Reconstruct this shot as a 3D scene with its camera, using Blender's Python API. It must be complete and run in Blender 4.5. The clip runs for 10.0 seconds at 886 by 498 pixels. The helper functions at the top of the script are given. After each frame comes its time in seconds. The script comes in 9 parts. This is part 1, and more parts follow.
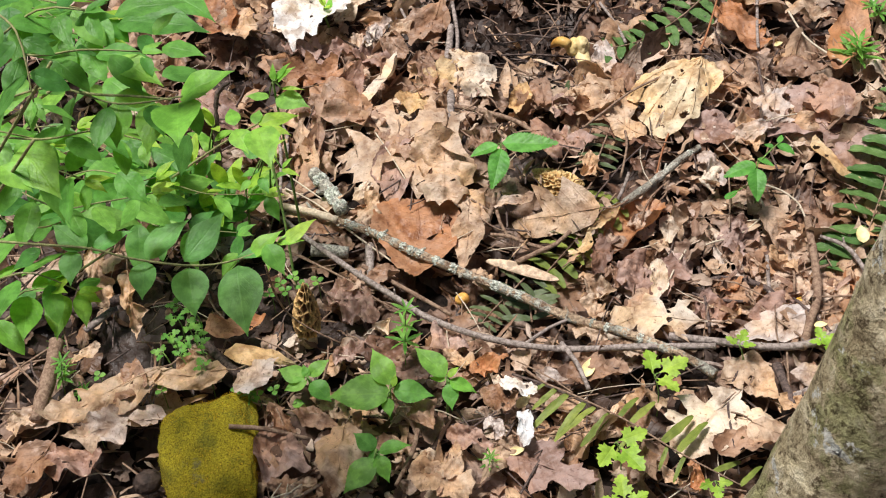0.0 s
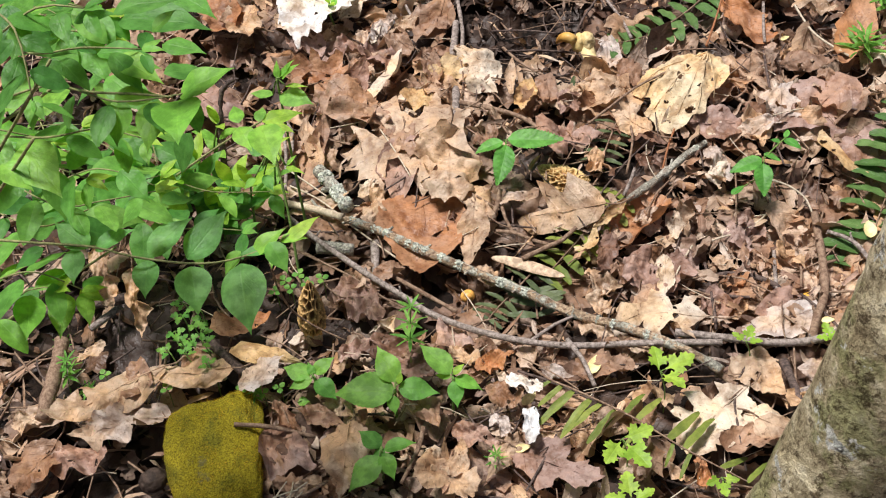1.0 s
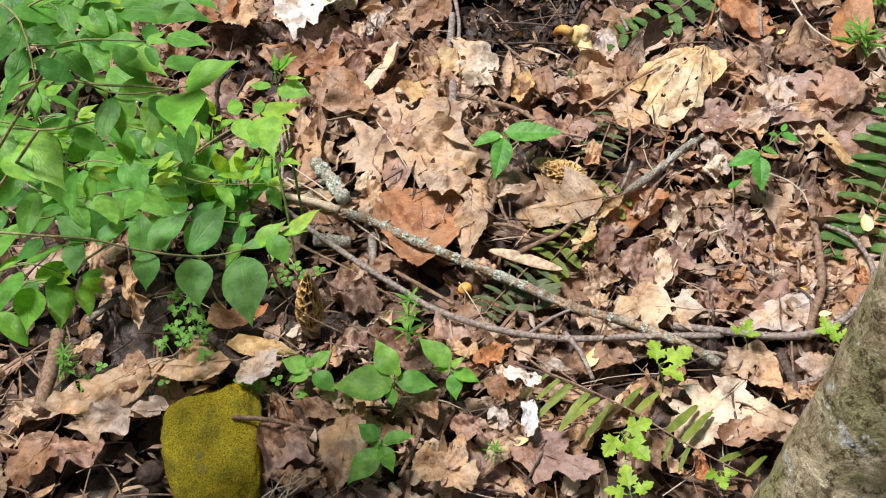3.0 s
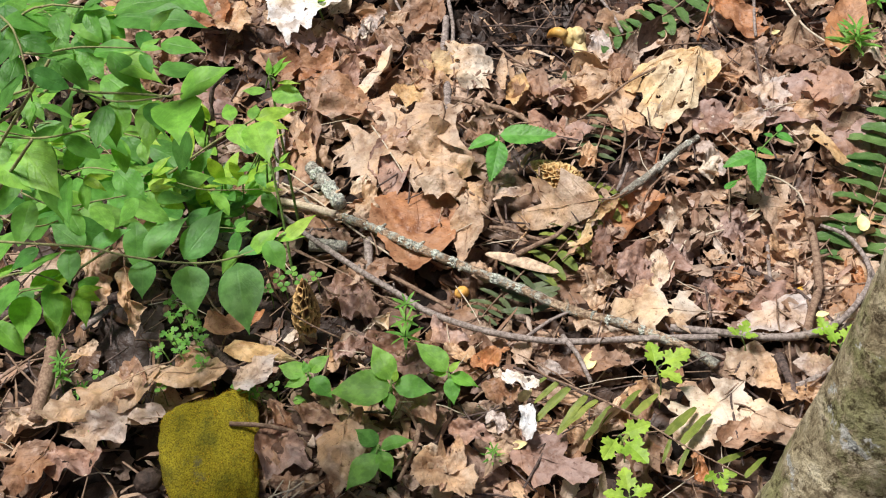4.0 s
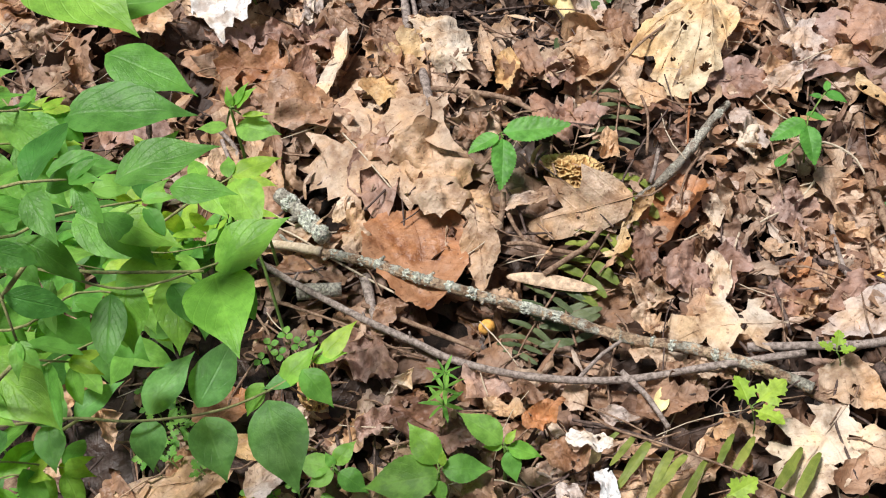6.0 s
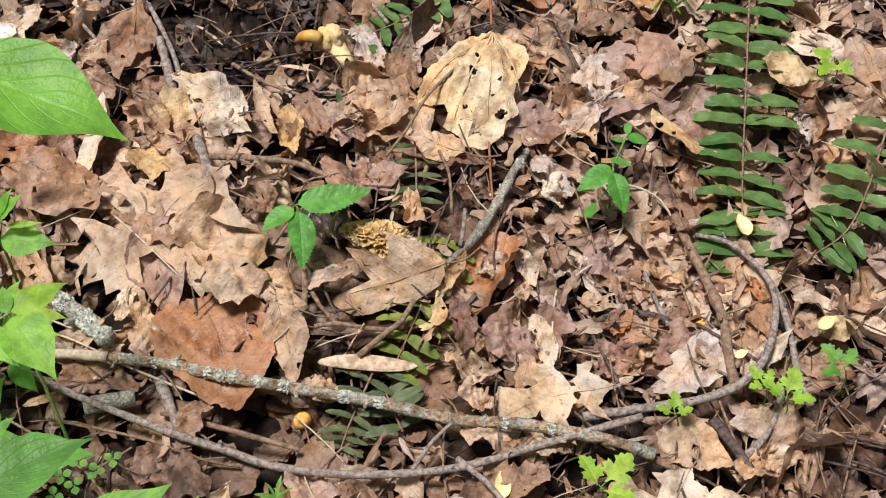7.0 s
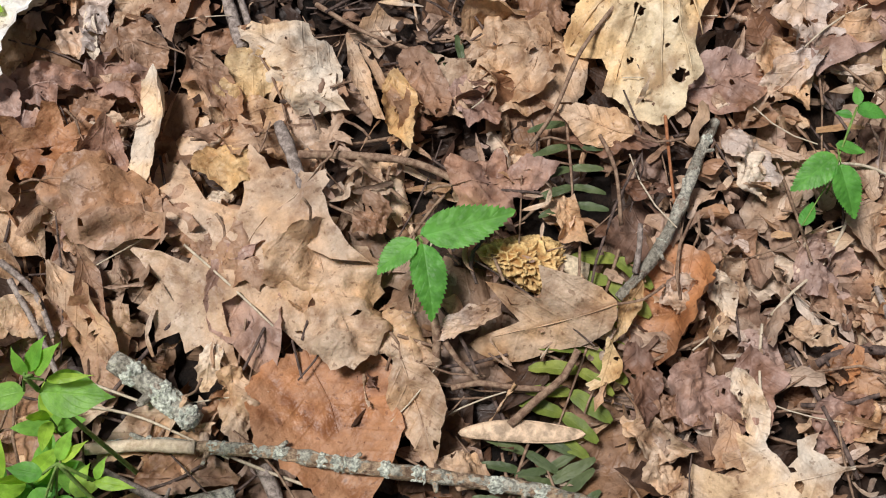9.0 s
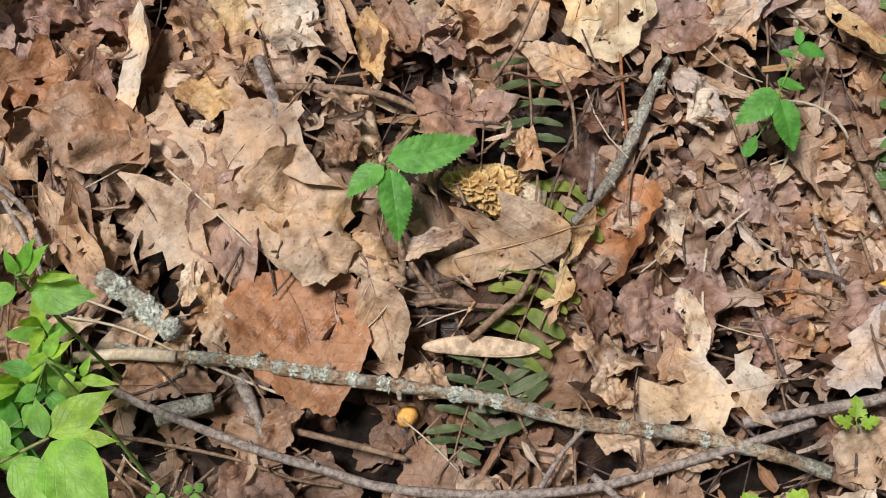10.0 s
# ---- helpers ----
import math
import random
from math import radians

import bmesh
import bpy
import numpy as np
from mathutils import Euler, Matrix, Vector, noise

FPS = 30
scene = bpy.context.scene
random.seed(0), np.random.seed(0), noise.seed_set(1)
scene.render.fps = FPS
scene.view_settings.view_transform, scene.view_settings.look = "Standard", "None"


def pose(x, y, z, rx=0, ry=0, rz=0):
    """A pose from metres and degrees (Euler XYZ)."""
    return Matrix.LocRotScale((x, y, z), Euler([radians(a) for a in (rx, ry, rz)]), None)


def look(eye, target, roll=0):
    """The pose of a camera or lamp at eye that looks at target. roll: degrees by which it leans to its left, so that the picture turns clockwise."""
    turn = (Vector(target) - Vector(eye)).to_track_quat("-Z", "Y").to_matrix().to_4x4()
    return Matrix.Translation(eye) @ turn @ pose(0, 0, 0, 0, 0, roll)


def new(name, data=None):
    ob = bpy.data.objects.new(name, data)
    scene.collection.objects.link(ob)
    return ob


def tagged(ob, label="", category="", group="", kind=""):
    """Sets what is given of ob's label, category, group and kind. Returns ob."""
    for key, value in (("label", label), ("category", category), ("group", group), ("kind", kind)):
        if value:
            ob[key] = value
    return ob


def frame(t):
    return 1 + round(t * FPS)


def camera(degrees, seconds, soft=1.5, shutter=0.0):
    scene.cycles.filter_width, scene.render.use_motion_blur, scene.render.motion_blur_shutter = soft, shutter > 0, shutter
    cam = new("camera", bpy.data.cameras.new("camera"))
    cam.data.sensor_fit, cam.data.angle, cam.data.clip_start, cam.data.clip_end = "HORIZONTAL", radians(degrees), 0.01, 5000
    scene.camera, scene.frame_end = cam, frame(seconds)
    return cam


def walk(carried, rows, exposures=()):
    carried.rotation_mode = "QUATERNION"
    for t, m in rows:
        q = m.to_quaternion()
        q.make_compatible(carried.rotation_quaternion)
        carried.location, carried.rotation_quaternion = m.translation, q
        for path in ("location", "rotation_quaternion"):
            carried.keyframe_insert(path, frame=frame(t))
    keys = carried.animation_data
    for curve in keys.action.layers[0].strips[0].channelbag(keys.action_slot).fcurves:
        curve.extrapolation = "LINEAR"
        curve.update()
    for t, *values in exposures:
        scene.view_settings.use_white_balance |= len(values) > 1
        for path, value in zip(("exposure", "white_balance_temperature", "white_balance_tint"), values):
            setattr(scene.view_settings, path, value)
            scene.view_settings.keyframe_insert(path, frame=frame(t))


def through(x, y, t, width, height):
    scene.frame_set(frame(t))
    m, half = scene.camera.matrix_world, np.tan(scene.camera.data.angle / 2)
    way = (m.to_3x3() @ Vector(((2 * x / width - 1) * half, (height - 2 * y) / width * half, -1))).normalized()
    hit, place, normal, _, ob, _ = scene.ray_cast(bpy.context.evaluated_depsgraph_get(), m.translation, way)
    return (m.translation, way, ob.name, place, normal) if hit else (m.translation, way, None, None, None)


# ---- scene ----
cam = camera(38.9, 10.0, 1.1)
PATH = [
    (0, (0.09, -1.353, 1.537), (0.045, -0.043, 0.026), -8.2),
    (0.5, (0.088, -1.352, 1.535), (0.037, -0.043, 0.025), -8.5),
    (1, (0.097, -1.35, 1.532), (0.036, -0.043, 0.02), -9.0),
    (1.5, (0.096, -1.346, 1.533), (0.039, -0.042, 0.018), -8.9),
    (2, (0.093, -1.346, 1.532), (0.033, -0.045, 0.014), -8.9),
    (2.5, (0.086, -1.346, 1.534), (0.037, -0.051, 0.01), -8.3),
    (4, (0.079, -1.341, 1.533), (0.045, -0.044, 0.011), -8.5),
    (4.5, (0.085, -1.313, 1.513), (0.033, -0.037, -0.026), -9.2),
    (5, (0.074, -1.261, 1.496), (0.06, -0.047, -0.093), -8.7),
    (5.2, (0.071, -1.227, 1.483), (0.061, -0.036, -0.124), -9.4),
    (6.3, (-0.099, -0.875, 1.399), (0.13, 0.211, -0.265), -7.8),
    (6.5, (-0.106, -0.844, 1.39), (0.245, 0.19, -0.285), -3.4),
    (7, (-0.096, -0.746, 1.388), (0.409, 0.207, -0.297), 2.9),
    (7.5, (-0.005, -0.504, 1.276), (0.446, 0.323, -0.488), 2.7),
    (8, (0.091, -0.321, 1.236), (0.44, 0.344, -0.617), 0.5),
    (8.5, (0.064, -0.268, 1.219), (0.258, 0.319, -0.683), -8.4),
    (9, (0.061, -0.239, 1.217), (0.247, 0.35, -0.685), -9.2),
    (9.5, (0.048, -0.284, 1.283), (0.22, 0.305, -0.621), -9.7),
    (10, (0.063, -0.32, 1.285), (0.232, 0.228, -0.631), -8.9),
]
walk(cam, [(t, look(eye, target, roll)) for t, eye, target, roll in PATH],
     exposures=((0, 0.09), (5, 0.09), (7, -0.08), (8.5, -0.29), (10, -0.29)))

# ---- light: a bright, slightly veiled sky over open woodland ----
world = bpy.data.worlds.new("sky")
scene.world = world
world.use_nodes = True
sky = world.node_tree.nodes.new("ShaderNodeTexSky")
sky.sky_type = "NISHITA"
sky.sun_disc = False
sky.sun_elevation = radians(74)
sky.sun_rotation = radians(-51)
sky.air_density = 1.0
sky.dust_density = 4.0
world.node_tree.links.new(sky.outputs[0], world.node_tree.nodes["Background"].inputs[0])
world.node_tree.nodes["Background"].inputs[1].default_value = 0.04
sun = new("sun", bpy.data.lights.new("sun", "SUN"))
sun.data.energy = 5.0
sun.data.angle = radians(13)
sun.data.color = (1.0, 0.955, 0.94)
sun.matrix_world = look((-0.62, 0.5, 2.8), (0, 0, 0))

# ---- materials ----
class Graph:
    """Short names for building a node tree."""

    def __init__(self, name):
        self.mat = bpy.data.materials.new(name)
        self.mat.use_nodes = True
        self.tree = self.mat.node_tree
        self.bsdf = self.tree.nodes["Principled BSDF"]
        self.out = self.tree.nodes["Material Output"]

    def node(self, kind, **inputs):
        n = self.tree.nodes.new(kind)
        for key, value in inputs.items():
            self.put(n, key.replace("_", " "), value)
        return n

    def put(self, n, key, value):
        socket = n.inputs[int(key)] if key.isdigit() else n.inputs[key]
        if isinstance(value, bpy.types.NodeSocket):
            self.tree.links.new(value, socket)
        else:
            socket.default_value = value

    def math(self, op, a, b=0.0):
        n = self.tree.nodes.new("ShaderNodeMath")
        n.operation = op
        self.put(n, "0", a)
        self.put(n, "1", b)
        return n.outputs[0]

    def noise(self, vec, scale, detail=4.0, rough=0.6):
        n = self.node("ShaderNodeTexNoise", Scale=scale, Detail=detail, Roughness=rough)
        if vec is not None:
            self.put(n, "Vector", vec)
        return self.math("ADD", self.math("MULTIPLY", n.outputs[0], 1.9), -0.45)

    def ramp(self, fac, stops):
        n = self.tree.nodes.new("ShaderNodeValToRGB")
        els = n.color_ramp.elements
        while len(els) < len(stops):
            els.new(0.5)
        for e, (at, col) in zip(els, stops):
            e.position = at
            e.color = (*col, 1) if len(col) == 3 else col
        self.put(n, "Fac", fac)
        return n.outputs[0]

    def mix(self, fac, a, b, blend="MIX"):
        n = self.tree.nodes.new("ShaderNodeMix")
        n.data_type = "RGBA"
        n.blend_type = blend
        for i, v in ((0, fac), (6, a), (7, b)):
            if isinstance(v, bpy.types.NodeSocket):
                self.tree.links.new(v, n.inputs[i])
            else:
                n.inputs[i].default_value = (*v, 1) if isinstance(v, tuple) and len(v) == 3 else v
        return n.outputs[2]

    def bump(self, height, strength, distance=0.002):
        n = self.node("ShaderNodeBump", Height=height, Strength=strength, Distance=distance)
        self.put(self.bsdf, "Normal", n.outputs[0])
        return n.outputs[0]

    def coords(self):
        return self.tree.nodes.new("ShaderNodeTexCoord").outputs["Object"]

    def position(self):
        return self.tree.nodes.new("ShaderNodeNewGeometry").outputs["Position"]

    def finish(self, colour, rough=0.8, translucent=0.0, through_colour=None, spec=0.3):
        self.put(self.bsdf, "Base Color", colour if isinstance(colour, bpy.types.NodeSocket) else (*colour, 1))
        self.put(self.bsdf, "Roughness", rough)
        self.put(self.bsdf, "Specular IOR Level", spec)
        if translucent:
            t = self.tree.nodes.new("ShaderNodeBsdfTranslucent")
            self.put(t, "Color", through_colour if through_colour is not None else colour)
            m = self.tree.nodes.new("ShaderNodeMixShader")
            m.inputs[0].default_value = translucent
            self.tree.links.new(self.bsdf.outputs[0], m.inputs[1])
            self.tree.links.new(t.outputs[0], m.inputs[2])
            self.tree.links.new(m.outputs[0], self.out.inputs[0])
        return self.mat


def veins(g, pairs=7.0, slope=0.55, width=0.09):
    """Height of the midrib and side veins on a blade, from its own uv: u along it, v from edge to edge."""
    uv = g.tree.nodes.new("ShaderNodeUVMap").outputs[0]
    sep = g.node("ShaderNodeSeparateXYZ", Vector=uv)
    side = g.math("ABSOLUTE", g.math("SUBTRACT", sep.outputs[1], 0.5))
    mid = g.math("SUBTRACT", 1.0, g.math("MINIMUM", g.math("MULTIPLY", side, 26.0), 1.0))
    phase = g.math("MULTIPLY", g.math("SUBTRACT", sep.outputs[0], g.math("MULTIPLY", side, slope)), pairs)
    saw = g.math("ABSOLUTE", g.math("SUBTRACT", g.math("FRACT", phase), 0.5))
    line = g.math("SUBTRACT", 1.0, g.math("MINIMUM", g.math("DIVIDE", saw, width), 1.0))
    return g.math("MAXIMUM", g.math("MAXIMUM", mid, 0.0), g.math("MULTIPLY", line, 0.6)), uv


def dead_leaf_material(name, stops, island=False, vein_pale=0.35):
    """Dry leaf: one tone a leaf out of stops, blotches, speckles and pale veins."""
    g = Graph(name)
    if island:
        rnd = g.tree.nodes.new("ShaderNodeNewGeometry").outputs["Random Per Island"]
    else:
        rnd = g.tree.nodes.new("ShaderNodeObjectInfo").outputs["Random"]
    base = g.ramp(rnd, stops)
    pos = g.position()
    v, uv = veins(g)
    blotch = g.ramp(g.noise(pos, 22.0, 5.0, 0.6), [(0.26, (0.6, 0.52, 0.46)), (0.48, (1, 1, 1)), (0.75, (1.18, 1.18, 1.18))])
    hue = g.ramp(g.noise(pos, 13.0, 3.0, 0.55), [(0.28, (1.05, 0.94, 0.78)), (0.5, (1, 1, 1)), (0.72, (0.93, 1.0, 1.08))])
    col = g.mix(1.0, g.mix(1.0, base, hue, "MULTIPLY"), blotch, "MULTIPLY")
    fleck = g.ramp(g.noise(pos, 150.0, 2.0, 0.5), [(0.76, (1, 1, 1)), (0.85, (0.35, 0.27, 0.22))])
    col = g.mix(0.6, col, fleck, "MULTIPLY")
    mottle = g.ramp(g.noise(pos, 62.0, 4.0, 0.62), [(0.2, (0.62, 0.56, 0.52)), (0.5, (1, 1, 1)), (0.8, (1.2, 1.2, 1.22))])
    col = g.mix(0.4, col, mottle, "MULTIPLY")
    grain = g.ramp(g.noise(pos, 420.0, 3.0, 0.6), [(0.25, (0.84, 0.82, 0.8)), (0.75, (1.12, 1.12, 1.12))])
    col = g.mix(0.4, col, grain, "MULTIPLY")
    line = g.mix(1.0, base, (0.62, 0.55, 0.5), "MULTIPLY")
    col = g.mix(g.math("MULTIPLY", v, vein_pale), col, line)
    h = g.math("ADD", g.math("MULTIPLY", v, 0.35), g.math("MULTIPLY", g.noise(pos, 55.0, 4.0, 0.52), 1.6))
    g.bump(h, 0.7, 0.0028)
    gloss = g.ramp(g.noise(pos, 34.0, 3.0), [(0.3, (0.46, 0.46, 0.46)), (0.7, (0.68, 0.68, 0.68))])
    return g.finish(col, gloss, 0.14, g.mix(1.0, col, (1.1, 1.0, 0.8), "MULTIPLY"), 0.5)


def green_leaf_material(name, dark, light, rough=0.42, through=0.4):
    g = Graph(name)
    rnd = g.tree.nodes.new("ShaderNodeObjectInfo").outputs["Random"]
    pos = g.position()
    base = g.ramp(rnd, [(0.0, dark), (1.0, light)])
    col = g.mix(1.0, base, g.ramp(g.noise(pos, 55.0, 4.0), [(0.3, (0.72, 0.76, 0.7)), (0.7, (1.2, 1.16, 1.2))]), "MULTIPLY")
    v, uv = veins(g, 6.0, 0.9, 0.07)
    col = g.mix(g.math("MULTIPLY", v, 0.2), col, g.mix(1.0, base, (1.7, 1.45, 1.6), "MULTIPLY"))
    g.bump(g.math("ADD", g.math("MULTIPLY", v, -0.45), g.math("MULTIPLY", g.noise(pos, 300.0, 3.0), 0.5)), 0.5, 0.0015)
    return g.finish(col, rough, through, g.mix(1.0, col, (1.4, 1.4, 0.65), "MULTIPLY"), 0.35)


def stem_material(name, a, b, scale=120.0, rough=0.7, lift=0.5):
    g = Graph(name)
    pos = g.position()
    col = g.ramp(g.noise(pos, scale, 5.0, 0.7), [(0.3, a), (0.7, b)])
    g.bump(g.noise(pos, scale * 2.2, 5.0, 0.7), lift, 0.003)
    return g.finish(col, rough)


def lichen_bark(name, wood, wood_dark, lichen, amount, scale=38.0, moss=None):
    """Bark with crusts of lichen, and moss where it is asked for."""
    g = Graph(name)
    pos = g.position()
    fibre = g.noise(pos, scale * 5.0, 6.0, 0.7)
    col = g.ramp(fibre, [(0.3, wood_dark), (0.65, wood)])
    patch = g.noise(pos, scale, 6.0, 0.72)
    mask = g.ramp(patch, [(1.0 - amount - 0.02, (0, 0, 0)), (1.0 - amount + 0.03, (1, 1, 1))])
    crust = g.ramp(g.noise(pos, scale * 7.0, 4.0, 0.7), [(0.3, tuple(c * 0.45 for c in lichen)), (0.62, lichen)])
    col = g.mix(mask, col, crust)
    coarse = g.ramp(g.noise(pos, scale * 0.55, 3.0, 0.6), [(0.4, (0.6, 0.55, 0.5)), (0.56, (1.15, 1.12, 1.08))])
    col = g.mix(0.8, col, coarse, "MULTIPLY")
    if moss:
        green = g.ramp(g.noise(pos, 11.0, 5.0, 0.65), [(0.5, (0, 0, 0)), (0.62, (0.8, 0.8, 0.8))])
        col = g.mix(green, col, moss)
    h = g.math("ADD", fibre, g.math("MULTIPLY", patch, 1.4))
    g.bump(h, 0.9, 0.006)
    return g.finish(col, 0.85)


def plain_material(name, colour, rough=0.6, scale=200.0, spread=0.25, lift=0.3):
    g = Graph(name)
    pos = g.position()
    lo, hi = tuple(c * (1 - spread) for c in colour), tuple(min(1.0, c * (1 + spread)) for c in colour)
    col = g.ramp(g.noise(pos, scale, 4.0), [(0.3, lo), (0.7, hi)])
    g.bump(g.noise(pos, scale * 2, 4.0), lift, 0.002)
    return g.finish(col, rough)


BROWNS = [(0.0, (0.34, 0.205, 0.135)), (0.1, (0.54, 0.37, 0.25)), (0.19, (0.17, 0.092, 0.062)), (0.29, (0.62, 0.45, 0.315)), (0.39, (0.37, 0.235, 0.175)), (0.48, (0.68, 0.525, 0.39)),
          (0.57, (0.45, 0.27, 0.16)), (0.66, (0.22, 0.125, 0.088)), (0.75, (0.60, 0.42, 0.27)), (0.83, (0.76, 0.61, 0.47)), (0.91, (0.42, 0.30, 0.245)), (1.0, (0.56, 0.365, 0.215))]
# leaf mould, its brown darkened further to deepen the shade in litter gaps
SHADED_MOULD = dead_leaf_material("leaf_mould", [(0.0, (0.05, 0.029, 0.02)), (0.5, (0.085, 0.05, 0.034)), (1.0, (0.03, 0.018, 0.013))], island=True, vein_pale=0.1)
LITTER = dead_leaf_material("litter_leaf", BROWNS, island=True)
# lower litter: the same browns about halved, painting in shade beneath the top leaves
SHADED_LITTER = dead_leaf_material("shaded_litter_leaf", [(at, (r * 0.5, g * 0.45, b * 0.42)) for at, (r, g, b) in BROWNS], island=True)
TONES = {
    "brown": dead_leaf_material("brown_leaf", [(0.0, (0.31, 0.18, 0.112)), (1.0, (0.42, 0.265, 0.17))], vein_pale=0.3),
    "dark": dead_leaf_material("dark_brown_leaf", [(0.0, (0.16, 0.09, 0.065)), (1.0, (0.24, 0.14, 0.1))], vein_pale=0.3),
    "tan": dead_leaf_material("tan_leaf", [(0.0, (0.52, 0.36, 0.235)), (1.0, (0.6, 0.435, 0.295))], vein_pale=0.3),
    "pale": dead_leaf_material("pale_leaf", [(0.0, (0.66, 0.535, 0.4)), (1.0, (0.74, 0.615, 0.47))], vein_pale=0.3),
    "grey": dead_leaf_material("greyish_leaf", [(0.0, (0.52, 0.415, 0.345)), (1.0, (0.62, 0.515, 0.44))], vein_pale=0.4),
    "russet": dead_leaf_material("russet_leaf", [(0.0, (0.4, 0.19, 0.09)), (1.0, (0.49, 0.255, 0.13))], vein_pale=0.35),
    "gold": dead_leaf_material("golden_leaf", [(0.0, (0.62, 0.43, 0.22)), (1.0, (0.68, 0.49, 0.265))], vein_pale=0.3),
    "mauve": dead_leaf_material("mauve_brown_leaf", [(0.0, (0.36, 0.225, 0.175)), (1.0, (0.46, 0.31, 0.245))], vein_pale=0.3),
    "white": dead_leaf_material("whitened_leaf", [(0.0, (0.80, 0.76, 0.70)), (1.0, (0.86, 0.83, 0.78))], vein_pale=0.15),
    "cream": dead_leaf_material("cream_leaf", [(0.0, (0.72, 0.56, 0.345)), (1.0, (0.75, 0.585, 0.36))], vein_pale=0.25),
}
GREENS = {
    "bright": green_leaf_material("bright_green_leaf", (0.19, 0.48, 0.065), (0.29, 0.57, 0.085)),
    "fresh": green_leaf_material("fresh_green_leaf", (0.16, 0.43, 0.12), (0.22, 0.50, 0.14), 0.4, 0.5),
    "mid": green_leaf_material("mid_green_leaf", (0.14, 0.40, 0.07), (0.25, 0.52, 0.095), 0.42, 0.45),
    "elm": green_leaf_material("elm_green_leaf", (0.10, 0.36, 0.06), (0.15, 0.43, 0.075)),
    "deep": green_leaf_material("deep_green_leaf", (0.08, 0.27, 0.055), (0.15, 0.37, 0.075), 0.42, 0.45),
    "lime": green_leaf_material("lime_green_leaf", (0.30, 0.54, 0.06), (0.40, 0.60, 0.08)),
    "fern": green_leaf_material("fern_green_leaf", (0.085, 0.175, 0.05), (0.135, 0.235, 0.07), 0.33, 0.15),
    "dull": green_leaf_material("dull_fern_leaf", (0.075, 0.11, 0.045), (0.12, 0.155, 0.065), 0.45, 0.15),
    "olive": green_leaf_material("faded_fern_leaf", (0.16, 0.22, 0.04), (0.25, 0.30, 0.06), 0.5, 0.2),
}
SHOOT = stem_material("green_shoot", (0.14, 0.26, 0.06), (0.24, 0.36, 0.09))
WOODY = stem_material("woody_shoot", (0.20, 0.22, 0.085), (0.38, 0.37, 0.16))
GREY_TWIG = stem_material("grey_twig", (0.17, 0.135, 0.115), (0.44, 0.37, 0.325), 170.0)
DARK_TWIG = stem_material("dark_twig", (0.05, 0.035, 0.03), (0.17, 0.12, 0.10), 150.0)
BROWN_TWIG = stem_material("brown_twig", (0.17, 0.10, 0.065), (0.36, 0.25, 0.17), 150.0)
RED_STEM = stem_material("red_brown_stem", (0.30, 0.11, 0.045), (0.42, 0.19, 0.09), 150.0)
PEELED = stem_material("peeled_wood", (0.50, 0.385, 0.26), (0.78, 0.66, 0.49), 110.0)
STRAW = stem_material("pale_straw", (0.52, 0.43, 0.31), (0.68, 0.60, 0.46), 150.0)
LICHEN_TWIG = lichen_bark("lichened_branch", (0.66, 0.51, 0.35), (0.22, 0.14, 0.095), (0.62, 0.62, 0.53), 0.46, 30.0)
LICHEN_GREY = lichen_bark("lichened_dead_twig", (0.52, 0.45, 0.37), (0.20, 0.155, 0.12), (0.72, 0.71, 0.61), 0.66)
CRUST = plain_material("lichen_crust", (0.56, 0.585, 0.50), 0.9, 230.0, 0.45, 1.0)


def trunk_bark():
    """Pale flaky bark, mottled with algae, lichen and dark cracks."""
    g = Graph("tree_bark")
    pos = g.position()
    col = g.ramp(g.noise(pos, 48.0, 7.0, 0.74), [(0.25, (0.20, 0.155, 0.09)), (0.40, (0.46, 0.385, 0.24)), (0.58, (0.66, 0.575, 0.385)), (0.75, (0.78, 0.71, 0.53))])
    broad = g.ramp(g.noise(pos, 9.0, 4.0, 0.6), [(0.3, (0.78, 0.75, 0.66)), (0.65, (1.12, 1.12, 1.1))])
    col = g.mix(0.9, col, broad, "MULTIPLY")
    olive = g.ramp(g.noise(pos, 13.0, 7.0, 0.72), [(0.56, (0, 0, 0)), (0.68, (0.7, 0.7, 0.7))])
    col = g.mix(olive, col, g.ramp(g.noise(pos, 150.0, 5.0, 0.7), [(0.35, (0.17, 0.18, 0.06)), (0.65, (0.40, 0.41, 0.17))]))
    pale = g.ramp(g.noise(pos, 30.0, 5.0, 0.66), [(0.68, (0, 0, 0)), (0.73, (0.9, 0.9, 0.9))])
    col = g.mix(pale, col, g.ramp(g.noise(pos, 190.0, 4.0), [(0.35, (0.52, 0.53, 0.46)), (0.6, (0.78, 0.78, 0.72))]))
    crack = g.ramp(g.noise(pos, 85.0, 7.0, 0.78), [(0.30, (0.2, 0.16, 0.12)), (0.44, (1, 1, 1))])
    col = g.mix(0.9, col, crack, "MULTIPLY")
    g.bump(g.math("ADD", g.noise(pos, 48.0, 7.0, 0.74), g.math("MULTIPLY", g.noise(pos, 150.0, 4.0, 0.65), 0.35)), 0.9, 0.009)
    return g.finish(col, 0.9)


TRUNK_BARK = trunk_bark()

# ---- building helpers ----
from mathutils import geometry


def part(name, data, material, parent=None, label=""):
    """Links a bmesh or mesh as one object under a thing or under a part."""
    if isinstance(data, bmesh.types.BMesh):
        me = bpy.data.meshes.new(name)
        data.to_mesh(me)
        data.free()
    else:
        me = data
    if material and not me.materials:
        me.materials.append(material)
    ob = new(name, me)
    ob.parent = parent
    return tagged(ob, label)


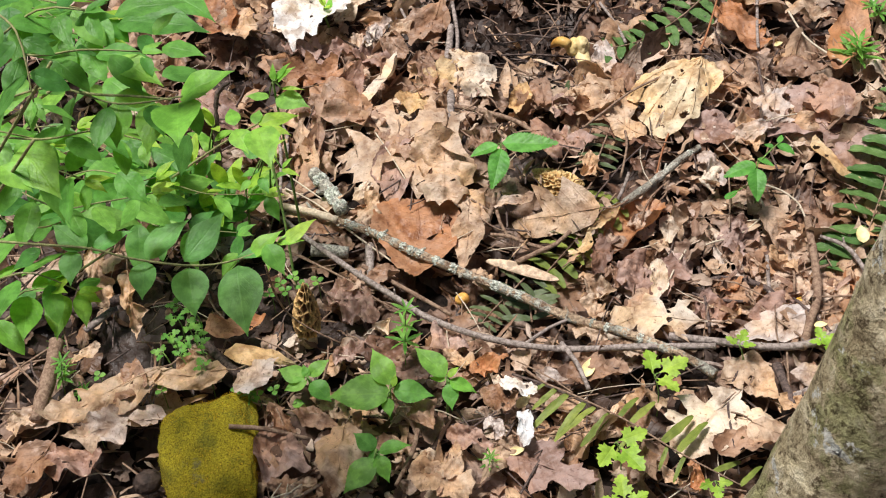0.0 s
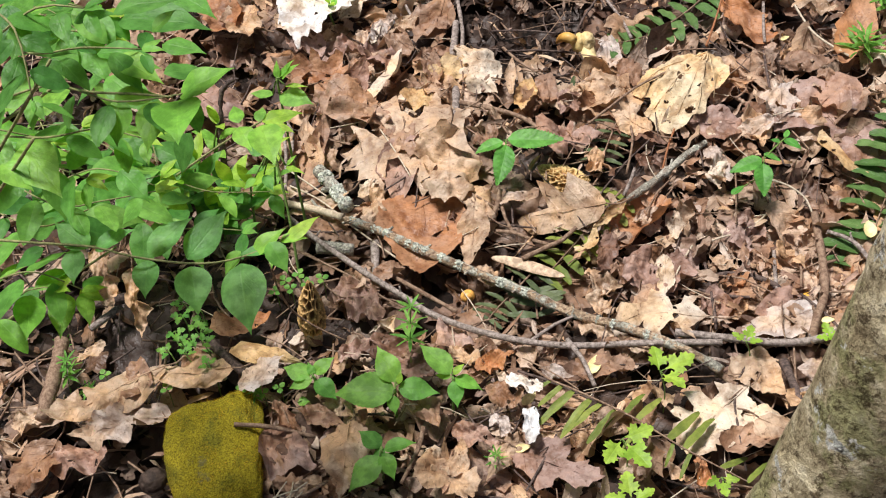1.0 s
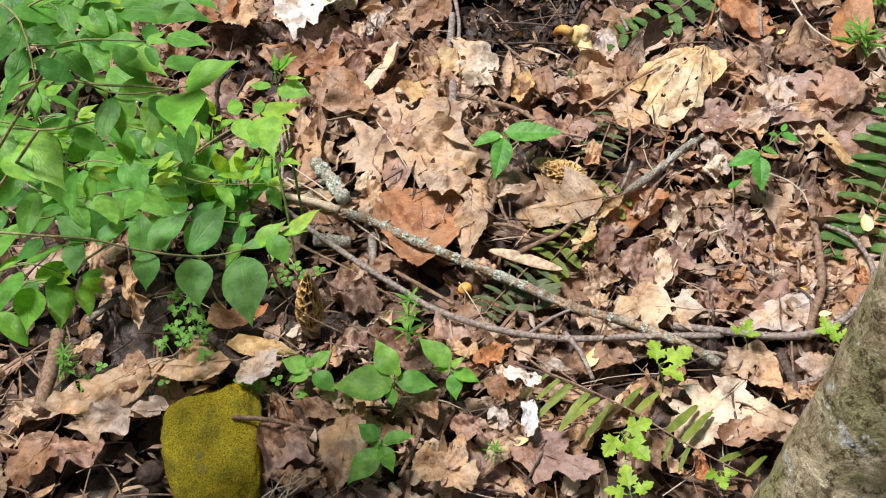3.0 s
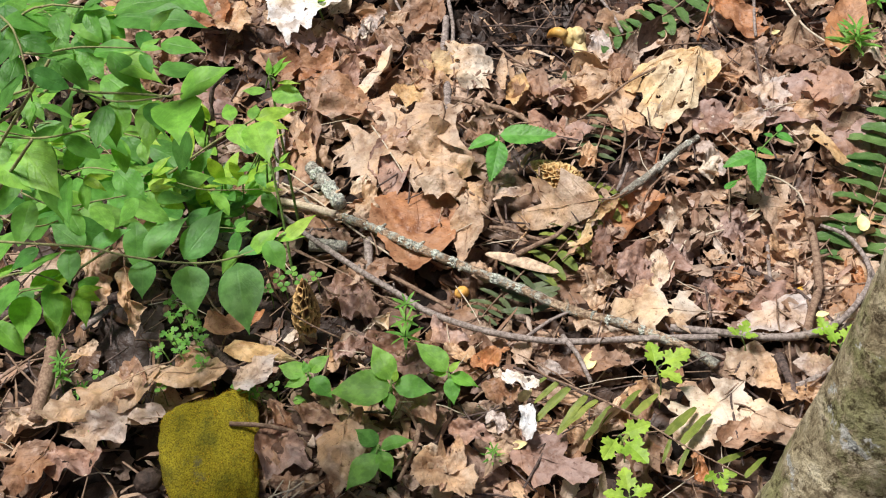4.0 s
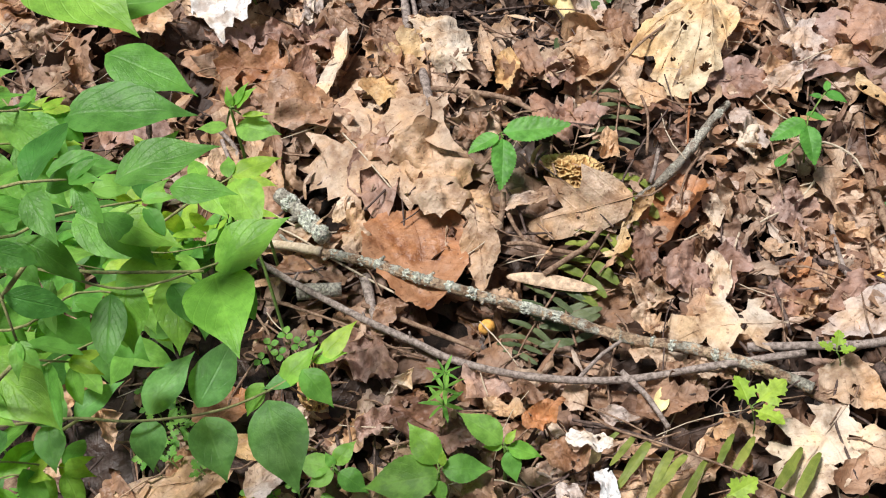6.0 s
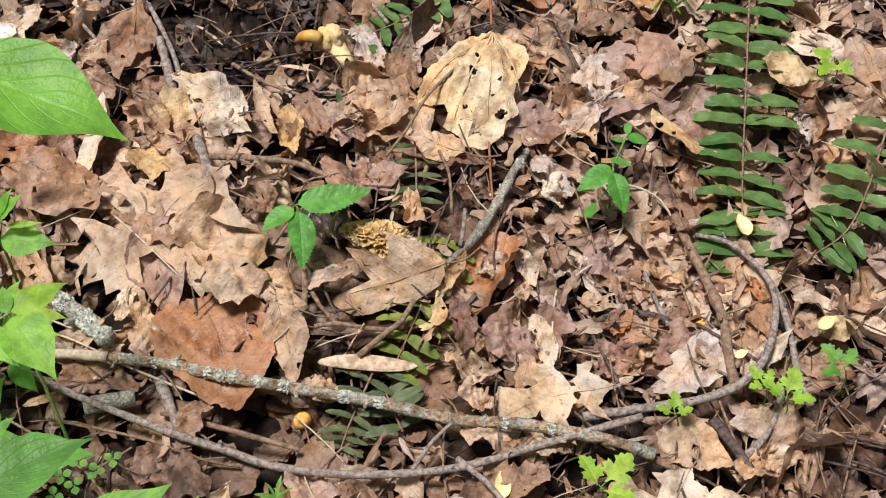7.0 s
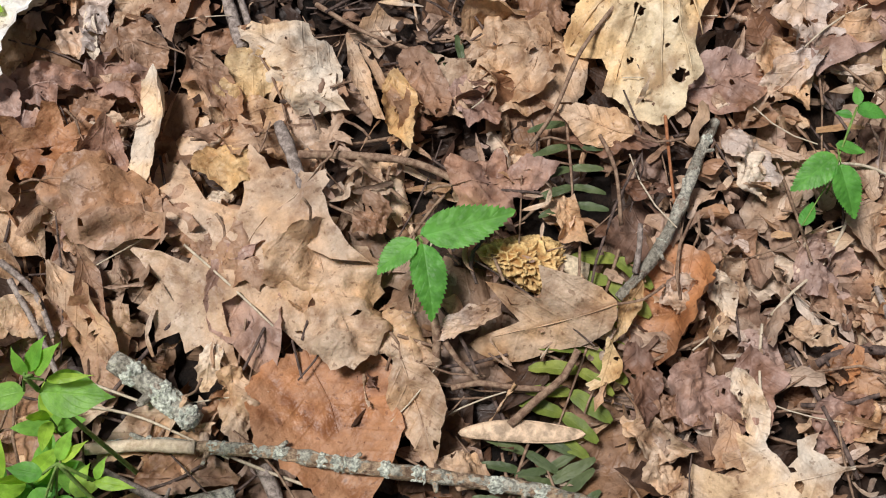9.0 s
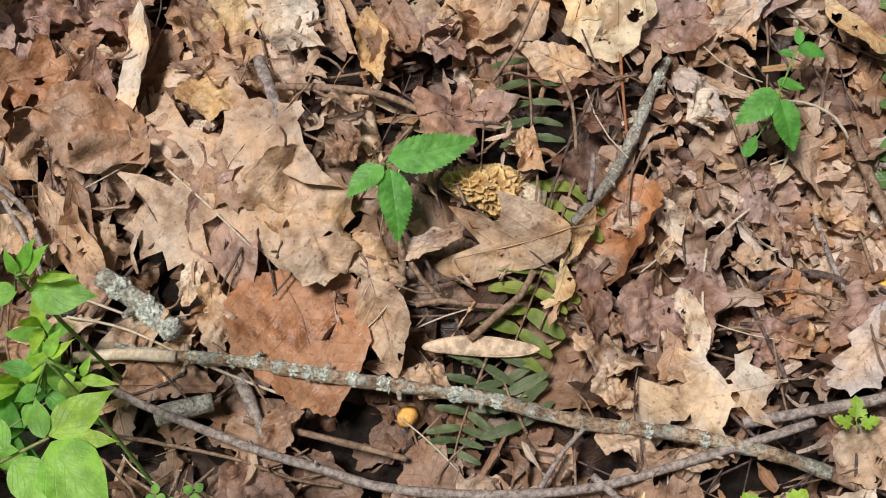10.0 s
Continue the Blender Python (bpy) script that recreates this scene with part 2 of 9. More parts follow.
def thing(name, at, label, category, group=""):
    ob = new(name)
    ob.location = at
    ob.empty_display_size = 0.02
    return tagged(ob, label, category, group)


def smooth(me):
    me.polygons.foreach_set("use_smooth", [True] * len(me.polygons))
    return me


def outline(kind, u, rng):
    """Half widths of a blade, left and right, at the stations u from its base to its tip; 1 is the widest."""
    if kind == "oak":
        env = np.sin(np.pi * np.clip(u, 0, 1) ** 0.85) ** 0.75
        left = env * (0.34 + 0.66 * (1 - np.abs(np.cos(np.pi * (u * 3.1 + 0.12)))) ** 0.8)
        right = env * (0.34 + 0.66 * (1 - np.abs(np.cos(np.pi * (u * 3.1 + 0.0)))) ** 0.8)
    elif kind == "lance":
        left = right = np.sin(np.pi * u ** 0.8) ** 0.8
    elif kind == "strap":
        left = right = np.sin(np.pi * np.clip(u * 0.93 + 0.035, 0, 1)) ** 0.45 * (1.08 - 0.4 * u) * (1 + 0.06 * np.sin(u * 17))
    elif kind == "scrap":
        k = 0.35 + 0.65 * np.sin(np.pi * np.clip(u * 0.9 + 0.08, 0, 1)) ** 0.5
        knot = np.linspace(0, 1, 6)
        left, right = k * np.interp(u, knot, rng.uniform(0.35, 1.0, 6)), k * np.interp(u, knot, rng.uniform(0.35, 1.0, 6))
    elif kind == "drop":
        left = right = np.interp(u, [0, 0.05, 0.15, 0.3, 0.45, 0.6, 0.75, 0.86, 0.94, 1], [0.03, 0.44, 0.84, 1.02, 0.97, 0.74, 0.40, 0.17, 0.06, 0])
    else:
        left = right = np.sin(np.pi * u ** 0.78) ** 0.85
    return np.array(left, float), np.array(right, float)


def tri(a):
    """A wave of straight folds."""
    return np.arcsin(np.sin(a)) * 0.6366


def blade_points(kind, length, width, rng, nu=12, nv=6, curl=0.0, bend=0.0, crumple=0.0, fold=0.0, torn=0.0, teeth=0.0, skew=0.0, pleat=0.0, folds=1.0, ragged=0.0, bites=0):
    """A leaf blade along x, centred, its upper side towards z: points, quads and uv."""
    u = np.linspace(0, 1, nu + 1)
    left, right = outline(kind, u, rng)
    if teeth:
        saw = 1 - teeth * (np.arange(nu + 1) % 2)
        left, right = left * saw, right * saw
    if torn:
        knot = np.linspace(0, 1, 8)
        left = left * (1 - torn * np.interp(u, knot, rng.random(8) ** 2))
        right = right * (1 - torn * np.interp(u, knot, rng.random(8) ** 2))
    if ragged:
        left = left * (1 + ragged * np.clip(rng.normal(0, 1, nu + 1), -2.2, 1.2))
        right = right * (1 + ragged * np.clip(rng.normal(0, 1, nu + 1), -2.2, 1.2))
    v = np.linspace(-1, 1, nv + 1)
    half = width / 2
    y = np.where(v[None, :] < 0, v[None, :] * left[:, None], v[None, :] * right[:, None]) * half
    x = (u[:, None] - 0.5) * length + skew * np.abs(y)
    z = fold * np.abs(y)
    if pleat:
        z = z + pleat * tri(np.arctan2(y, x + length * 0.62) * 15) * np.clip((x + length * 0.5) / length * 2, 0, 1)
    if crumple:
        a, b, c, d = rng.uniform(0, 6.3, 4)
        f = rng.uniform(0.7, 1.4, 4)
        sx, sy = folds * 2 * math.pi / max(0.03, length * 0.5), folds * 2 * math.pi / max(0.025, width * 0.65)
        w1, w2 = rng.uniform(-0.9, 0.9, 2)
        z = z + crumple * (0.9 * np.sin(sx * 0.8 * f[0] * x + w1 * sy * 0.6 * y + a) + 0.5 * tri(sx * 1.6 * f[2] * x - w2 * sy * y + c) * np.cos(sy * f[3] * y + d)
                           + 0.6 * (np.abs(y) / half) ** 2 * np.sin(sx * 1.5 * f[1] * x + b + 2 * np.sign(y)) + 0.09 * rng.normal(0, 1, x.shape) * (nu > 7))
        for _ in range(3 if ragged else 0):
            way, wave = rng.uniform(0, 3.14), rng.uniform(0.02, 0.045)
            phase = (x * math.cos(way) + y * math.sin(way)) / wave * 6.283 + 1.3 * np.sin(y / wave * 2 + way)
            z = z + crumple * 0.42 * (np.abs(tri(phase * 0.5)) - 0.5)
    if abs(curl) > 1e-3:
        k = curl / half
        r = 1 / k - z
        y, z = r * np.sin(k * y), 1 / k - r * np.cos(k * y)
    if abs(bend) > 1e-3:
        k = bend / length
        r = 1 / k - z
        x, z = r * np.sin(k * x), 1 / k - r * np.cos(k * x)
    pts = np.stack([x, y, z], -1).reshape(-1, 3)
    m = nv + 1
    i = (np.arange(nu)[:, None] * m + np.arange(nv)[None, :]).reshape(-1)
    quads = np.stack([i, i + m, i + m + 1, i + 1], -1)
    uv = np.stack([np.repeat(u, m), np.tile((v + 1) / 2, nu + 1)], -1)
    mid = uv[quads].mean(1)
    for _ in range(bites):
        at, edge = rng.uniform(0.05, 0.95), rng.choice([0.0, 1.0]) + rng.normal(0, 0.06)
        du, dv = rng.uniform(0.03, 0.10), rng.uniform(0.06, 0.26)
        keep = ((mid[:, 0] - at) / du) ** 2 + ((mid[:, 1] - edge) / dv) ** 2 > 1
        quads, mid = quads[keep], mid[keep]
    return pts, quads, uv


# half outlines of leaves from base to tip: along the midrib and out from it, for a blade of length 1
HALVES = {
    "red_oak": ((0, 0.01), (0.08, 0.05), (0.17, 0.17), (0.13, 0.31), (0.25, 0.25), (0.31, 0.12), (0.37, 0.10), (0.43, 0.22), (0.44, 0.44), (0.52, 0.36), (0.58, 0.40),
                (0.60, 0.24), (0.62, 0.13), (0.69, 0.10), (0.76, 0.19), (0.84, 0.30), (0.87, 0.16), (0.92, 0.12), (0.94, 0.05), (1, 0)),
    "white_oak": ((0, 0.01), (0.08, 0.06), (0.15, 0.18), (0.22, 0.22), (0.28, 0.13), (0.34, 0.14), (0.38, 0.28), (0.45, 0.36), (0.52, 0.30), (0.55, 0.18), (0.61, 0.17),
                  (0.66, 0.30), (0.74, 0.32), (0.78, 0.19), (0.85, 0.20), (0.93, 0.17), (0.98, 0.08), (1, 0)),
    "maple": ((0, 0.01), (0.03, 0.10), (-0.02, 0.26), (0.10, 0.30), (0.20, 0.28), (0.30, 0.40), (0.42, 0.55), (0.45, 0.44), (0.52, 0.40), (0.50, 0.26), (0.53, 0.16), (0.64, 0.19),
              (0.74, 0.27), (0.76, 0.17), (0.86, 0.14), (0.92, 0.05), (1, 0)),
    "beech": ((0, 0.01), (0.05, 0.09), (0.16, 0.19), (0.32, 0.25), (0.5, 0.25), (0.68, 0.19), (0.84, 0.10), (0.94, 0.04), (1, 0)),
    "broken": ((0, 0.06), (0.06, 0.22), (0.18, 0.26), (0.28, 0.34), (0.45, 0.30), (0.58, 0.33), (0.68, 0.24), (0.80, 0.26), (0.86, 0.16), (0.95, 0.15), (1, 0.02)),
    "flake": ((0, 0.10), (0.10, 0.30), (0.30, 0.24), (0.42, 0.38), (0.60, 0.34), (0.74, 0.40), (0.88, 0.22), (1, 0.12)),
    "sliver": ((0, 0.01), (0.15, 0.07), (0.4, 0.10), (0.7, 0.08), (0.9, 0.05), (1, 0.01)),
    "tulip": ((0, 0.22), (0.07, 0.42), (0.2, 0.46), (0.42, 0.55), (0.5, 0.44), (0.62, 0.43), (0.8, 0.30), (0.94, 0.13), (1, 0.02)),
    "leaflet": ((0, 0.02), (0.14, 0.05), (0.20, 0.15), (0.16, 0.30), (0.27, 0.28), (0.33, 0.40), (0.42, 0.33), (0.50, 0.36), (0.50, 0.24), (0.48, 0.17), (0.60, 0.21),
                (0.66, 0.30), (0.72, 0.22), (0.82, 0.23), (0.84, 0.13), (0.92, 0.11), (1, 0)),
}
HALVES["elm"] = tuple(p for k in range(17) for p in ((k / 17 + 0.002, 0.01 + 0.25 * math.sin(math.pi * (k / 17) ** 0.72) ** 0.8),
                                                     (k / 17 + 0.062, 0.03 + 0.26 * math.sin(math.pi * min(1, k / 17 + 0.03) ** 0.72) ** 0.8))) + ((1.06, 0),)


def cut_shape(left, right, step, rng, ragged=0.0, sway=0.0):
    """A flat blade of length 1 inside two half outlines, ragged at its edge: points, triangles and uv."""
    loop = [np.array(p, float) for p in left] + [np.array((p[0], -p[1]), float) for p in right[::-1]]
    edge = []
    for a, b in zip(loop, loop[1:] + loop[:1]):
        n = max(1, int(np.linalg.norm(b - a) / step))
        edge += [a + (b - a) * k / n for k in range(n)]
    edge = np.array(edge)
    mid = np.array([0.5, 0.0])
    edge = edge + (edge - mid) * ragged * np.clip(rng.normal(0, 1, (len(edge), 1)), -2, 1)
    lo, hi = edge.min(0), edge.max(0)
    gx, gy = np.meshgrid(np.arange(lo[0], hi[0], step), np.arange(lo[1], hi[1], step * 0.87))
    gx = gx + (np.arange(gx.shape[0])[:, None] % 2) * step * 0.5
    grid = np.stack([gx.ravel(), gy.ravel()], -1) + rng.uniform(-0.22, 0.22, (gx.size, 2)) * step
    grid = grid[np.min(((grid[:, None, :] - edge[None, :, :]) ** 2).sum(-1), 1) > (step * 0.55) ** 2]
    n = len(edge)
    co, _, faces, *_ = geometry.delaunay_2d_cdt([Vector(p) for p in np.concatenate([edge, grid])], [(i, (i + 1) % n) for i in range(n)], [], 1, 1e-5)
    pts = np.array([tuple(c) for c in co])
    tris = np.array([f for f in faces if len(f) == 3])
    wide = max(1e-6, np.abs(pts[:, 1]).max())
    pts = pts - np.array([0.5, 0.0])
    pts[:, 1] += sway * (pts[:, 0] ** 2 - 0.1)
    uv = np.stack([pts[:, 0] + 0.5, pts[:, 1] / wide * 0.5 + 0.5], -1)
    return pts, tris, uv


def two_halves(kind, rng):
    """Both half outlines of one leaf of the kind, no two alike."""
    half = HALVES[kind]
    a, b = rng.uniform(0.8, 1.15, 2)
    c, d = rng.normal(0, 0.018, (2, len(half), 2))
    c[0] = d[0] = c[-1] = d[-1] = 0
    return [(p[0] + q[0], max(0.006, p[1] * a + q[1])) for p, q in zip(half, c)], [(p[0] + q[0], max(0.006, p[1] * b + q[1])) for p, q in zip(half, d)]


def dried(flat, length, stretch, rng, curl=0.0, bend=0.0, crumple=0.0, fold=0.0, creases=2, crease=0.4, pleat=0.0):
    """Points of a flat blade of the given length after it has dried: creased, pleated, ruffled at its edge and curled."""
    x, y = flat[:, 0] * length, flat[:, 1] * length * stretch
    half = max(1e-6, np.abs(y).max())
    z = fold * np.abs(y)
    for _ in range(creases):
        way = rng.uniform(0, 6.283)
        d = x * math.cos(way) + y * math.sin(way) - rng.uniform(0.05, 0.3) * length
        z = z + rng.normal(0, crease) * np.maximum(d, 0)
    if pleat:
        z = z + pleat * np.abs(tri((x - 0.55 * np.abs(y)) * 3.1416 * 8 / length)) * np.minimum(1, np.abs(y) / half * 3)
    if crumple:
        a, b, c, d = rng.uniform(0, 6.283, 4)
        wave = 6.283 / length
        z = z + crumple * (0.8 * np.sin(wave * 1.3 * x + 0.8 * wave * y + a) + 0.55 * tri(wave * 2.3 * x - wave * 1.7 * y + b) * np.cos(wave * 2.0 * y + c)
                           + 0.9 * (np.abs(y) / half) ** 2 * np.sin(wave * 2.4 * x + d + 2 * np.sign(y)) + 0.4 * np.abs(tri(wave * 3.3 * y + wave * 1.9 * x + d)))
        for _ in range(3):
            way, size = rng.uniform(0, 6.283), rng.uniform(0.02, 0.05)
            ridge = np.abs(tri((x * math.cos(way) + y * math.sin(way)) / size * 3.1416 + 0.9 * np.sin((y * math.cos(way) - x * math.sin(way)) / size * 1.7 + a)))
            z = z + crumple * 0.55 * (ridge - 0.5)
        z = z + crumple * 0.12 * rng.normal(0, 1, len(x))
    if abs(curl) > 1e-3:
        k = curl / half
        r = 1 / k - z
        y, z = r * np.sin(k * y), 1 / k - r * np.cos(k * y)
    if abs(bend) > 1e-3:
        k = bend / length
        r = 1 / k - z
        x, z = r * np.sin(k * x), 1 / k - r * np.cos(k * x)
    return np.stack([x, y, z], -1)


def mesh_from(name, pts, quads, uv, material):
    me = bpy.data.meshes.new(name)
    me.from_pydata(pts.tolist(), [], quads.tolist())
    layer = me.uv_layers.new(name="leaf")
    layer.data.foreach_set("uv", uv[quads.reshape(-1)].astype(np.float32).reshape(-1))
    me.materials.append(material)
    return smooth(me)


def along(base, tip, roll=0.0):
    """The pose of a blade that runs from base to tip, turned about itself by roll degrees."""
    b, t = Vector(base), Vector(tip)
    ax = (t - b).normalized()
    up = Vector((0, 0, 1)) if abs(ax.z) < 0.95 else Vector((0, 1, 0))
    side = up.cross(ax).normalized()
    nor = ax.cross(side)
    m = Matrix((ax, side, nor)).transposed().to_4x4()
    return Matrix.Translation((b + t) / 2) @ m @ Matrix.Rotation(radians(roll), 4, "X")


def tube(points, radii, sides=8, knots=0.0, seed=1, most=14):
    """A rounded, tapering stick through points, with an uneven girth; returns a mesh."""
    rng = np.random.default_rng(seed)
    pts = [Vector(p) for p in points]
    fine, rad = [], []
    n = len(pts)
    for i in range(n - 1):
        p0, p1, p2, p3 = pts[max(0, i - 1)], pts[i], pts[i + 1], pts[min(n - 1, i + 2)]
        steps = max(2, min(most, int((p2 - p1).length / 0.012)))
        for s in range(steps):
            t = s / steps
            fine.append(0.5 * ((2 * p1) + (p2 - p0) * t + (2 * p0 - 5 * p1 + 4 * p2 - p3) * t * t + (3 * p1 - p0 - 3 * p2 + p3) * t ** 3))
            f = (i + t) / (n - 1) * (len(radii) - 1)
            j = min(int(f), len(radii) - 2)
            rad.append(radii[j] + (radii[j + 1] - radii[j]) * (f - j))
    fine.append(pts[-1])
    rad.append(radii[-1])
    verts, faces = [], []
    for k, (p, r) in enumerate(zip(fine, rad)):
        ax = (fine[min(k + 1, len(fine) - 1)] - fine[max(k - 1, 0)]).normalized()
        ref = Vector((0, 0, 1)) if abs(ax.z) < 0.9 else Vector((1, 0, 0))
        a = ax.cross(ref).normalized()
        b = ax.cross(a)
        swell = 1 + knots * rng.normal()
        for s in range(sides):
            q = 2 * math.pi * s / sides
            rr = r * swell * (1 + knots * 0.8 * rng.normal())
            verts.append(p + (a * math.cos(q) + b * math.sin(q)) * rr)
    for k in range(len(fine) - 1):
        for s in range(sides):
            i, j = k * sides + s, k * sides + (s + 1) % sides
            faces.append((i, j, j + sides, i + sides))
    faces.append(tuple(range(sides - 1, -1, -1)))
    faces.append(tuple(range(len(verts) - sides, len(verts))))
    me = bpy.data.meshes.new("stick")
    me.from_pydata([tuple(v) for v in verts], [], faces)
    return smooth(me)


# ---- ground: one sheet of woodland soil out to the horizon ----
# low humps and hollows: x, y and height of each
HUMPS = ((-0.1, -0.25, 0.006), (-0.1, -0.05, 0.005), (-0.1, 0.15, -0.025), (-0.1, 0.35, 0.005), (-0.1, 0.53, -0.019), (0.1, -0.25, -0.014), (0.1, -0.05, -0.04),
         (0.1, 0.15, 0.016), (0.1, 0.35, 0.012), (0.1, 0.53, -0.01), (0.3, -0.25, 0.005), (0.3, -0.05, -0.008), (0.3, 0.15, 0.035), (0.3, 0.35, -0.028),
         (0.3, 0.53, -0.021), (0.5, -0.25, 0.008), (0.5, -0.05, -0.035), (0.5, 0.15, 0.015), (0.5, 0.35, -0.014), (0.5, 0.53, 0.013), (0.7, -0.25, -0.008),
         (0.7, -0.05, -0.032), (0.7, 0.15, 0.026), (0.7, 0.35, -0.013), (0.7, 0.53, 0.004))


def swell(x, y):
    if abs(x) > 2 or abs(y) > 2:
        return 0.0
    low = sum(h * math.exp(-((x - a) ** 2 + (y - b) ** 2) / 0.045) for a, b, h in HUMPS)
    return low + 0.004 * noise.noise(Vector((x * 6, y * 6, 0.0)))


def build_ground():
    g = Graph("woodland_soil")
    pos = g.position()
    col = g.ramp(g.noise(pos, 30.0, 8.0, 0.7), [(0.3, (0.014, 0.009, 0.006)), (0.5, (0.042, 0.026, 0.018)), (0.75, (0.10, 0.06, 0.04))])
    g.bump(g.noise(pos, 120.0, 8.0, 0.75), 1.0, 0.02)
    soil = g.finish(col, 0.95)
    fine = np.linspace(-1.6, 1.8, 103)
    far = np.array([2.4, 3.5, 6, 12, 30, 90, 300])
    axis = np.concatenate([-far[::-1], fine, far])
    n = len(axis)
    pts = [(x, y, -0.045 + (swell(x, y) + 0.012 * noise.noise(Vector((x * 22, y * 22, 3.0))) if abs(x) < 2 and abs(y) < 2 else 0.0)) for y in axis for x in axis]
    quads = [(j * n + i, j * n + i + 1, j * n + i + 1 + n, j * n + i + n) for j in range(n - 1) for i in range(n - 1)]
    me = bpy.data.meshes.new("ground")
    me.from_pydata(pts, [], quads)
    me.materials.append(soil)
    tagged(new("ground", smooth(me)), "dark crumbly woodland soil under fallen leaves", "ground", kind="structure")


build_ground()


CUTS = {kind: [cut_shape(*two_halves(kind, np.random.default_rng(60 + 7 * v)), 0.055, np.random.default_rng(v), 0.03, (v % 3 - 1) * 0.3) for v in range(6)]
        for kind in ("red_oak", "white_oak", "maple", "beech", "broken", "flake", "sliver")}


CRUMBS = {kind: [cut_shape(*two_halves(kind, np.random.default_rng(90 + 5 * v)), 0.12, np.random.default_rng(v), 0.05, (v % 3 - 1) * 0.3) for v in range(6)]
          for kind in ("beech", "white_oak", "broken", "flake", "sliver")}


def scatter_blades(name, count, rng, area, sizes, heights, tilt, kinds, material, label, category, crumple=0.004, detail=(9, 4), ratio=(0.35, 0.7), curls=1.1, avoid=None):
    """Many loose blades as one mesh: too many to count."""
    P, Q, U, start = [], [], [], 0
    while count > 0:
        count -= 1
        x, y = rng.uniform(area[0], area[1]), rng.uniform(area[2], area[3])
        if avoid and avoid(x, y):
            continue
        length = rng.uniform(*sizes)
        kind = kinds[int(rng.integers(len(kinds)))]
        if kind in CUTS:
            flat, quads, uv = (CRUMBS if sizes[1] <= 0.06 or material is SHADED_MOULD else CUTS)[kind][int(rng.integers(6))]
            pts = dried(flat, length, rng.uniform(*ratio), rng, rng.normal(0, curls), rng.normal(0, curls * 0.8), crumple * rng.uniform(0.3, 1.5), rng.normal(0, 0.25), 3, 0.55)
        else:
            pts, quads, uv = blade_points(kind, length, length * rng.uniform(*ratio), rng, detail[0], detail[1], rng.normal(0, curls), rng.normal(0, curls * 0.8),
                                          crumple * rng.uniform(0.2, 1.4), rng.normal(0, 0.3), 0.28, 0.0, 0.3, 0.0, 1.1, 0.045 if detail[0] > 9 else 0.0, 2 if detail[0] > 9 else 0)
        a, b, c = rng.uniform(0, 6.283), rng.normal(0, tilt), rng.normal(0, tilt)
        m = np.array((Matrix.Rotation(a, 3, "Z") @ Matrix.Rotation(b, 3, "Y") @ Matrix.Rotation(c, 3, "X")))
        pts = pts @ m.T
        if material is SHADED_LITTER:
            high = np.maximum(pts[:, 2] - 0.025, 0.0)  # the lower bed is pressed down
            pts[:, 2] -= high * 0.85
        pts += np.array([x, y, rng.uniform(*heights) + swell(x, y)])
        P.append(pts)
        Q.append(quads + start)
        U.append(uv)
        start += len(pts)
    me = mesh_from(name, np.concatenate(P), np.concatenate(Q), np.concatenate(U), material)
    return tagged(new(name, me), label, category, kind="stuff")


def scatter_twigs(name, count, rng, area, material, label, lengths=(0.03, 0.14), girth=(0.0008, 0.0022), heights=(-0.02, 0.02)):
    verts, faces = [], []
    for _ in range(count):
        x, y, a = rng.uniform(area[0], area[1]), rng.uniform(area[2], area[3]), rng.uniform(0, 6.283)
        length, r = rng.uniform(*lengths), rng.uniform(*girth)
        d = np.array([math.cos(a), math.sin(a), rng.normal(0, 0.16)])
        s = np.array([-math.sin(a), math.cos(a), 0.0])
        z = rng.uniform(*heights) + swell(x, y)
        bow = rng.normal(0, 0.06) * length
        at = len(verts)
        for k in range(4):
            f = k / 3 - 0.5
            c = np.array([x, y, z]) + d * f * length + s * bow * (1 - 4 * f * f)
            for q in range(5):
                w = 6.283 * q / 5
                verts.append(tuple(c + (s * math.cos(w) + np.array([0, 0, 1.0]) * math.sin(w)) * r * (1 - 0.4 * abs(f))))
        for k in range(3):
            for q in range(5):
                i, j = at + k * 5 + q, at + k * 5 + (q + 1) % 5
                faces.append((i, j, j + 5, i + 5))
    me = bpy.data.meshes.new(name)
    me.from_pydata(verts, [], faces)
    me.materials.append(material)
    return tagged(new(name, smooth(me)), label, "twigs", kind="stuff")


dice = np.random.default_rng(11)
NEAR = (-1.15, 1.35, -1.05, 1.35)
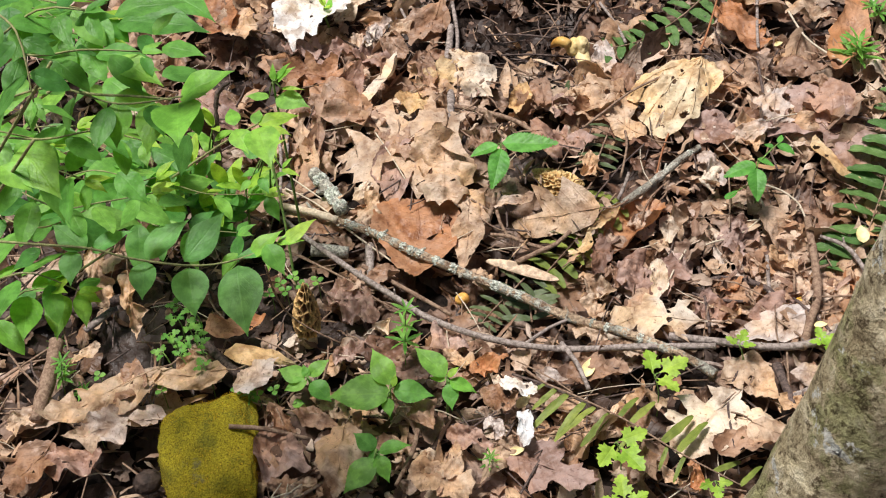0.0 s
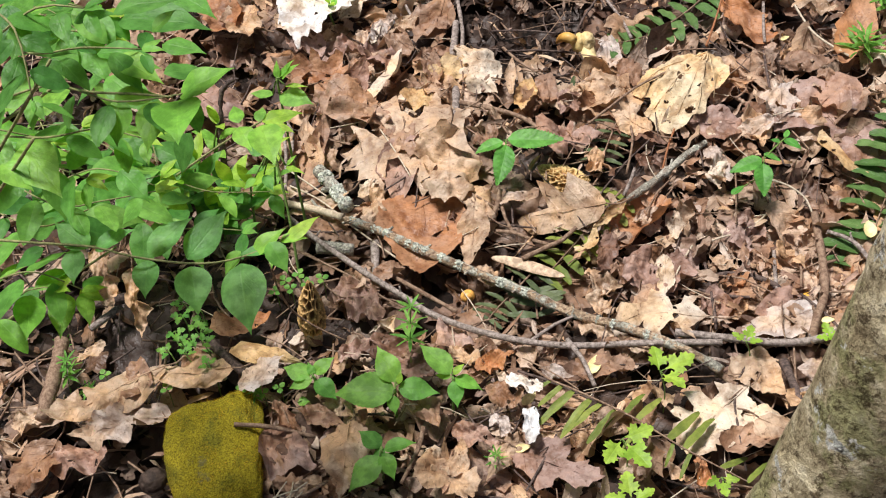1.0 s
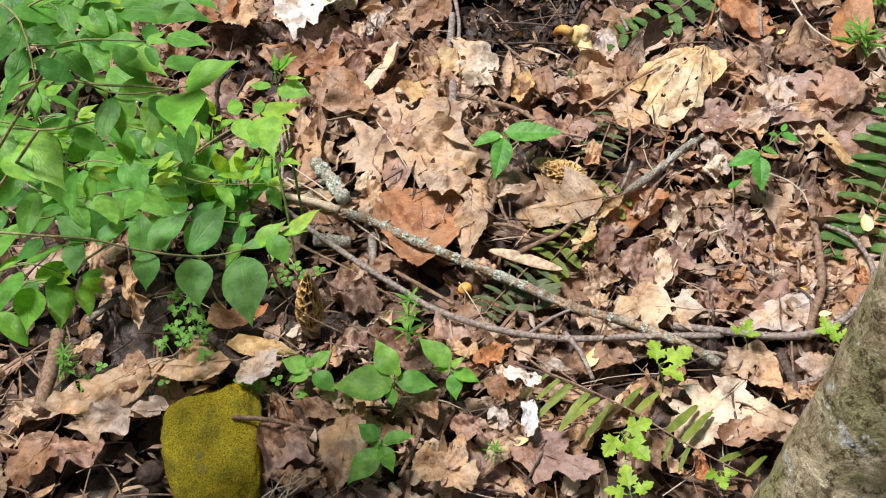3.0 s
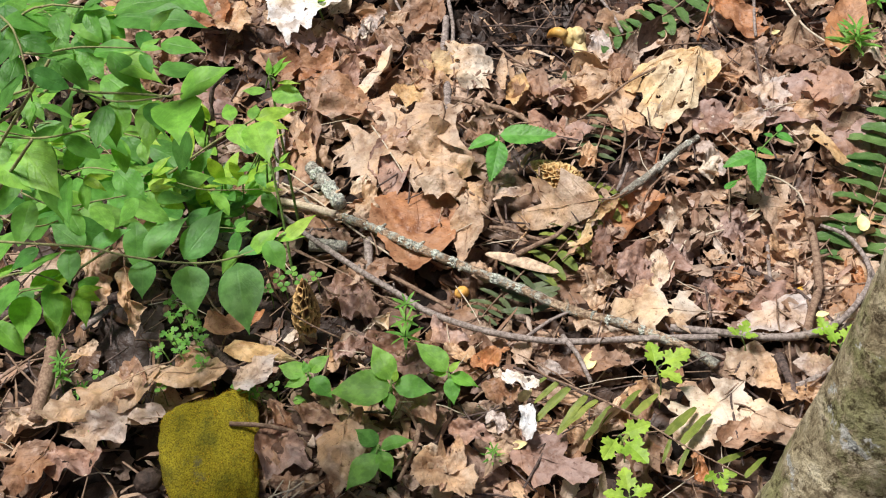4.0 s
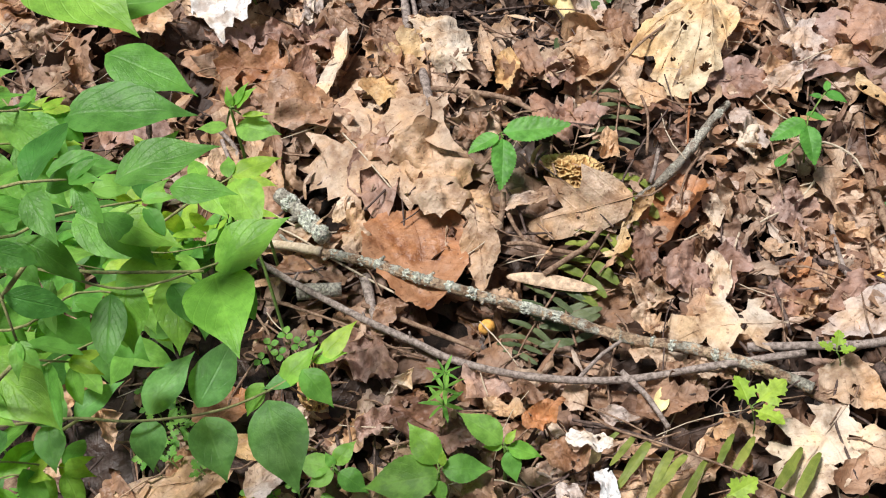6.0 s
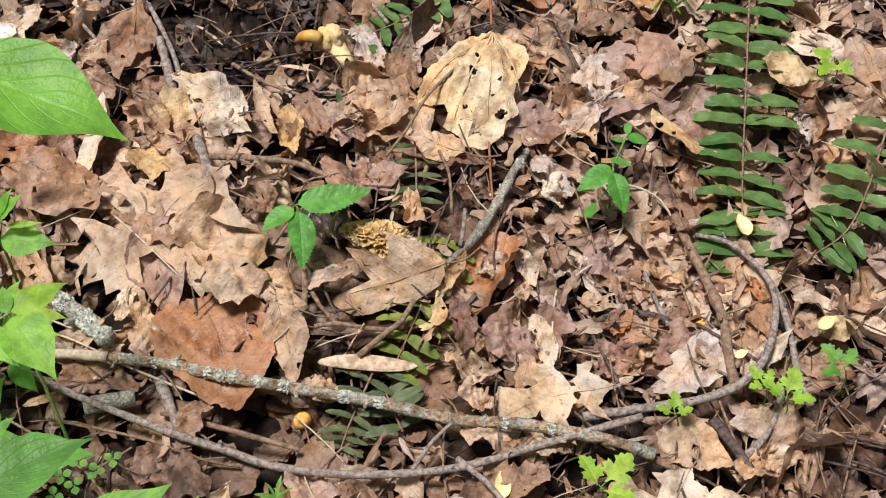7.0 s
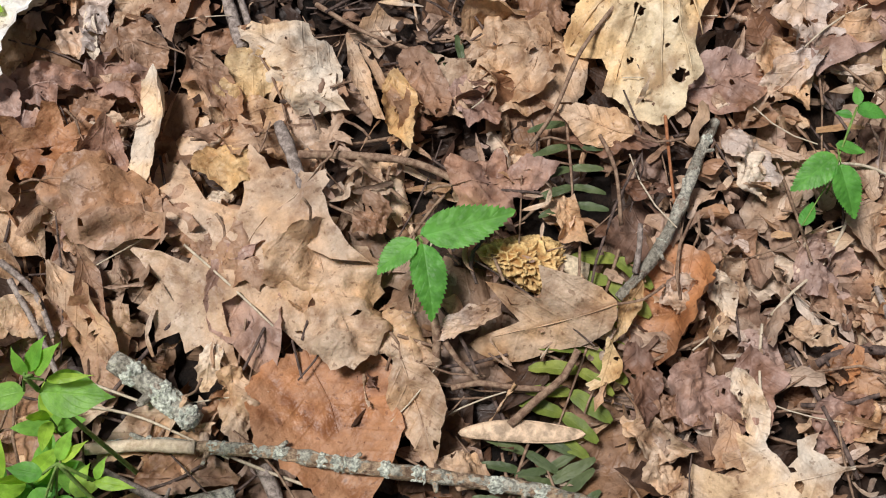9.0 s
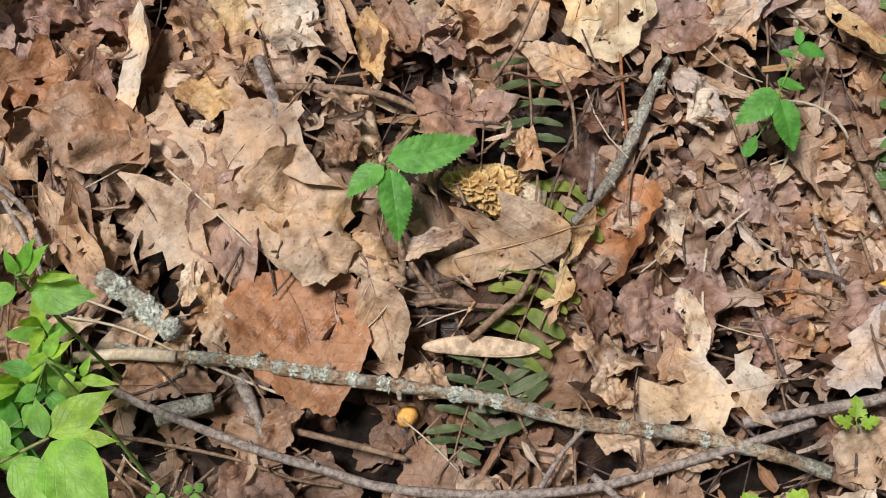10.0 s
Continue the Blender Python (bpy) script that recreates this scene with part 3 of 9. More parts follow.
# patches of bare dark soil among the leaves
BARE = ((-0.086, -0.200, 0.085), (-0.165, -0.216, 0.05), (0.198, 0.513, 0.085), (0.278, 0.549, 0.06), (-0.430, -0.370, 0.06), (-0.509, -0.095, 0.085), (0.108, -0.265, 0.05), (-0.036, -0.079, 0.05),
        (-0.61, -0.153, 0.06), (-0.45, -0.244, 0.05), (-0.251, -0.256, 0.06), (-0.095, -0.226, 0.07), (-0.011, -0.184, 0.06), (0.032, -0.364, 0.05), (-0.111, -0.169, 0.05), (0.112, -0.385, 0.04), (-0.469, -0.084, 0.07), (0.271, 0.491, 0.06),
        (-0.49, -0.374, 0.09), (-0.553, -0.292, 0.05), (-0.462, -0.385, 0.07), (-0.619, -0.216, 0.05), (-0.424, -0.342, 0.05),
        (-0.2, -0.05, 0.07), (-0.26, -0.02, 0.06), (-0.6, -0.1, 0.10), (-0.54, -0.07, 0.09), (-0.44, -0.12, 0.09), (-0.43, -0.36, 0.09), (-0.47, -0.25, 0.05), (-0.29, -0.1, 0.08), (-0.22, -0.13, 0.08), (-0.11, -0.18, 0.07),
        (0.2, 0.55, 0.10), (0.15, 0.6, 0.09), (0.3, 0.55, 0.07), (-0.25, -0.2, 0.05), (0.364, 0.162, 0.05), (0.355, 0.107, 0.035), (0.379, 0.202, 0.03))


# where larger things lie on top of the loose litter
TOPPED = ((0.41, -0.23, 0.06), (0.31, -0.21, 0.06), (0.235, 0.02, 0.085), (0.36, -0.22, 0.085), (0.0, 0.2, 0.11), (0.0, 0.02, 0.09), (0.167, -0.06, 0.05), (0.48, 0.23, 0.09), (0.24, 0.09, 0.07), (0.34, -0.02, 0.08), (0.066, -0.09, 0.04),
          (0.13, -0.13, 0.07), (0.31, 0.44, 0.06), (0.4, -0.42, 0.09), (0.52, -0.25, 0.06), (0.16, -0.46, 0.06), (0.22, -0.01, 0.07), (0.27, -0.07, 0.06), (0.39, 0.05, 0.05))


def bare_soil(x, y):
    return any((x - a) ** 2 + (y - b) ** 2 < r * r for a, b, r in BARE)


def taken(x, y):
    return bare_soil(x, y) or any((x - a) ** 2 + (y - b) ** 2 < r * r for a, b, r in TOPPED)


# bottom layer of decayed leaves, with the shade of the gaps coloured in
scatter_blades("leaf_mould", 2200, dice, NEAR, (0.05, 0.13), (-0.055, -0.032), 0.25, ("beech", "white_oak", "broken", "flake"), SHADED_MOULD,
               "decaying leaves under the litter, darkened for shade", "leaf mould", 0.003, ratio=(0.8, 1.2), curls=0.5)
scatter_blades("leaf_scraps", 3000, dice, NEAR, (0.012, 0.05), (-0.042, -0.012), 0.5, ("flake", "sliver", "broken"), SHADED_LITTER,
               "small broken scraps of brown leaf, darkened for shade", "leaf scraps", 0.001, ratio=(0.6, 1.2), curls=0.6)
scatter_blades("leaf_litter", 850, dice, NEAR, (0.07, 0.16), (-0.045, -0.022), 0.3, ("beech", "broken", "white_oak", "beech", "red_oak", "maple", "flake"), SHADED_LITTER,
               "deep bed of crumpled brown fallen leaves, darkened for shade", "leaf litter", 0.006, ratio=(0.8, 1.2), curls=0.7, avoid=bare_soil)
scatter_blades("leaf_litter", 900, dice, NEAR, (0.05, 0.14), (-0.024, 0.004), 0.45, ("beech", "broken", "beech", "red_oak", "flake", "maple", "broken"), LITTER,
               "loose curled tan and brown fallen leaves", "leaf litter", 0.007, ratio=(0.6, 1.15), curls=1.0, avoid=taken)
scatter_blades("leaf_litter", 150, dice, (0.5, 1.08, -0.32, 0.36), (0.05, 0.13), (-0.02, 0.0), 0.3, ("beech", "broken", "flake", "red_oak"), LITTER,
               "dry pale leaves round a fern", "leaf litter", 0.005, ratio=(0.6, 1.1), curls=0.6)
scatter_blades("leaf_scraps", 2400, dice, NEAR, (0.012, 0.05), (-0.022, 0.003), 0.5, ("flake", "sliver", "broken", "flake"), LITTER,
               "small broken scraps of dry brown leaf", "leaf scraps", 0.001, ratio=(0.6, 1.2), curls=0.9, avoid=taken)
scatter_blades("leaf_shreds", 1700, dice, NEAR, (0.03, 0.085), (-0.03, 0.004), 0.5, ("sliver",), LITTER,
               "narrow curled shreds of dry leaf", "leaf scraps", 0.001, (9, 3), (0.3, 1.0), 1.4)


def near_patch(x, y):
    """True inside the closely built patch, and more and more often far away from it."""
    far = max(abs(x - 0.1), abs(y - 0.15)) - 1.15
    return far < -0.05 or noise.noise(Vector((x * 1.3, y * 1.3, 7.0))) + far * 0.45 > 0.8


scatter_blades("leaf_litter", 13000, dice, (-3.2, 3.4, -3.2, 3.9), (0.07, 0.16), (-0.04, 0.01), 0.35, ("ovate", "drop", "oak"), LITTER,
               "fallen leaves covering the ground further off", "leaf litter", 0.006, (6, 3), avoid=near_patch)
scatter_blades("leaf_shreds", 1100, dice, NEAR, (0.02, 0.06), (0.0, 0.02), 0.5, ("lance", "scrap"), LITTER,
               "narrow curled shreds of dry leaf", "leaf scraps", 0.002, (7, 3), (0.08, 0.35), 2.0, bare_soil)
scatter_blades("leaf_crumbs", 420, dice, (-0.25, 0.2, -0.5, -0.16), (0.012, 0.045), (-0.03, 0.0), 0.4, ("flake", "sliver", "broken"), LITTER,
               "small crumbled bits of brown leaf on dark soil", "leaf crumbs", 0.001, ratio=(0.6, 1.2), curls=0.7)
scatter_blades("leaf_crumbs", 480, dice, (0.26, 0.68, -0.28, 0.18), (0.01, 0.05), (-0.012, 0.016), 0.45, ("scrap", "lance", "scrap"), LITTER,
               "fine crumbled bits of old brown leaf", "leaf crumbs", 0.002, (6, 3), (0.25, 0.8), 1.1, bare_soil)
scatter_blades("leaf_crumbs", 500, dice, (0.05, 0.55, 0.36, 0.72), (0.01, 0.032), (-0.03, 0.008), 0.45, ("scrap", "lance", "scrap"), SHADED_MOULD,
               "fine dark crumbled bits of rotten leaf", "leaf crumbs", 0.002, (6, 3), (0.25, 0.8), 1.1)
scatter_twigs("litter_twigs", 1500, dice, NEAR, BROWN_TWIG, "thin broken brown twigs among the leaves")
scatter_twigs("litter_twigs", 700, dice, NEAR, DARK_TWIG, "thin dark broken twigs among the leaves", (0.04, 0.18), (0.001, 0.0026))
scatter_twigs("dry_stalks", 260, dice, NEAR, STRAW, "pale dry leaf stalks and straw among the leaves", (0.03, 0.12), (0.0006, 0.0013), (-0.005, 0.022))

# ---- kinds of things ----
LEAF_NAMES = {"oak": "oak_leaf", "maple": "maple_leaf", "scrap": "leaf_scrap", "lance": "narrow_leaf", "ovate": "dead_leaf", "drop": "dead_leaf", "tan_oak": "oak_leaf", "tulip": "tulip_leaf"}


TAN_OAK = (((0, 0.01), (0.04, 0.10), (0.10, 0.16), (0.25, 0.20), (0.33, 0.22), (0.45, 0.20), (0.60, 0.20), (0.71, 0.20), (0.86, 0.17), (0.95, 0.08), (1, 0)),
           ((0, 0.01), (0.05, 0.12), (0.16, 0.24), (0.26, 0.30), (0.36, 0.38), (0.38, 0.26), (0.42, 0.18), (0.47, 0.19), (0.53, 0.27), (0.62, 0.32), (0.73, 0.37), (0.67, 0.20), (0.62, 0.06),
            (0.70, 0.05), (0.84, 0.04), (0.93, 0.03), (1, 0)))
CUT_KIND = {"oak": ("red_oak", "red_oak", "white_oak"), "maple": ("maple",), "scrap": ("flake", "broken"), "lance": ("sliver",), "ovate": ("beech", "broken", "beech"), "drop": ("beech",), "tulip": ("tulip",)}


def fallen_leaf(kind, tone, base, tip, ratio, label, curl=0.5, bend=0.3, roll=0.0, crumple=0.004, stalk=0.0, seed=1):
    """A single dead leaf lying from base to tip; its stalk, if it shows, goes on past the base."""
    rng = np.random.default_rng(seed)
    length = (Vector(tip) - Vector(base)).length
    if kind == "tan_oak":
        flat, tris, uv = cut_shape(*TAN_OAK, 0.028, rng, 0.006)
        pts = dried(flat, length, 1.0, rng, curl, bend, crumple, 0.05, 1, 0.1)
    else:
        shape = "beech" if kind == "ovate" and ratio < 0.5 else CUT_KIND[kind][seed % len(CUT_KIND[kind])]
        halves = two_halves(shape, rng)
        wide = max(p[1] for p in halves[0]) + max(p[1] for p in halves[1])
        flat, tris, uv = cut_shape(*halves, 0.034, rng, 0.022, rng.normal(0, 0.2))
        pts = dried(flat, length * (1 + abs(bend) * 0.06), ratio * (0.9 + abs(curl) * 0.14) / wide, rng, curl, bend, crumple * 1.35, 0.06, 3, 0.3,
                    length * (0.024 if shape == "beech" and seed % 3 else 0.007))
        mid = uv[tris].mean(1)
        for _ in range(int(rng.integers(0, 5))):
            at, out, r = rng.uniform(0.1, 0.9), rng.uniform(0.1, 0.9), rng.uniform(0.012, 0.045)
            keep = (mid[:, 0] - at) ** 2 + ((mid[:, 1] - out) * ratio) ** 2 > r * r
            tris, mid = tris[keep], mid[keep]
    m = along(base, tip, roll)
    name = LEAF_NAMES[kind]
    me = mesh_from(name, pts, tris, uv, TONES[tone])
    if not stalk:
        ob = part(name, me, None)
        ob.matrix_world = m
        return tagged(ob, label, "leaf", "fallen leaves")
    ob = thing(name, (0, 0, 0), label, "leaf", "fallen leaves")
    ob.matrix_world = m
    part("blade", me, None, ob)
    spine = []
    for k in range(12):
        at = np.array([k / 12 * 0.98 - 0.49, 0.0])
        spine.append(Vector(pts[int(np.argmin(((flat - at) ** 2).sum(-1)))]) + Vector((0, 0, 0.0006)))
    back = (spine[0] - spine[2]).normalized()
    part("stalk", tube([spine[0], spine[0] + back * stalk * 0.5 + Vector((0, stalk * 0.1, 0)), spine[0] + back * stalk + Vector((0, -stalk * 0.06, 0.002))], (0.0013, 0.0016), 6), BROWN_TWIG, ob)
    part("midrib", tube(spine[::2], (0.0010, 0.0003), 5), TONES[tone], ob)
    return ob


def stick(name, points, radii, material, label, knots=0.05, sides=10, seed=1, crusts=0):
    """A fallen stick with small spurs where it is long; crusts: how many lumps of pale lichen sit on it."""
    me = tube(points, radii, sides, knots, seed)
    if not crusts and len(points) < 5:
        return tagged(part(name, me, material), label, "stick", "fallen sticks")
    ob = thing(name, points[0], label, "stick", "fallen sticks")
    back = Matrix.Translation(-Vector(points[0]))
    me.transform(back)
    part("wood", me, material, ob)
    rng = np.random.default_rng(seed)
    for k in range(1, len(points) - 1):
        p, r = Vector(points[k]) - Vector(points[0]), sum(radii) / len(radii)
        way = Vector((rng.normal(), rng.normal(), 0.5)).normalized()
        part("spur", tube([p, p + way * r * 1.5, p + way * r * rng.uniform(1.8, 3.2) + Vector((0, 0, r * 0.4))], (r * 0.55, r * 0.3), 6), material, ob)
    for _ in range(crusts):
        f = rng.uniform(0.02, 0.97) * (len(points) - 1)
        i = int(f)
        p = Vector(points[i]).lerp(Vector(points[i + 1]), f - i)
        r = float(np.interp(f / (len(points) - 1), np.linspace(0, 1, len(radii)), radii))
        ax = (Vector(points[i + 1]) - Vector(points[i])).normalized()
        bm = bmesh.new()
        bmesh.ops.create_icosphere(bm, subdivisions=4, radius=1.0)
        for v in bm.verts:
            n = noise.noise(v.co * 2.1 + Vector((f * 7, 0, 0))) + 0.6 * noise.noise(v.co * 5 + Vector((f, 3, 0)))
            v.co = v.co * (1 + 0.34 * n)
        flat = Matrix.Diagonal((r * rng.uniform(0.4, 1.6), r * 1.04, r * 1.04, 1))
        bm.transform(back @ Matrix.Translation(p + Vector((0, 0, r * 0.12))) @ along((0, 0, 0), ax).to_3x3().to_4x4() @ flat)
        part("lichen", bm, CRUST, ob, "pale grey-green crusty lichen")
    return ob


LEAF_BANK = {}


def green_blade(kind, shade, ratio, variant, teeth=0.0):
    """A green leaf of unit length; a few shapes of each kind share their meshes."""
    key = (kind, shade, round(ratio, 1), variant, teeth)
    if key not in LEAF_BANK:
        rng = np.random.default_rng(variant * 7 + 3)
        if kind in HALVES:
            flat, quads, uv = cut_shape(HALVES[kind], HALVES[kind], 0.035, rng, 0.008, rng.normal(0, 0.12))
            wide = 2 * max(p[1] for p in HALVES[kind])
            pts = dried(flat, 1.0, round(ratio, 1) / wide, rng, rng.uniform(-0.25, 0.2), rng.uniform(-0.5, -0.1), 0.006, 0.16, 0, 0, 0.014 if kind == "elm" else 0.004)
            LEAF_BANK[key] = mesh_from("leaf", pts + np.array([0.5, 0, 0]), quads, uv, GREENS[shade])
            return LEAF_BANK[key]
        rows = 28 if teeth else 16
        pts, quads, uv = blade_points(kind, 1.0, round(ratio, 1), rng, rows, 6, rng.uniform(-0.35, 0.25), rng.uniform(-0.55, -0.05), 0.012, 0.12, 0.0, teeth, 0.12)
        pts = pts + np.array([0.5, 0, 0])
        LEAF_BANK[key] = mesh_from("leaf", pts, quads, uv, GREENS[shade])
    return LEAF_BANK[key]


def add_leaf(parent, kind, shade, base, tip, ratio=0.5, roll=0.0, variant=0, teeth=0.0, name="leaf"):
    """A green leaf from base to tip, both in the thing's own space."""
    ob = part(name, green_blade(kind, shade, ratio, variant % 4, teeth), None, parent)
    length = (Vector(tip) - Vector(base)).length
    m = along(base, tip, roll)
    ob.matrix_local = Matrix.Translation(Vector(base)) @ m.to_3x3().to_4x4() @ Matrix.Diagonal((length, length, length, 1))
    return ob


def leafy_twig(shrub, points, rng, leaf=0.07, spacing=0.05, shade="mid", ratio=0.55, droop=0.5, radius=0.0018, skip=0.0):
    """A twig of the shrub with pairs of leaves along it; points are in the shrub's own space."""
    shrub = part("twig", tube(points, (radius, radius * 0.55), 6, 0.03, int(rng.integers(999))), WOODY, shrub)
    pts = [Vector(p) for p in points]
    total = sum((b - a).length for a, b in zip(pts, pts[1:]))
    count = max(2, int(total / spacing))
    for i in range(count + 1):
        f = min(0.999, (i + 0.35) / (count + 0.35)) * (len(pts) - 1)
        k = int(f)
        p = pts[k].lerp(pts[k + 1], f - k)
        ax = (pts[k + 1] - pts[k]).normalized()
        side = ax.cross(Vector((0, 0, 1))).normalized()
        turn = rng.uniform(-0.5, 0.5)
        for s in (-1, 1):
            if rng.random() < skip:
                continue
            d = (side * s * math.cos(turn) + Vector((0, 0, 1)) * math.sin(turn) * 0.6 + ax * rng.uniform(0.15, 0.7) + Vector((0, -0.15, -droop * rng.uniform(0.3, 1.2)))).normalized()
            size = leaf * rng.uniform(0.65, 1.2) * (0.75 if i == count else 1.0)
            tone = shade if rng.random() < 0.75 else {"deep": "mid", "mid": "bright", "bright": "mid"}[shade]
            add_leaf(shrub, "drop" if rng.random() < 0.35 else "ovate", tone, p + d * 0.004, p + d * (0.004 + size), ratio * 0.92, rng.uniform(-35, 35), int(rng.integers(4)))
    d = (pts[-1] - pts[-2]).normalized()
    for s in (-0.4, 0.4):
        add_leaf(shrub, "drop", "mid" if shade == "deep" else "lime", pts[-1], pts[-1] + (d + d.cross(Vector((0, 0, 1))) * s + Vector((0, 0, 0.3))).normalized() * leaf * 0.5, 0.4, 0, int(rng.integers(4)))


def seedling(name, base, top, leaves, label, shade="mid", teeth=0.0, ratio=0.5, kind="ovate", radius=0.0012, seed=1, stem=None):
    """A small plant: a stem from base to top and leaves, each as its base and tip in the world."""
    ob = thing(name, base, label, "plant")
    b = Vector(base)
    rng = np.random.default_rng(seed)
    t = Vector(top) - b
    part("stem", tube([(0, 0, -0.02), t * 0.5 + Vector((rng.normal(0, 0.003), rng.normal(0, 0.003), 0)), t], (radius * 1.4, radius), 6), stem or SHOOT, ob)
    for i, (p, q, *more) in enumerate(leaves):
        tone = more[0] if more else shade
        r = more[1] if len(more) > 1 else ratio
        p, q = Vector(p) - b, Vector(q) - b
        if (p - t).length > 0.004:
            near = t if (p - t).length < (p - t * 0.5).length else t * 0.5
            part("leaf_stalk", tube([near, (near + p) / 2 + Vector((0, 0, 0.002)), p], (radius * 0.8, radius * 0.6), 5), SHOOT, ob)
        add_leaf(ob, kind, tone, p, q, r, rng.uniform(-15, 15), i + seed, teeth)
    return ob


def whorled_plant(base, top, whorls, reach, label, shade="mid", seed=1):
    """A bedstraw: an upright stem with stars of narrow leaves."""
    ob = thing("bedstraw", base, label, "plant", "bedstraw plants")
    b, t = Vector(base), Vector(top) - Vector(base)
    rng = np.random.default_rng(seed)
    part("stem", tube([(0, 0, -0.02), t * 0.5, t], (0.0011, 0.0008), 6), SHOOT, ob)
    for w in range(whorls):
        f = 1 - w * 0.8 / max(1, whorls)
        n = 7
        for i in range(n):
            a = 6.283 * i / n + w
            size = reach * (0.8 + 0.2 * w) * rng.uniform(0.85, 1.1)
            d = Vector((math.cos(a), math.sin(a), 0.25))
            add_leaf(ob, "lance", shade, t * f, t * f + d * size, 0.2, 25 * (i % 3 - 1), i)
    return ob


def lobed_plant(base, top, heading, size, label, shade="bright", seed=1):
    """A woodland herb with three deeply cut, toothed leaflets on a thin stalk."""
    ob = thing("woodland_herb", base, label, "plant", "herbs with cut leaves")
    b, t = Vector(base), Vector(top) - Vector(base)
    part("stem", tube([(0, 0, -0.02), t * 0.5 + Vector((0.004, 0, 0)), t], (0.0011, 0.0009), 6), SHOOT, ob)
    for k, turn in enumerate((-68, 0, 72)):
        a = radians(heading + turn)
        d = Vector((math.cos(a), math.sin(a), 0.08))
        s = size * (1.0 if turn == 0 else 0.85)
        p = t + d * s * (0.16 if turn == 0 else 0.09)
        part("leaf_stalk", tube([t, (t + p) / 2 + Vector((0, 0, 0.001)), p], (0.0007, 0.0006), 5), SHOOT, ob)
        add_leaf(ob, "leaflet", shade, p, p + d * s * 0.85, 0.8, -14 + 13 * k, k + seed, 0.0, "leaflet")
    return ob


def clover(base, top, heading, size, label, seed=1):
    """A tiny ground plant with three round leaflets."""
    ob = thing("clover", base, label, "plant", "round-leaved plants")
    t = Vector(top) - Vector(base)
    part("stem", tube([(0, 0, -0.02), t * 0.5 + Vector((0.002, 0, 0)), t], (0.0008, 0.0007), 6), SHOOT, ob)
    for k in range(3):
        a = radians(heading + 120 * k)
        d = Vector((math.cos(a), math.sin(a), 0.12))
        add_leaf(ob, "ovate", "mid", t + d * size * 0.1, t + d * size, 0.9, 0, k + seed, 0.0, "leaflet")
    return ob


def fern(points, count, reach, label, shade="fern", sweep=0.15, droop=0.2, ratio=0.22, sides=(-1, 1), seed=1, profile=0.5, stem=None):
    """A frond: a rachis through points and rows of narrow pinnae on it."""
    ob = thing("fern_frond", points[0], label, "fern", "fern fronds")
    b = Vector(points[0])
    rng = np.random.default_rng(seed)
    pts = [Vector(p) - b for p in points]
    part("rachis", tube(pts, (0.0019, 0.001), 6), stem or BROWN_TWIG, ob)
    for i in range(count):
        f = (i + 0.4) / count * (len(pts) - 1)
        k = min(int(f), len(pts) - 2)
        p = pts[k].lerp(pts[k + 1], f - k)
        ax = (pts[k + 1] - pts[k]).normalized()
        side = ax.cross(Vector((0, 0, 1))).normalized()
        size = reach * (1 - (1 - profile) * (i / count) ** 2)
        for s in sides:
            if count > 12 and rng.random() < 0.1:
                continue
            d = (side * s + ax * (sweep + rng.normal(0, 0.11)) + Vector((0, 0, -droop * rng.uniform(0.2, 1.4) + 0.1))).normalized()
            add_leaf(ob, "strap", shade, p, p + d * size * rng.uniform(0.8, 1.1), ratio, s * rng.uniform(0, 25), int(rng.integers(4)), 0.0, "pinna")
    return ob


def old_fern(points, pinnae, label, shade="olive"):
    """A frond that has lost many of its pinnae; each one left is given by its base and tip."""
    ob = thing("fern_frond", points[0], label, "fern", "fern fronds")
    b = Vector(points[0])
    part("rachis", tube([Vector(p) - b for p in points], (0.0021, 0.0011), 6), BROWN_TWIG, ob)
    for k, (p, q) in enumerate(pinnae):
        add_leaf(ob, "strap", shade, Vector(p) - b, Vector(q) - b, 0.2, -18 + 13 * (k % 4), k, 0.0, "pinna")
    return ob


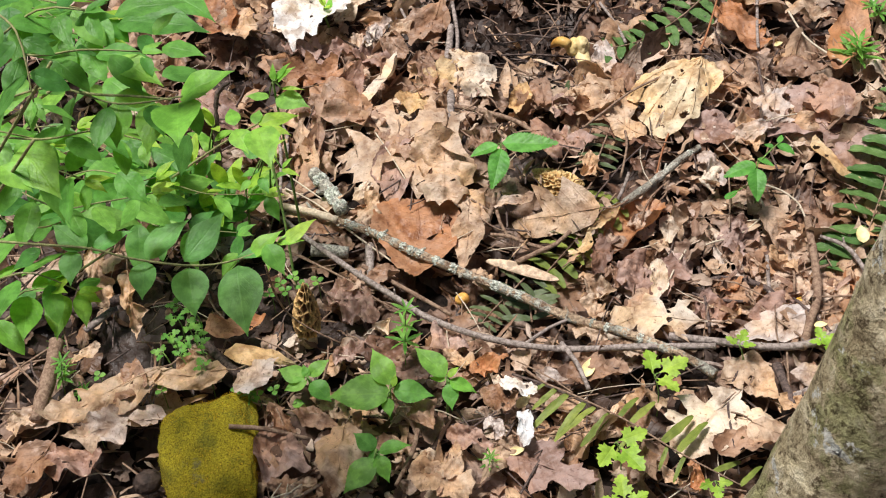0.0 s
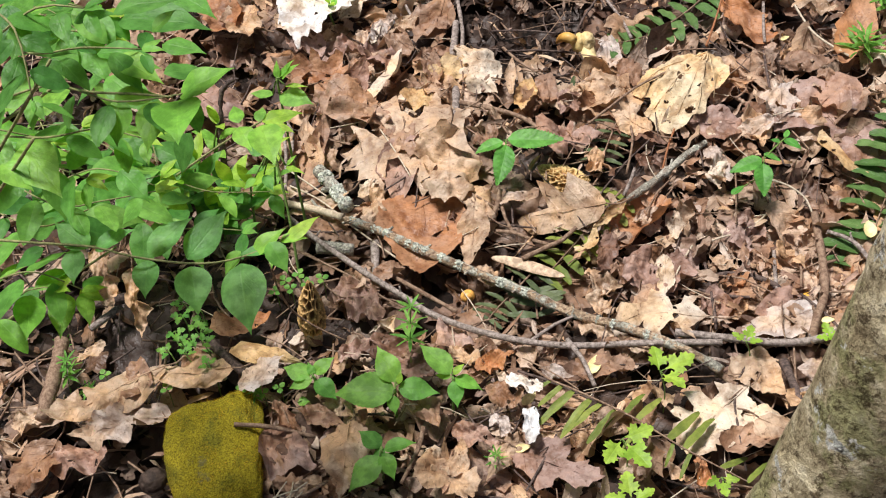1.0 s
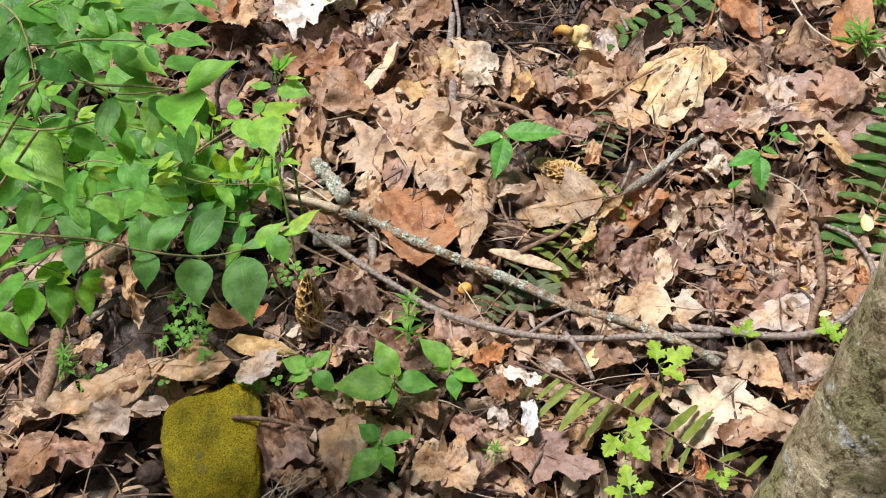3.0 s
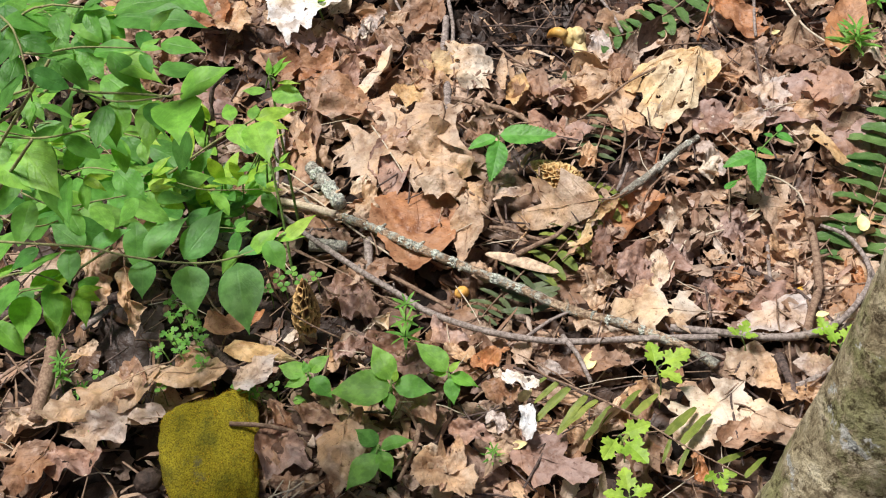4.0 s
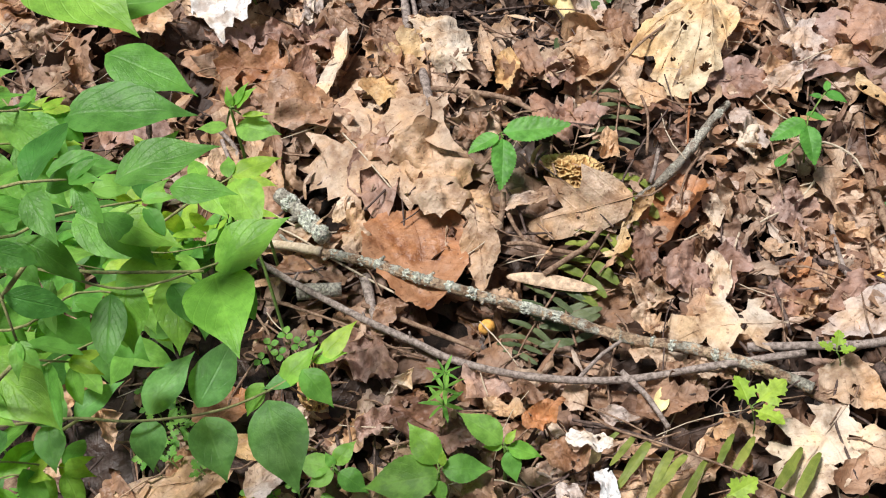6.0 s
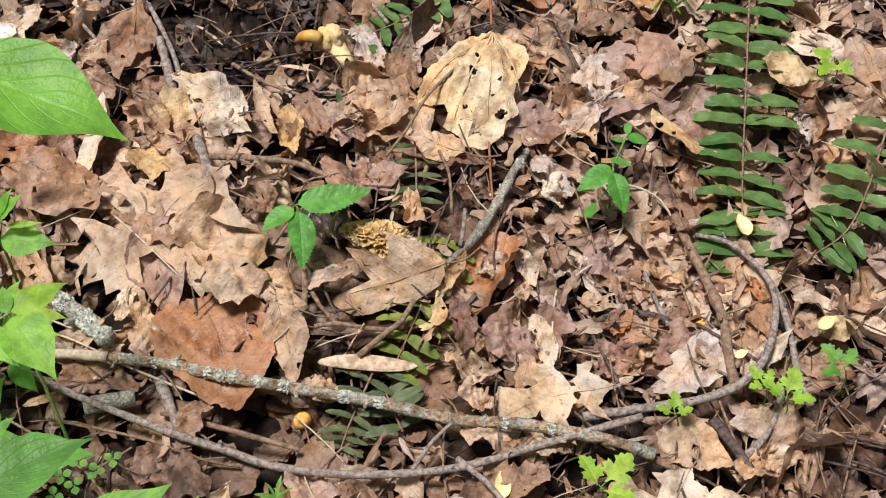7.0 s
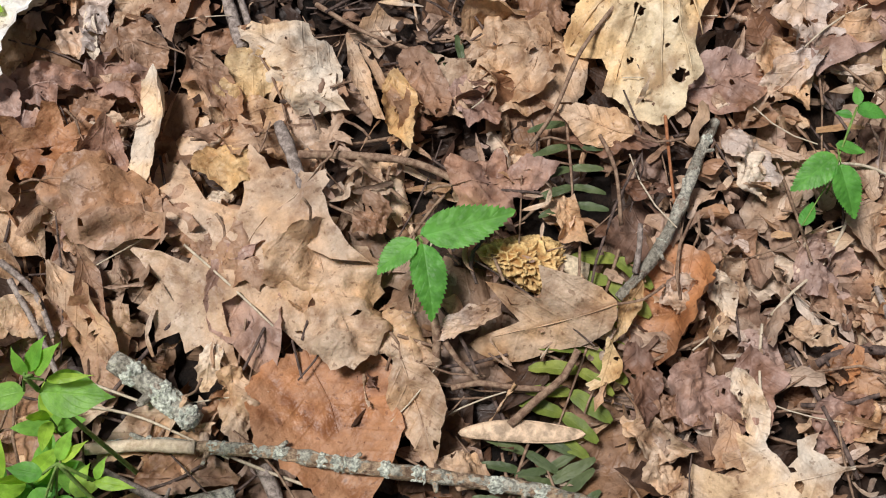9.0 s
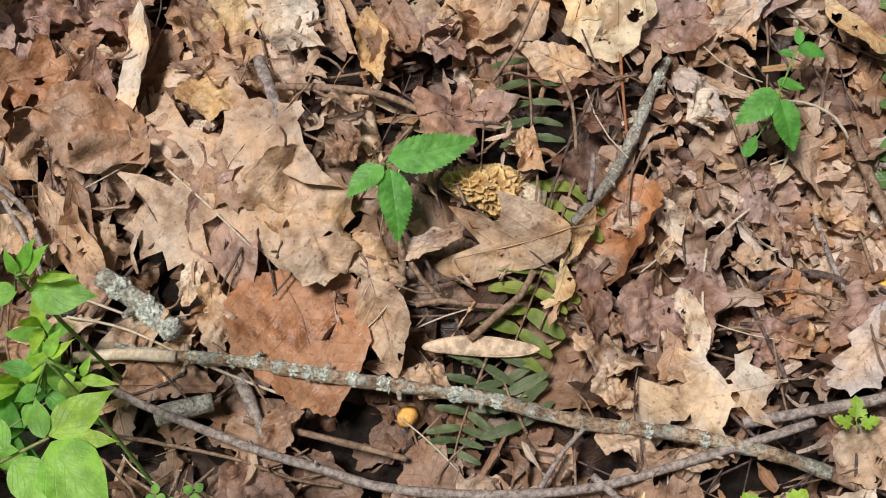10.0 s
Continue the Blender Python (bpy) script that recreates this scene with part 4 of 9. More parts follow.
def morel(base, top, radius, ridge, pit, label, cells=95.0, squash=1.0, seed=0):
    """A morel: a blunt cone of ridges round deep pits on a pale, ribbed stem."""
    ob = thing("morel", base, label, "mushroom", "morels")
    b, ax = Vector(base), Vector(top) - Vector(base)
    high = ax.length
    rows, cols = 84, 96
    verts, ridges = [], []
    for i in range(rows + 1):
        v = i / rows
        r = radius * math.sin(math.pi * min(1.0, 0.12 + 0.88 * v) ** 0.62) ** 0.72 if v < 1 else 0.0
        for j in range(cols):
            a = 6.28318 * j / cols
            p = Vector((math.cos(a) * r, math.sin(a) * r, high * (0.06 + 0.94 * v)))
            q = Vector((p.x * 1.15, p.y * 1.15, p.z * 0.55)) * cells + Vector((seed, seed * 2, 0))
            q += Vector((noise.noise(q * 0.6), noise.noise(q * 0.6 + Vector((5, 5, 5))), 0)) * 0.5
            d = noise.voronoi(q)[0]
            e = min(1.0, max(0.0, (d[1] - d[0]) / 0.24))
            e = e * e * (3 - 2 * e)
            n = Vector((p.x, p.y, (v - 0.45) * radius)).normalized() if r else Vector((0, 0, 1))
            verts.append(p - n * e * radius * 0.26 + n * radius * 0.05 * noise.noise(q * 1.8))
            ridges.append(1 - e)
    faces = [(i * cols + j, i * cols + (j + 1) % cols, (i + 1) * cols + (j + 1) % cols, (i + 1) * cols + j) for i in range(rows) for j in range(cols)]
    me = bpy.data.meshes.new("cap")
    me.from_pydata([tuple(v) for v in verts], [], faces)
    me.attributes.new("ridge", "FLOAT", "POINT").data.foreach_set("value", ridges)
    g = Graph("morel_cap")
    at = g.tree.nodes.new("ShaderNodeAttribute")
    at.attribute_name = "ridge"
    col = g.mix(at.outputs["Fac"], pit, ridge)
    col = g.mix(0.6, col, g.ramp(g.noise(g.position(), 320.0, 4.0), [(0.3, (0.6, 0.56, 0.5)), (0.7, (1.2, 1.2, 1.15))]), "MULTIPLY")
    g.bump(g.noise(g.position(), 700.0, 3.0), 0.4, 0.001)
    me.materials.append(g.finish(col, 0.65))
    turn = ax.to_track_quat("Z", "Y").to_matrix().to_4x4() @ Matrix.Diagonal((1, squash, 1, 1))
    cap = part("cap", smooth(me), None, ob)
    cap.matrix_local = turn
    leg = part("stem", tube([(0, 0, -0.02), (0, 0, high * 0.06), (0, 0, high * 0.2)], (radius * 0.62, radius * 0.5), 14, 0.03), plain_material("morel_stem", (0.62, 0.52, 0.36), 0.7), ob)
    leg.matrix_local = turn
    return ob


def lump(name, at, size, material, label, category, rough=0.2, freq=1.5, turn=0.0, square=0.0, detail=5, seed=0.0, fine=0.0):
    """A stone, nut or petal: a rounded body, squared off and roughened."""
    bm = bmesh.new()
    bmesh.ops.create_icosphere(bm, subdivisions=detail, radius=1.0)
    for v in bm.verts:
        c = v.co.copy()
        if square:
            p = 2 + square * 4
            c /= (abs(c.x) ** p + abs(c.y) ** p + abs(c.z) ** p) ** (1 / p)
        n = noise.noise(c * freq + Vector((seed, 0, 0))) + 0.5 * noise.noise(c * freq * 2.3 + Vector((0, seed, 0)))
        c *= 1 + rough * n
        if fine:
            c += v.co * fine * (noise.noise(c * 22) + 0.7 * noise.noise(c * 47))
        v.co = Vector((c.x * size[0], c.y * size[1], c.z * size[2]))
    me = bpy.data.meshes.new(name)
    bm.to_mesh(me)
    bm.free()
    ob = part(name, smooth(me), material)
    ob.matrix_world = Matrix.Translation(at) @ Matrix.Rotation(radians(turn), 4, "Z")
    return tagged(ob, label, category)


def cream_leaf(base, tip):
    """A large crumpled cream leaf with a raised rib, curled lobes and insect holes."""
    rng = np.random.default_rng(5)
    length = (Vector(tip) - Vector(base)).length
    near = ((0, 0.01), (0.01, 0.12), (0.10, 0.20), (0.24, 0.26), (0.32, 0.24), (0.46, 0.18), (0.58, 0.17), (0.74, 0.20), (0.82, 0.12), (0.92, 0.10), (1, 0))
    away = ((0, 0.01), (0.03, 0.14), (0.12, 0.26), (0.22, 0.38), (0.40, 0.46), (0.58, 0.55), (0.63, 0.44), (0.66, 0.33), (0.72, 0.28), (0.84, 0.31), (0.88, 0.20), (0.95, 0.14), (1, 0.02))
    flat, tris, uv = cut_shape(near, away, 0.018, rng, 0.012)
    spoke = np.arctan2(flat[:, 1], flat[:, 0] + 0.58)
    pts = dried(flat, length * 1.04, 1.0, rng, -0.6, -0.4, 0.0062, -0.08, 3, 0.22)
    pts[:, 2] += 0.014 * tri(spoke * 11) * np.clip(flat[:, 0] + 0.5, 0, 1)
    mid = flat[tris].mean(1) + np.array([0.5, 0.0])
    keep = np.ones(len(tris), bool)
    for u, v, r in ((0.42, -0.12, 0.03), (0.66, -0.16, 0.016), (0.76, 0.08, 0.034), (0.46, 0.07, 0.018), (0.60, 0.02, 0.012), (0.26, -0.10, 0.014), (0.52, -0.34, 0.02), (0.86, -0.1, 0.016), (0.36, 0.14, 0.010)):
        keep &= (mid[:, 0] - u) ** 2 + (mid[:, 1] - v) ** 2 + 0.4 * r * r * np.sin(mid[:, 0] * 130) * np.cos(mid[:, 1] * 110) > r * r
    ob = thing("maple_leaf", (0, 0, 0), "large cream dead leaf with insect holes and ribs", "leaf", "fallen leaves")
    ob.matrix_world = along(base, tip, 0)
    part("blade", mesh_from("blade", pts, tris[keep], uv, TONES["cream"]), None, ob)
    for reach, side in ((0.96, 0.0), (0.5, 0.22), (0.55, -0.48), (0.72, 0.14), (0.84, -0.26)):
        line = []
        for k in range(7):
            at = np.array([reach * k / 6 - 0.49, side * k / 6])
            line.append(Vector(pts[int(np.argmin(((flat - at) ** 2).sum(-1)))]) + Vector((0, 0, 0.001)))
        part("rib", tube(line, (0.0016, 0.0006), 6), TONES["cream"], ob)
    return ob


def moss_material():
    g = Graph("moss")
    pos = g.position()
    col = g.ramp(g.noise(pos, 420.0, 4.0, 0.7), [(0.25, (0.15, 0.115, 0.01)), (0.5, (0.40, 0.32, 0.018)), (0.75, (0.60, 0.49, 0.035))])
    col = g.mix(g.ramp(g.noise(pos, 26.0, 5.0, 0.65), [(0.5, (0, 0, 0)), (0.8, (0.5, 0.5, 0.5))]), col, g.ramp(g.noise(pos, 300.0, 4.0), [(0.3, (0.03, 0.05, 0.008)), (0.7, (0.12, 0.15, 0.03))]))
    bare = g.ramp(g.noise(pos, 17.0, 6.0, 0.7), [(0.74, (0, 0, 0)), (0.84, (0.65, 0.65, 0.65))])
    col = g.mix(bare, col, g.ramp(g.noise(pos, 150.0, 4.0), [(0.3, (0.12, 0.11, 0.06)), (0.7, (0.24, 0.22, 0.13))]))
    g.bump(g.noise(pos, 520.0, 5.0, 0.75), 0.6, 0.004)
    return g.finish(col, 0.95)


def mossy_stone(at):
    """A blocky stone with a felt of short moss."""
    rng = np.random.default_rng(8)
    ob = thing("mossy_stone", (at[0], at[1], 0.0), "squarish stone covered in yellow-green moss", "stone")
    bm = bmesh.new()
    bmesh.ops.create_icosphere(bm, subdivisions=6, radius=1.0)
    for v in bm.verts:
        c = v.co.copy()
        c /= (abs(c.x) ** 3.6 + abs(c.y) ** 3.6 + abs(c.z) ** 3.0) ** (1 / 3.3)
        c *= 1 + 0.15 * noise.noise(c * 1.4 + Vector((2, 0, 1))) + 0.06 * noise.noise(c * 3.6) + 0.03 * noise.noise(c * 9) + 0.014 * noise.noise(c * 21)
        x = c.x * (0.066 + 0.008 * c.y) + 0.006 * c.y * c.y - 0.014 * c.y
        v.co = Vector((x, c.y * 0.098 + 0.012 * c.x, c.z * 0.042 + 0.006 * c.y))
    me = bpy.data.meshes.new("stone")
    bm.to_mesh(me)
    bm.free()
    part("stone", smooth(me), moss_material(), ob)
    verts, faces = [], []
    polys = [q for q in me.polygons if q.normal.z > -0.1]
    for _ in range(9000):
        q = polys[int(rng.integers(len(polys)))]
        if noise.noise(q.center * 22 + Vector((3, 1, 0))) > 0.22:
            continue
        n = (q.normal + Vector(rng.normal(0, 0.45, 3))).normalized()
        s = n.cross(Vector((0.3, 0.8, 0.2))).normalized() * rng.uniform(0.0004, 0.0008)
        o = q.center + Vector(rng.normal(0, 0.0012, 3))
        k = len(verts)
        verts += [tuple(o - s), tuple(o + s), tuple(o + n * rng.uniform(0.0014, 0.0038))]
        faces.append((k, k + 1, k + 2))
    tuft = bpy.data.meshes.new("moss")
    tuft.from_pydata(verts, [], faces)
    g = Graph("moss_tufts")
    rnd = g.tree.nodes.new("ShaderNodeNewGeometry").outputs["Random Per Island"]
    base = g.ramp(rnd, [(0.0, (0.28, 0.19, 0.014)), (0.35, (0.52, 0.37, 0.02)), (0.7, (0.72, 0.52, 0.03)), (1.0, (0.86, 0.66, 0.08))])
    tint = g.ramp(g.noise(g.position(), 24.0, 4.0), [(0.4, (1.15, 0.98, 0.8)), (0.62, (0.85, 1.0, 0.8))])
    part("moss", tuft, g.finish(g.mix(1.0, base, tint, "MULTIPLY"), 0.8, 0.35), ob, "short yellow-green moss")["kind"] = "stuff"
    return ob


DARK_NUT = plain_material("dark_nut", (0.06, 0.04, 0.03), 0.7, 90.0, 0.4, 0.9)


def capsule(at, size, colour, label):
    ob = thing("fallen_fruit", at, label, "fruit", "fallen fruits")
    flesh = lump("flesh", (0, 0, 0), (size * 1.2, size, size), plain_material("fruit_skin", colour, 0.35, 60.0, 0.35, 0.1), "", "", 0.06, 1.5, 30, 0.0, 4)
    flesh.parent = ob
    tipped = lump("tip", (size * -0.9, -size * 0.55, 0), (size * 0.35, size * 0.3, size * 0.3), plain_material("fruit_tip", (0.2, 0.08, 0.03), 0.6), "", "", 0.15, 2.0, 0, 0.0, 3)
    tipped.parent = ob
    return ob


PETAL = plain_material("yellow_petal", (0.80, 0.68, 0.33), 0.5, 80.0, 0.2, 0.1)


def petal(at, size, turn):
    rng = np.random.default_rng(3)
    pts, quads, uv = blade_points("ovate", size * 2, size * 1.3, rng, 12, 8, 0.8, 0.5, 0.0006, 0.05)
    top = pts + np.array([0, 0, 0.0012])
    n = len(pts)
    ob = part("yellow_petal", mesh_from("yellow_petal", np.concatenate([pts, top]), np.concatenate([quads[:, ::-1], quads + n]), np.concatenate([uv, uv]), PETAL), None)
    ob.matrix_world = Matrix.Translation(at) @ Matrix.Rotation(radians(turn), 4, "Z")
    return tagged(ob, "fallen waxy yellow petal on the litter", "petal", "fallen petals")


def seed_pod(a, b):
    """A flat papery pod with a seam along each edge and swellings over its seeds."""
    half = (Vector(b) - Vector(a)).length / 2
    ob = thing("seed_pod", (0, 0, 0), "flat pale papery seed pod lying on the litter", "seed pod")
    ob.matrix_world = along(a, b, 0)
    rows, cols = 60, 20
    verts = []
    for i in range(rows + 1):
        u = i / rows
        w = 0.0105 * math.sin(math.pi * min(1, max(0.0, u)) ** 0.9) ** 0.55 + 0.0004
        for j in range(cols):
            q = 6.28318 * j / cols
            h = 0.0042 * (1 + 0.22 * math.sin(u * 44)) * min(1.0, w / 0.008)
            verts.append(((u - 0.5) * 2 * half, w * math.cos(q) + 0.002 * math.sin(u * 5), h * math.sin(q) + 0.003))
    faces = [(i * cols + j, i * cols + (j + 1) % cols, (i + 1) * cols + (j + 1) % cols, (i + 1) * cols + j) for i in range(rows) for j in range(cols)]
    me = bpy.data.meshes.new("valve")
    me.from_pydata(verts, [], faces)
    skin = plain_material("pod_skin", (0.58, 0.43, 0.295), 0.55, 90.0, 0.34, 0.6)
    part("valve", smooth(me), skin, ob)
    for s in (-1, 1):
        part("seam", tube([((k / 8 - 0.5) * 1.9 * half, s * (0.0105 * math.sin(math.pi * (0.025 + 0.95 * k / 8)) ** 0.55) + 0.002 * math.sin((0.025 + 0.95 * k / 8) * 5), 0.003) for k in range(9)], (0.0011, 0.0011), 6), skin, ob)
    return ob


def peeled_mushroom(a, b, c, d, e, foot):
    """A broken yellow mushroom folded over, with earth on its foot."""
    ob = thing("broken_mushroom", c, "broken yellow mushroom bent over on dark soil", "mushroom")
    o, right = Vector(c), (Vector(e) - Vector(a)).normalized()
    g = Graph("mushroom_flesh")
    at = g.tree.nodes.new("ShaderNodeAttribute")
    at.attribute_name = "age"
    col = g.ramp(at.outputs["Fac"], [(0.0, (0.55, 0.23, 0.05)), (0.35, (0.72, 0.42, 0.10)), (0.75, (0.80, 0.62, 0.27)), (1.0, (0.82, 0.70, 0.42))])
    col = g.mix(0.6, col, g.ramp(g.noise(g.position(), 90.0, 5.0), [(0.3, (0.7, 0.62, 0.5)), (0.6, (1.1, 1.08, 1.05))]), "MULTIPLY")
    skin = g.finish(col, 0.42, 0.1, col)
    across = right.cross(Vector((0, 0, -1)))
    bm = bmesh.new()
    bmesh.ops.create_icosphere(bm, subdivisions=5, radius=1.0)
    age = []
    for v in bm.verts:
        c = v.co.copy()
        dent = 0.30 * math.exp(-((c.x + 0.25 * c.y + 0.1) / 0.16) ** 2) * (c.z > -0.2) + 0.18 * math.exp(-((c.y - 0.5) / 0.2) ** 2)
        c *= 1 + 0.16 * noise.noise(c * 1.6) + 0.05 * noise.noise(c * 5) - dent * 0.6
        age.append(0.62 + 0.38 * (0.5 + 0.5 * v.co.x))
        v.co = right * (0.014 + c.x * 0.024) + across * c.y * 0.021 + Vector((0, 0, c.z * 0.022))
    me = bpy.data.meshes.new("cap")
    bm.to_mesh(me)
    bm.free()
    me.attributes.new("age", "FLOAT", "POINT").data.foreach_set("value", age)
    part("cap", smooth(me), skin, ob)
    lip = tube([right * -0.002 + Vector((0, 0, 0.012)) + across * -0.01, right * -0.014 + Vector((0, 0, 0.018)) + across * -0.008, right * -0.028 + Vector((0, 0, 0.008)), right * -0.038 + Vector((0, 0, -0.008)) + across * 0.006],
               (0.009, 0.0095, 0.008, 0.0035), 16, 0.03, 6)
    lip.attributes.new("age", "FLOAT", "POINT").data.foreach_set("value", [max(0.08, 0.7 - 0.75 * k / len(lip.vertices)) for k in range(len(lip.vertices))])
    part("flap", lip, skin, ob, "orange curled flap")
    f = Vector(foot) - o
    part("stem", tube([right * 0.016 + Vector((0, 0, -0.008)), right * 0.016 + f * 0.5, right * 0.014 + f * 0.95], (0.016, 0.012), 16, 0.06, 4), plain_material("mushroom_stem", (0.80, 0.66, 0.34), 0.5, 60.0, 0.25), ob)
    earth = lump("earth", f + right * 0.014 + Vector((0, -0.008, 0.006)), (0.018, 0.014, 0.014), DARK_NUT, "", "", 0.3, 2.5, 0, 0.0, 4)
    earth.parent = ob
    tagged(earth, "clod of black earth")
    return ob


def tree_trunk(foot, low, a, b, high):
    """A young trunk, uneven in girth, with flat crusts of lichen on its bark."""
    ob = thing("tree_trunk", foot, "leaning young tree trunk with grey lichened bark", "tree")
    o = Vector(foot)
    me = tube([Vector(p) - o for p in (foot, low, a, b, high)], (0.056, 0.046, 0.043, 0.042, 0.036), 72, 0.0, 2, 120)
    for v in me.vertices:
        q = v.co
        s = 0.010 * noise.noise(Vector((q.x * 9, q.y * 9, q.z * 5))) + 0.0045 * noise.noise(q * 26) + 0.0024 * noise.noise(q * 62) + 0.0013 * noise.noise(q * 150)
        v.co = q + v.normal * s
    part("trunk", me, TRUNK_BARK, ob)
    crust = plain_material("trunk_lichen", (0.46, 0.47, 0.42), 0.9, 120.0, 0.5, 0.8)
    mid, up = Vector(a) - o, (Vector(b) - Vector(a)).normalized()
    for k, (rise, turn, size) in enumerate(((0.03, -2.35, 0.005), (0.1, -2.5, 0.006), (0.15, -2.2, 0.005))):
        out_way = Vector((math.cos(turn), math.sin(turn), 0))
        spot = mid + up * rise + out_way * 0.06
        near = min(me.vertices, key=lambda v: (v.co - spot).length_squared)
        bm = bmesh.new()
        bmesh.ops.create_icosphere(bm, subdivisions=4, radius=1.0)
        for v in bm.verts:
            v.co *= 1 + 0.45 * noise.noise(v.co * 1.7 + Vector((k * 3.0, 0, 0))) + 0.25 * noise.noise(v.co * 5 + Vector((0, k, 0)))
        bm.transform(Matrix.Translation(near.co) @ near.normal.to_track_quat("Z", "Y").to_matrix().to_4x4() @ Matrix.Diagonal((size * 0.62, size * 0.5, 0.0007, 1)))
        part("lichen", bm, crust, ob, "whitish crusty lichen")
    return ob


# ---- fallen leaves that stand out from the litter ----
fallen_leaf("tan_oak", "tan", (0.302, 0.0, 0.036), (0.160, 0.042, -0.028), 0.9, "smooth tan pointed oak leaf leaning over a morel", -0.2, -0.2, -38, 0.002, 0.05, 101)
fallen_leaf("ovate", "russet", (0.409, 0.02, 0), (0.304, -0.067, -0.02), 0.72, "russet brown leaf rolled up along its length", 1.25, 0.35, 25, 0.003, 0.03, 102)
fallen_leaf("lance", "gold", (0.29, -0.023, 0.001), (0.252, -0.063, -0.009), 0.42, "golden tan flat-lying narrow leaf on the leaf litter", 0.8, 0.3, 0, 0.002, 0.0, 103)
fallen_leaf("ovate", "gold", (0.339, 0.012, 0.021), (0.277, -0.029, 0.005), 0.3, "golden tan flat-lying leaf on the leaf litter", 0.9, 0.3, -20, 0.002, 0.0, 104)
fallen_leaf("tulip", "russet", (0.01, 0.112, -0.012), (0.003, -0.062, -0.02), 1.04, "large flat russet leaf under a lichened branch", 0.1, 0.05, 0, 0.0015, 0.03, 105)
# added dark scrap: colours in the shaded gap at the russet leaf's edge
fallen_leaf("scrap", "dark", (0.046, 0.061, -0.011), (0.067, 0.035, -0.015), 0.6, "dark scrap standing in for a shaded gap beside a russet leaf", 0.5, 0.2, 0, 0.006, 0.0, 106)
fallen_leaf("ovate", "tan", (0.092, 0.053, -0.003), (0.076, -0.056, -0.022), 0.58, "dry tan flat-lying leaf on the leaf litter", 0.35, -0.4, 8, 0.003, 0.03, 107)
fallen_leaf("oak", "tan", (0.108, 0.263, 0.024), (-0.121, 0.195, -0.003), 1.1, "big tan oak leaf spread flat on the litter", -0.25, 0.25, 0, 0.0038, 0.03, 108)
fallen_leaf("ovate", "tan", (0.068, 0.219, 0.024), (0.05, 0.065, -0.003), 0.62, "dry tan crumpled leaf on the leaf litter", -0.9, 0.4, -8, 0.009, 0.03, 109)
fallen_leaf("ovate", "mauve", (-0.016, 0.246, 0), (-0.035, 0.089, -0.016), 0.55, "mauve-brown wrinkled flat-lying leaf on the leaf litter", 0.3, 0.3, 0, 0.004, 0.03, 110)
fallen_leaf("lance", "pale", (-0, 0.456, 0), (-0.069, 0.342, 0.008), 0.36, "pale bleached flat-lying narrow leaf on the leaf litter", 0.9, 0.2, 25, 0.002, 0.0, 111)
fallen_leaf("ovate", "pale", (0.164, 0.353, 0.017), (0.099, 0.464, 0.009), 0.55, "pale bleached flat-lying leaf on the leaf litter", -0.7, -0.4, 10, 0.004, 0.03, 112)
fallen_leaf("ovate", "pale", (0.102, 0.416, 0.008), (0.155, 0.317, 0.017), 0.62, "pale bleached curled leaf on the leaf litter", -1.2, -0.3, 20, 0.004, 0.03, 113)
fallen_leaf("ovate", "gold", (0.118, 0.42, 0), (0.03, 0.398, 0.007), 0.75, "golden tan flat-lying leaf on the leaf litter", -0.4, 0.2, 0, 0.004, 0.0, 114)
fallen_leaf("ovate", "brown", (0.04, 0.466, -0.001), (0.05, 0.364, 0.011), 0.5, "dry brown flat-lying leaf on the leaf litter", 0.9, 0.2, 0, 0.005, 0.0, 115)
fallen_leaf("oak", "russet", (-0.065, 0.416, 0.003), (-0.218, 0.449, 0.002), 0.6, "russet brown flat-lying lobed oak leaf on the leaf litter", 0.5, 0.2, -12, 0.004, 0.03, 116)
fallen_leaf("ovate", "brown", (-0.149, 0.374, 0.005), (-0.059, 0.29, 0.008), 0.72, "dry brown crumpled leaf on the leaf litter", -0.6, -0.5, 0, 0.01, 0.03, 117)
fallen_leaf("ovate", "brown", (-0.057, 0.303, 0.009), (-0.029, 0.236, 0.009), 0.5, "dry brown curled leaf on the leaf litter", -1.0, 0.2, 0, 0.003, 0.0, 118)
fallen_leaf("ovate", "brown", (-0.106, 0.42, 0.003), (-0.1, 0.302, 0.006), 0.45, "dry brown flat-lying leaf on the leaf litter", 0.7, 0.2, 0, 0.006, 0.03, 119)
fallen_leaf("scrap", "gold", (-0.01, 0.336, 0.015), (0.038, 0.291, 0.02), 0.75, "golden tan flat-lying torn leaf scrap on the leaf litter", 0.4, 0.2, 0, 0.004, 0.0, 120)
fallen_leaf("scrap", "pale", (-0.017, 0.292, 0.012), (0.011, 0.285, 0.015), 0.6, "pale bleached flat-lying torn leaf scrap on the leaf litter", 0.3, 0.2, 0, 0.003, 0.0, 121)
fallen_leaf("lance", "gold", (0.029, 0.292, 0.02), (0.006, 0.225, 0.01), 0.2, "golden tan flat-lying narrow leaf on the leaf litter", 0.6, 0.3, 0, 0.002, 0.0, 122)
fallen_leaf("lance", "tan", (0.19, 0.396, 0.008), (0.182, 0.276, 0.028), 0.2, "dry tan curled narrow leaf on the leaf litter", 1.2, 0.3, 0, 0.001, 0.0, 123)
fallen_leaf("lance", "tan", (0.203, 0.383, 0.006), (0.203, 0.274, 0.024), 0.14, "dry tan curled narrow leaf on the leaf litter", 1.2, 0.3, 0, 0.001, 0.0, 124)
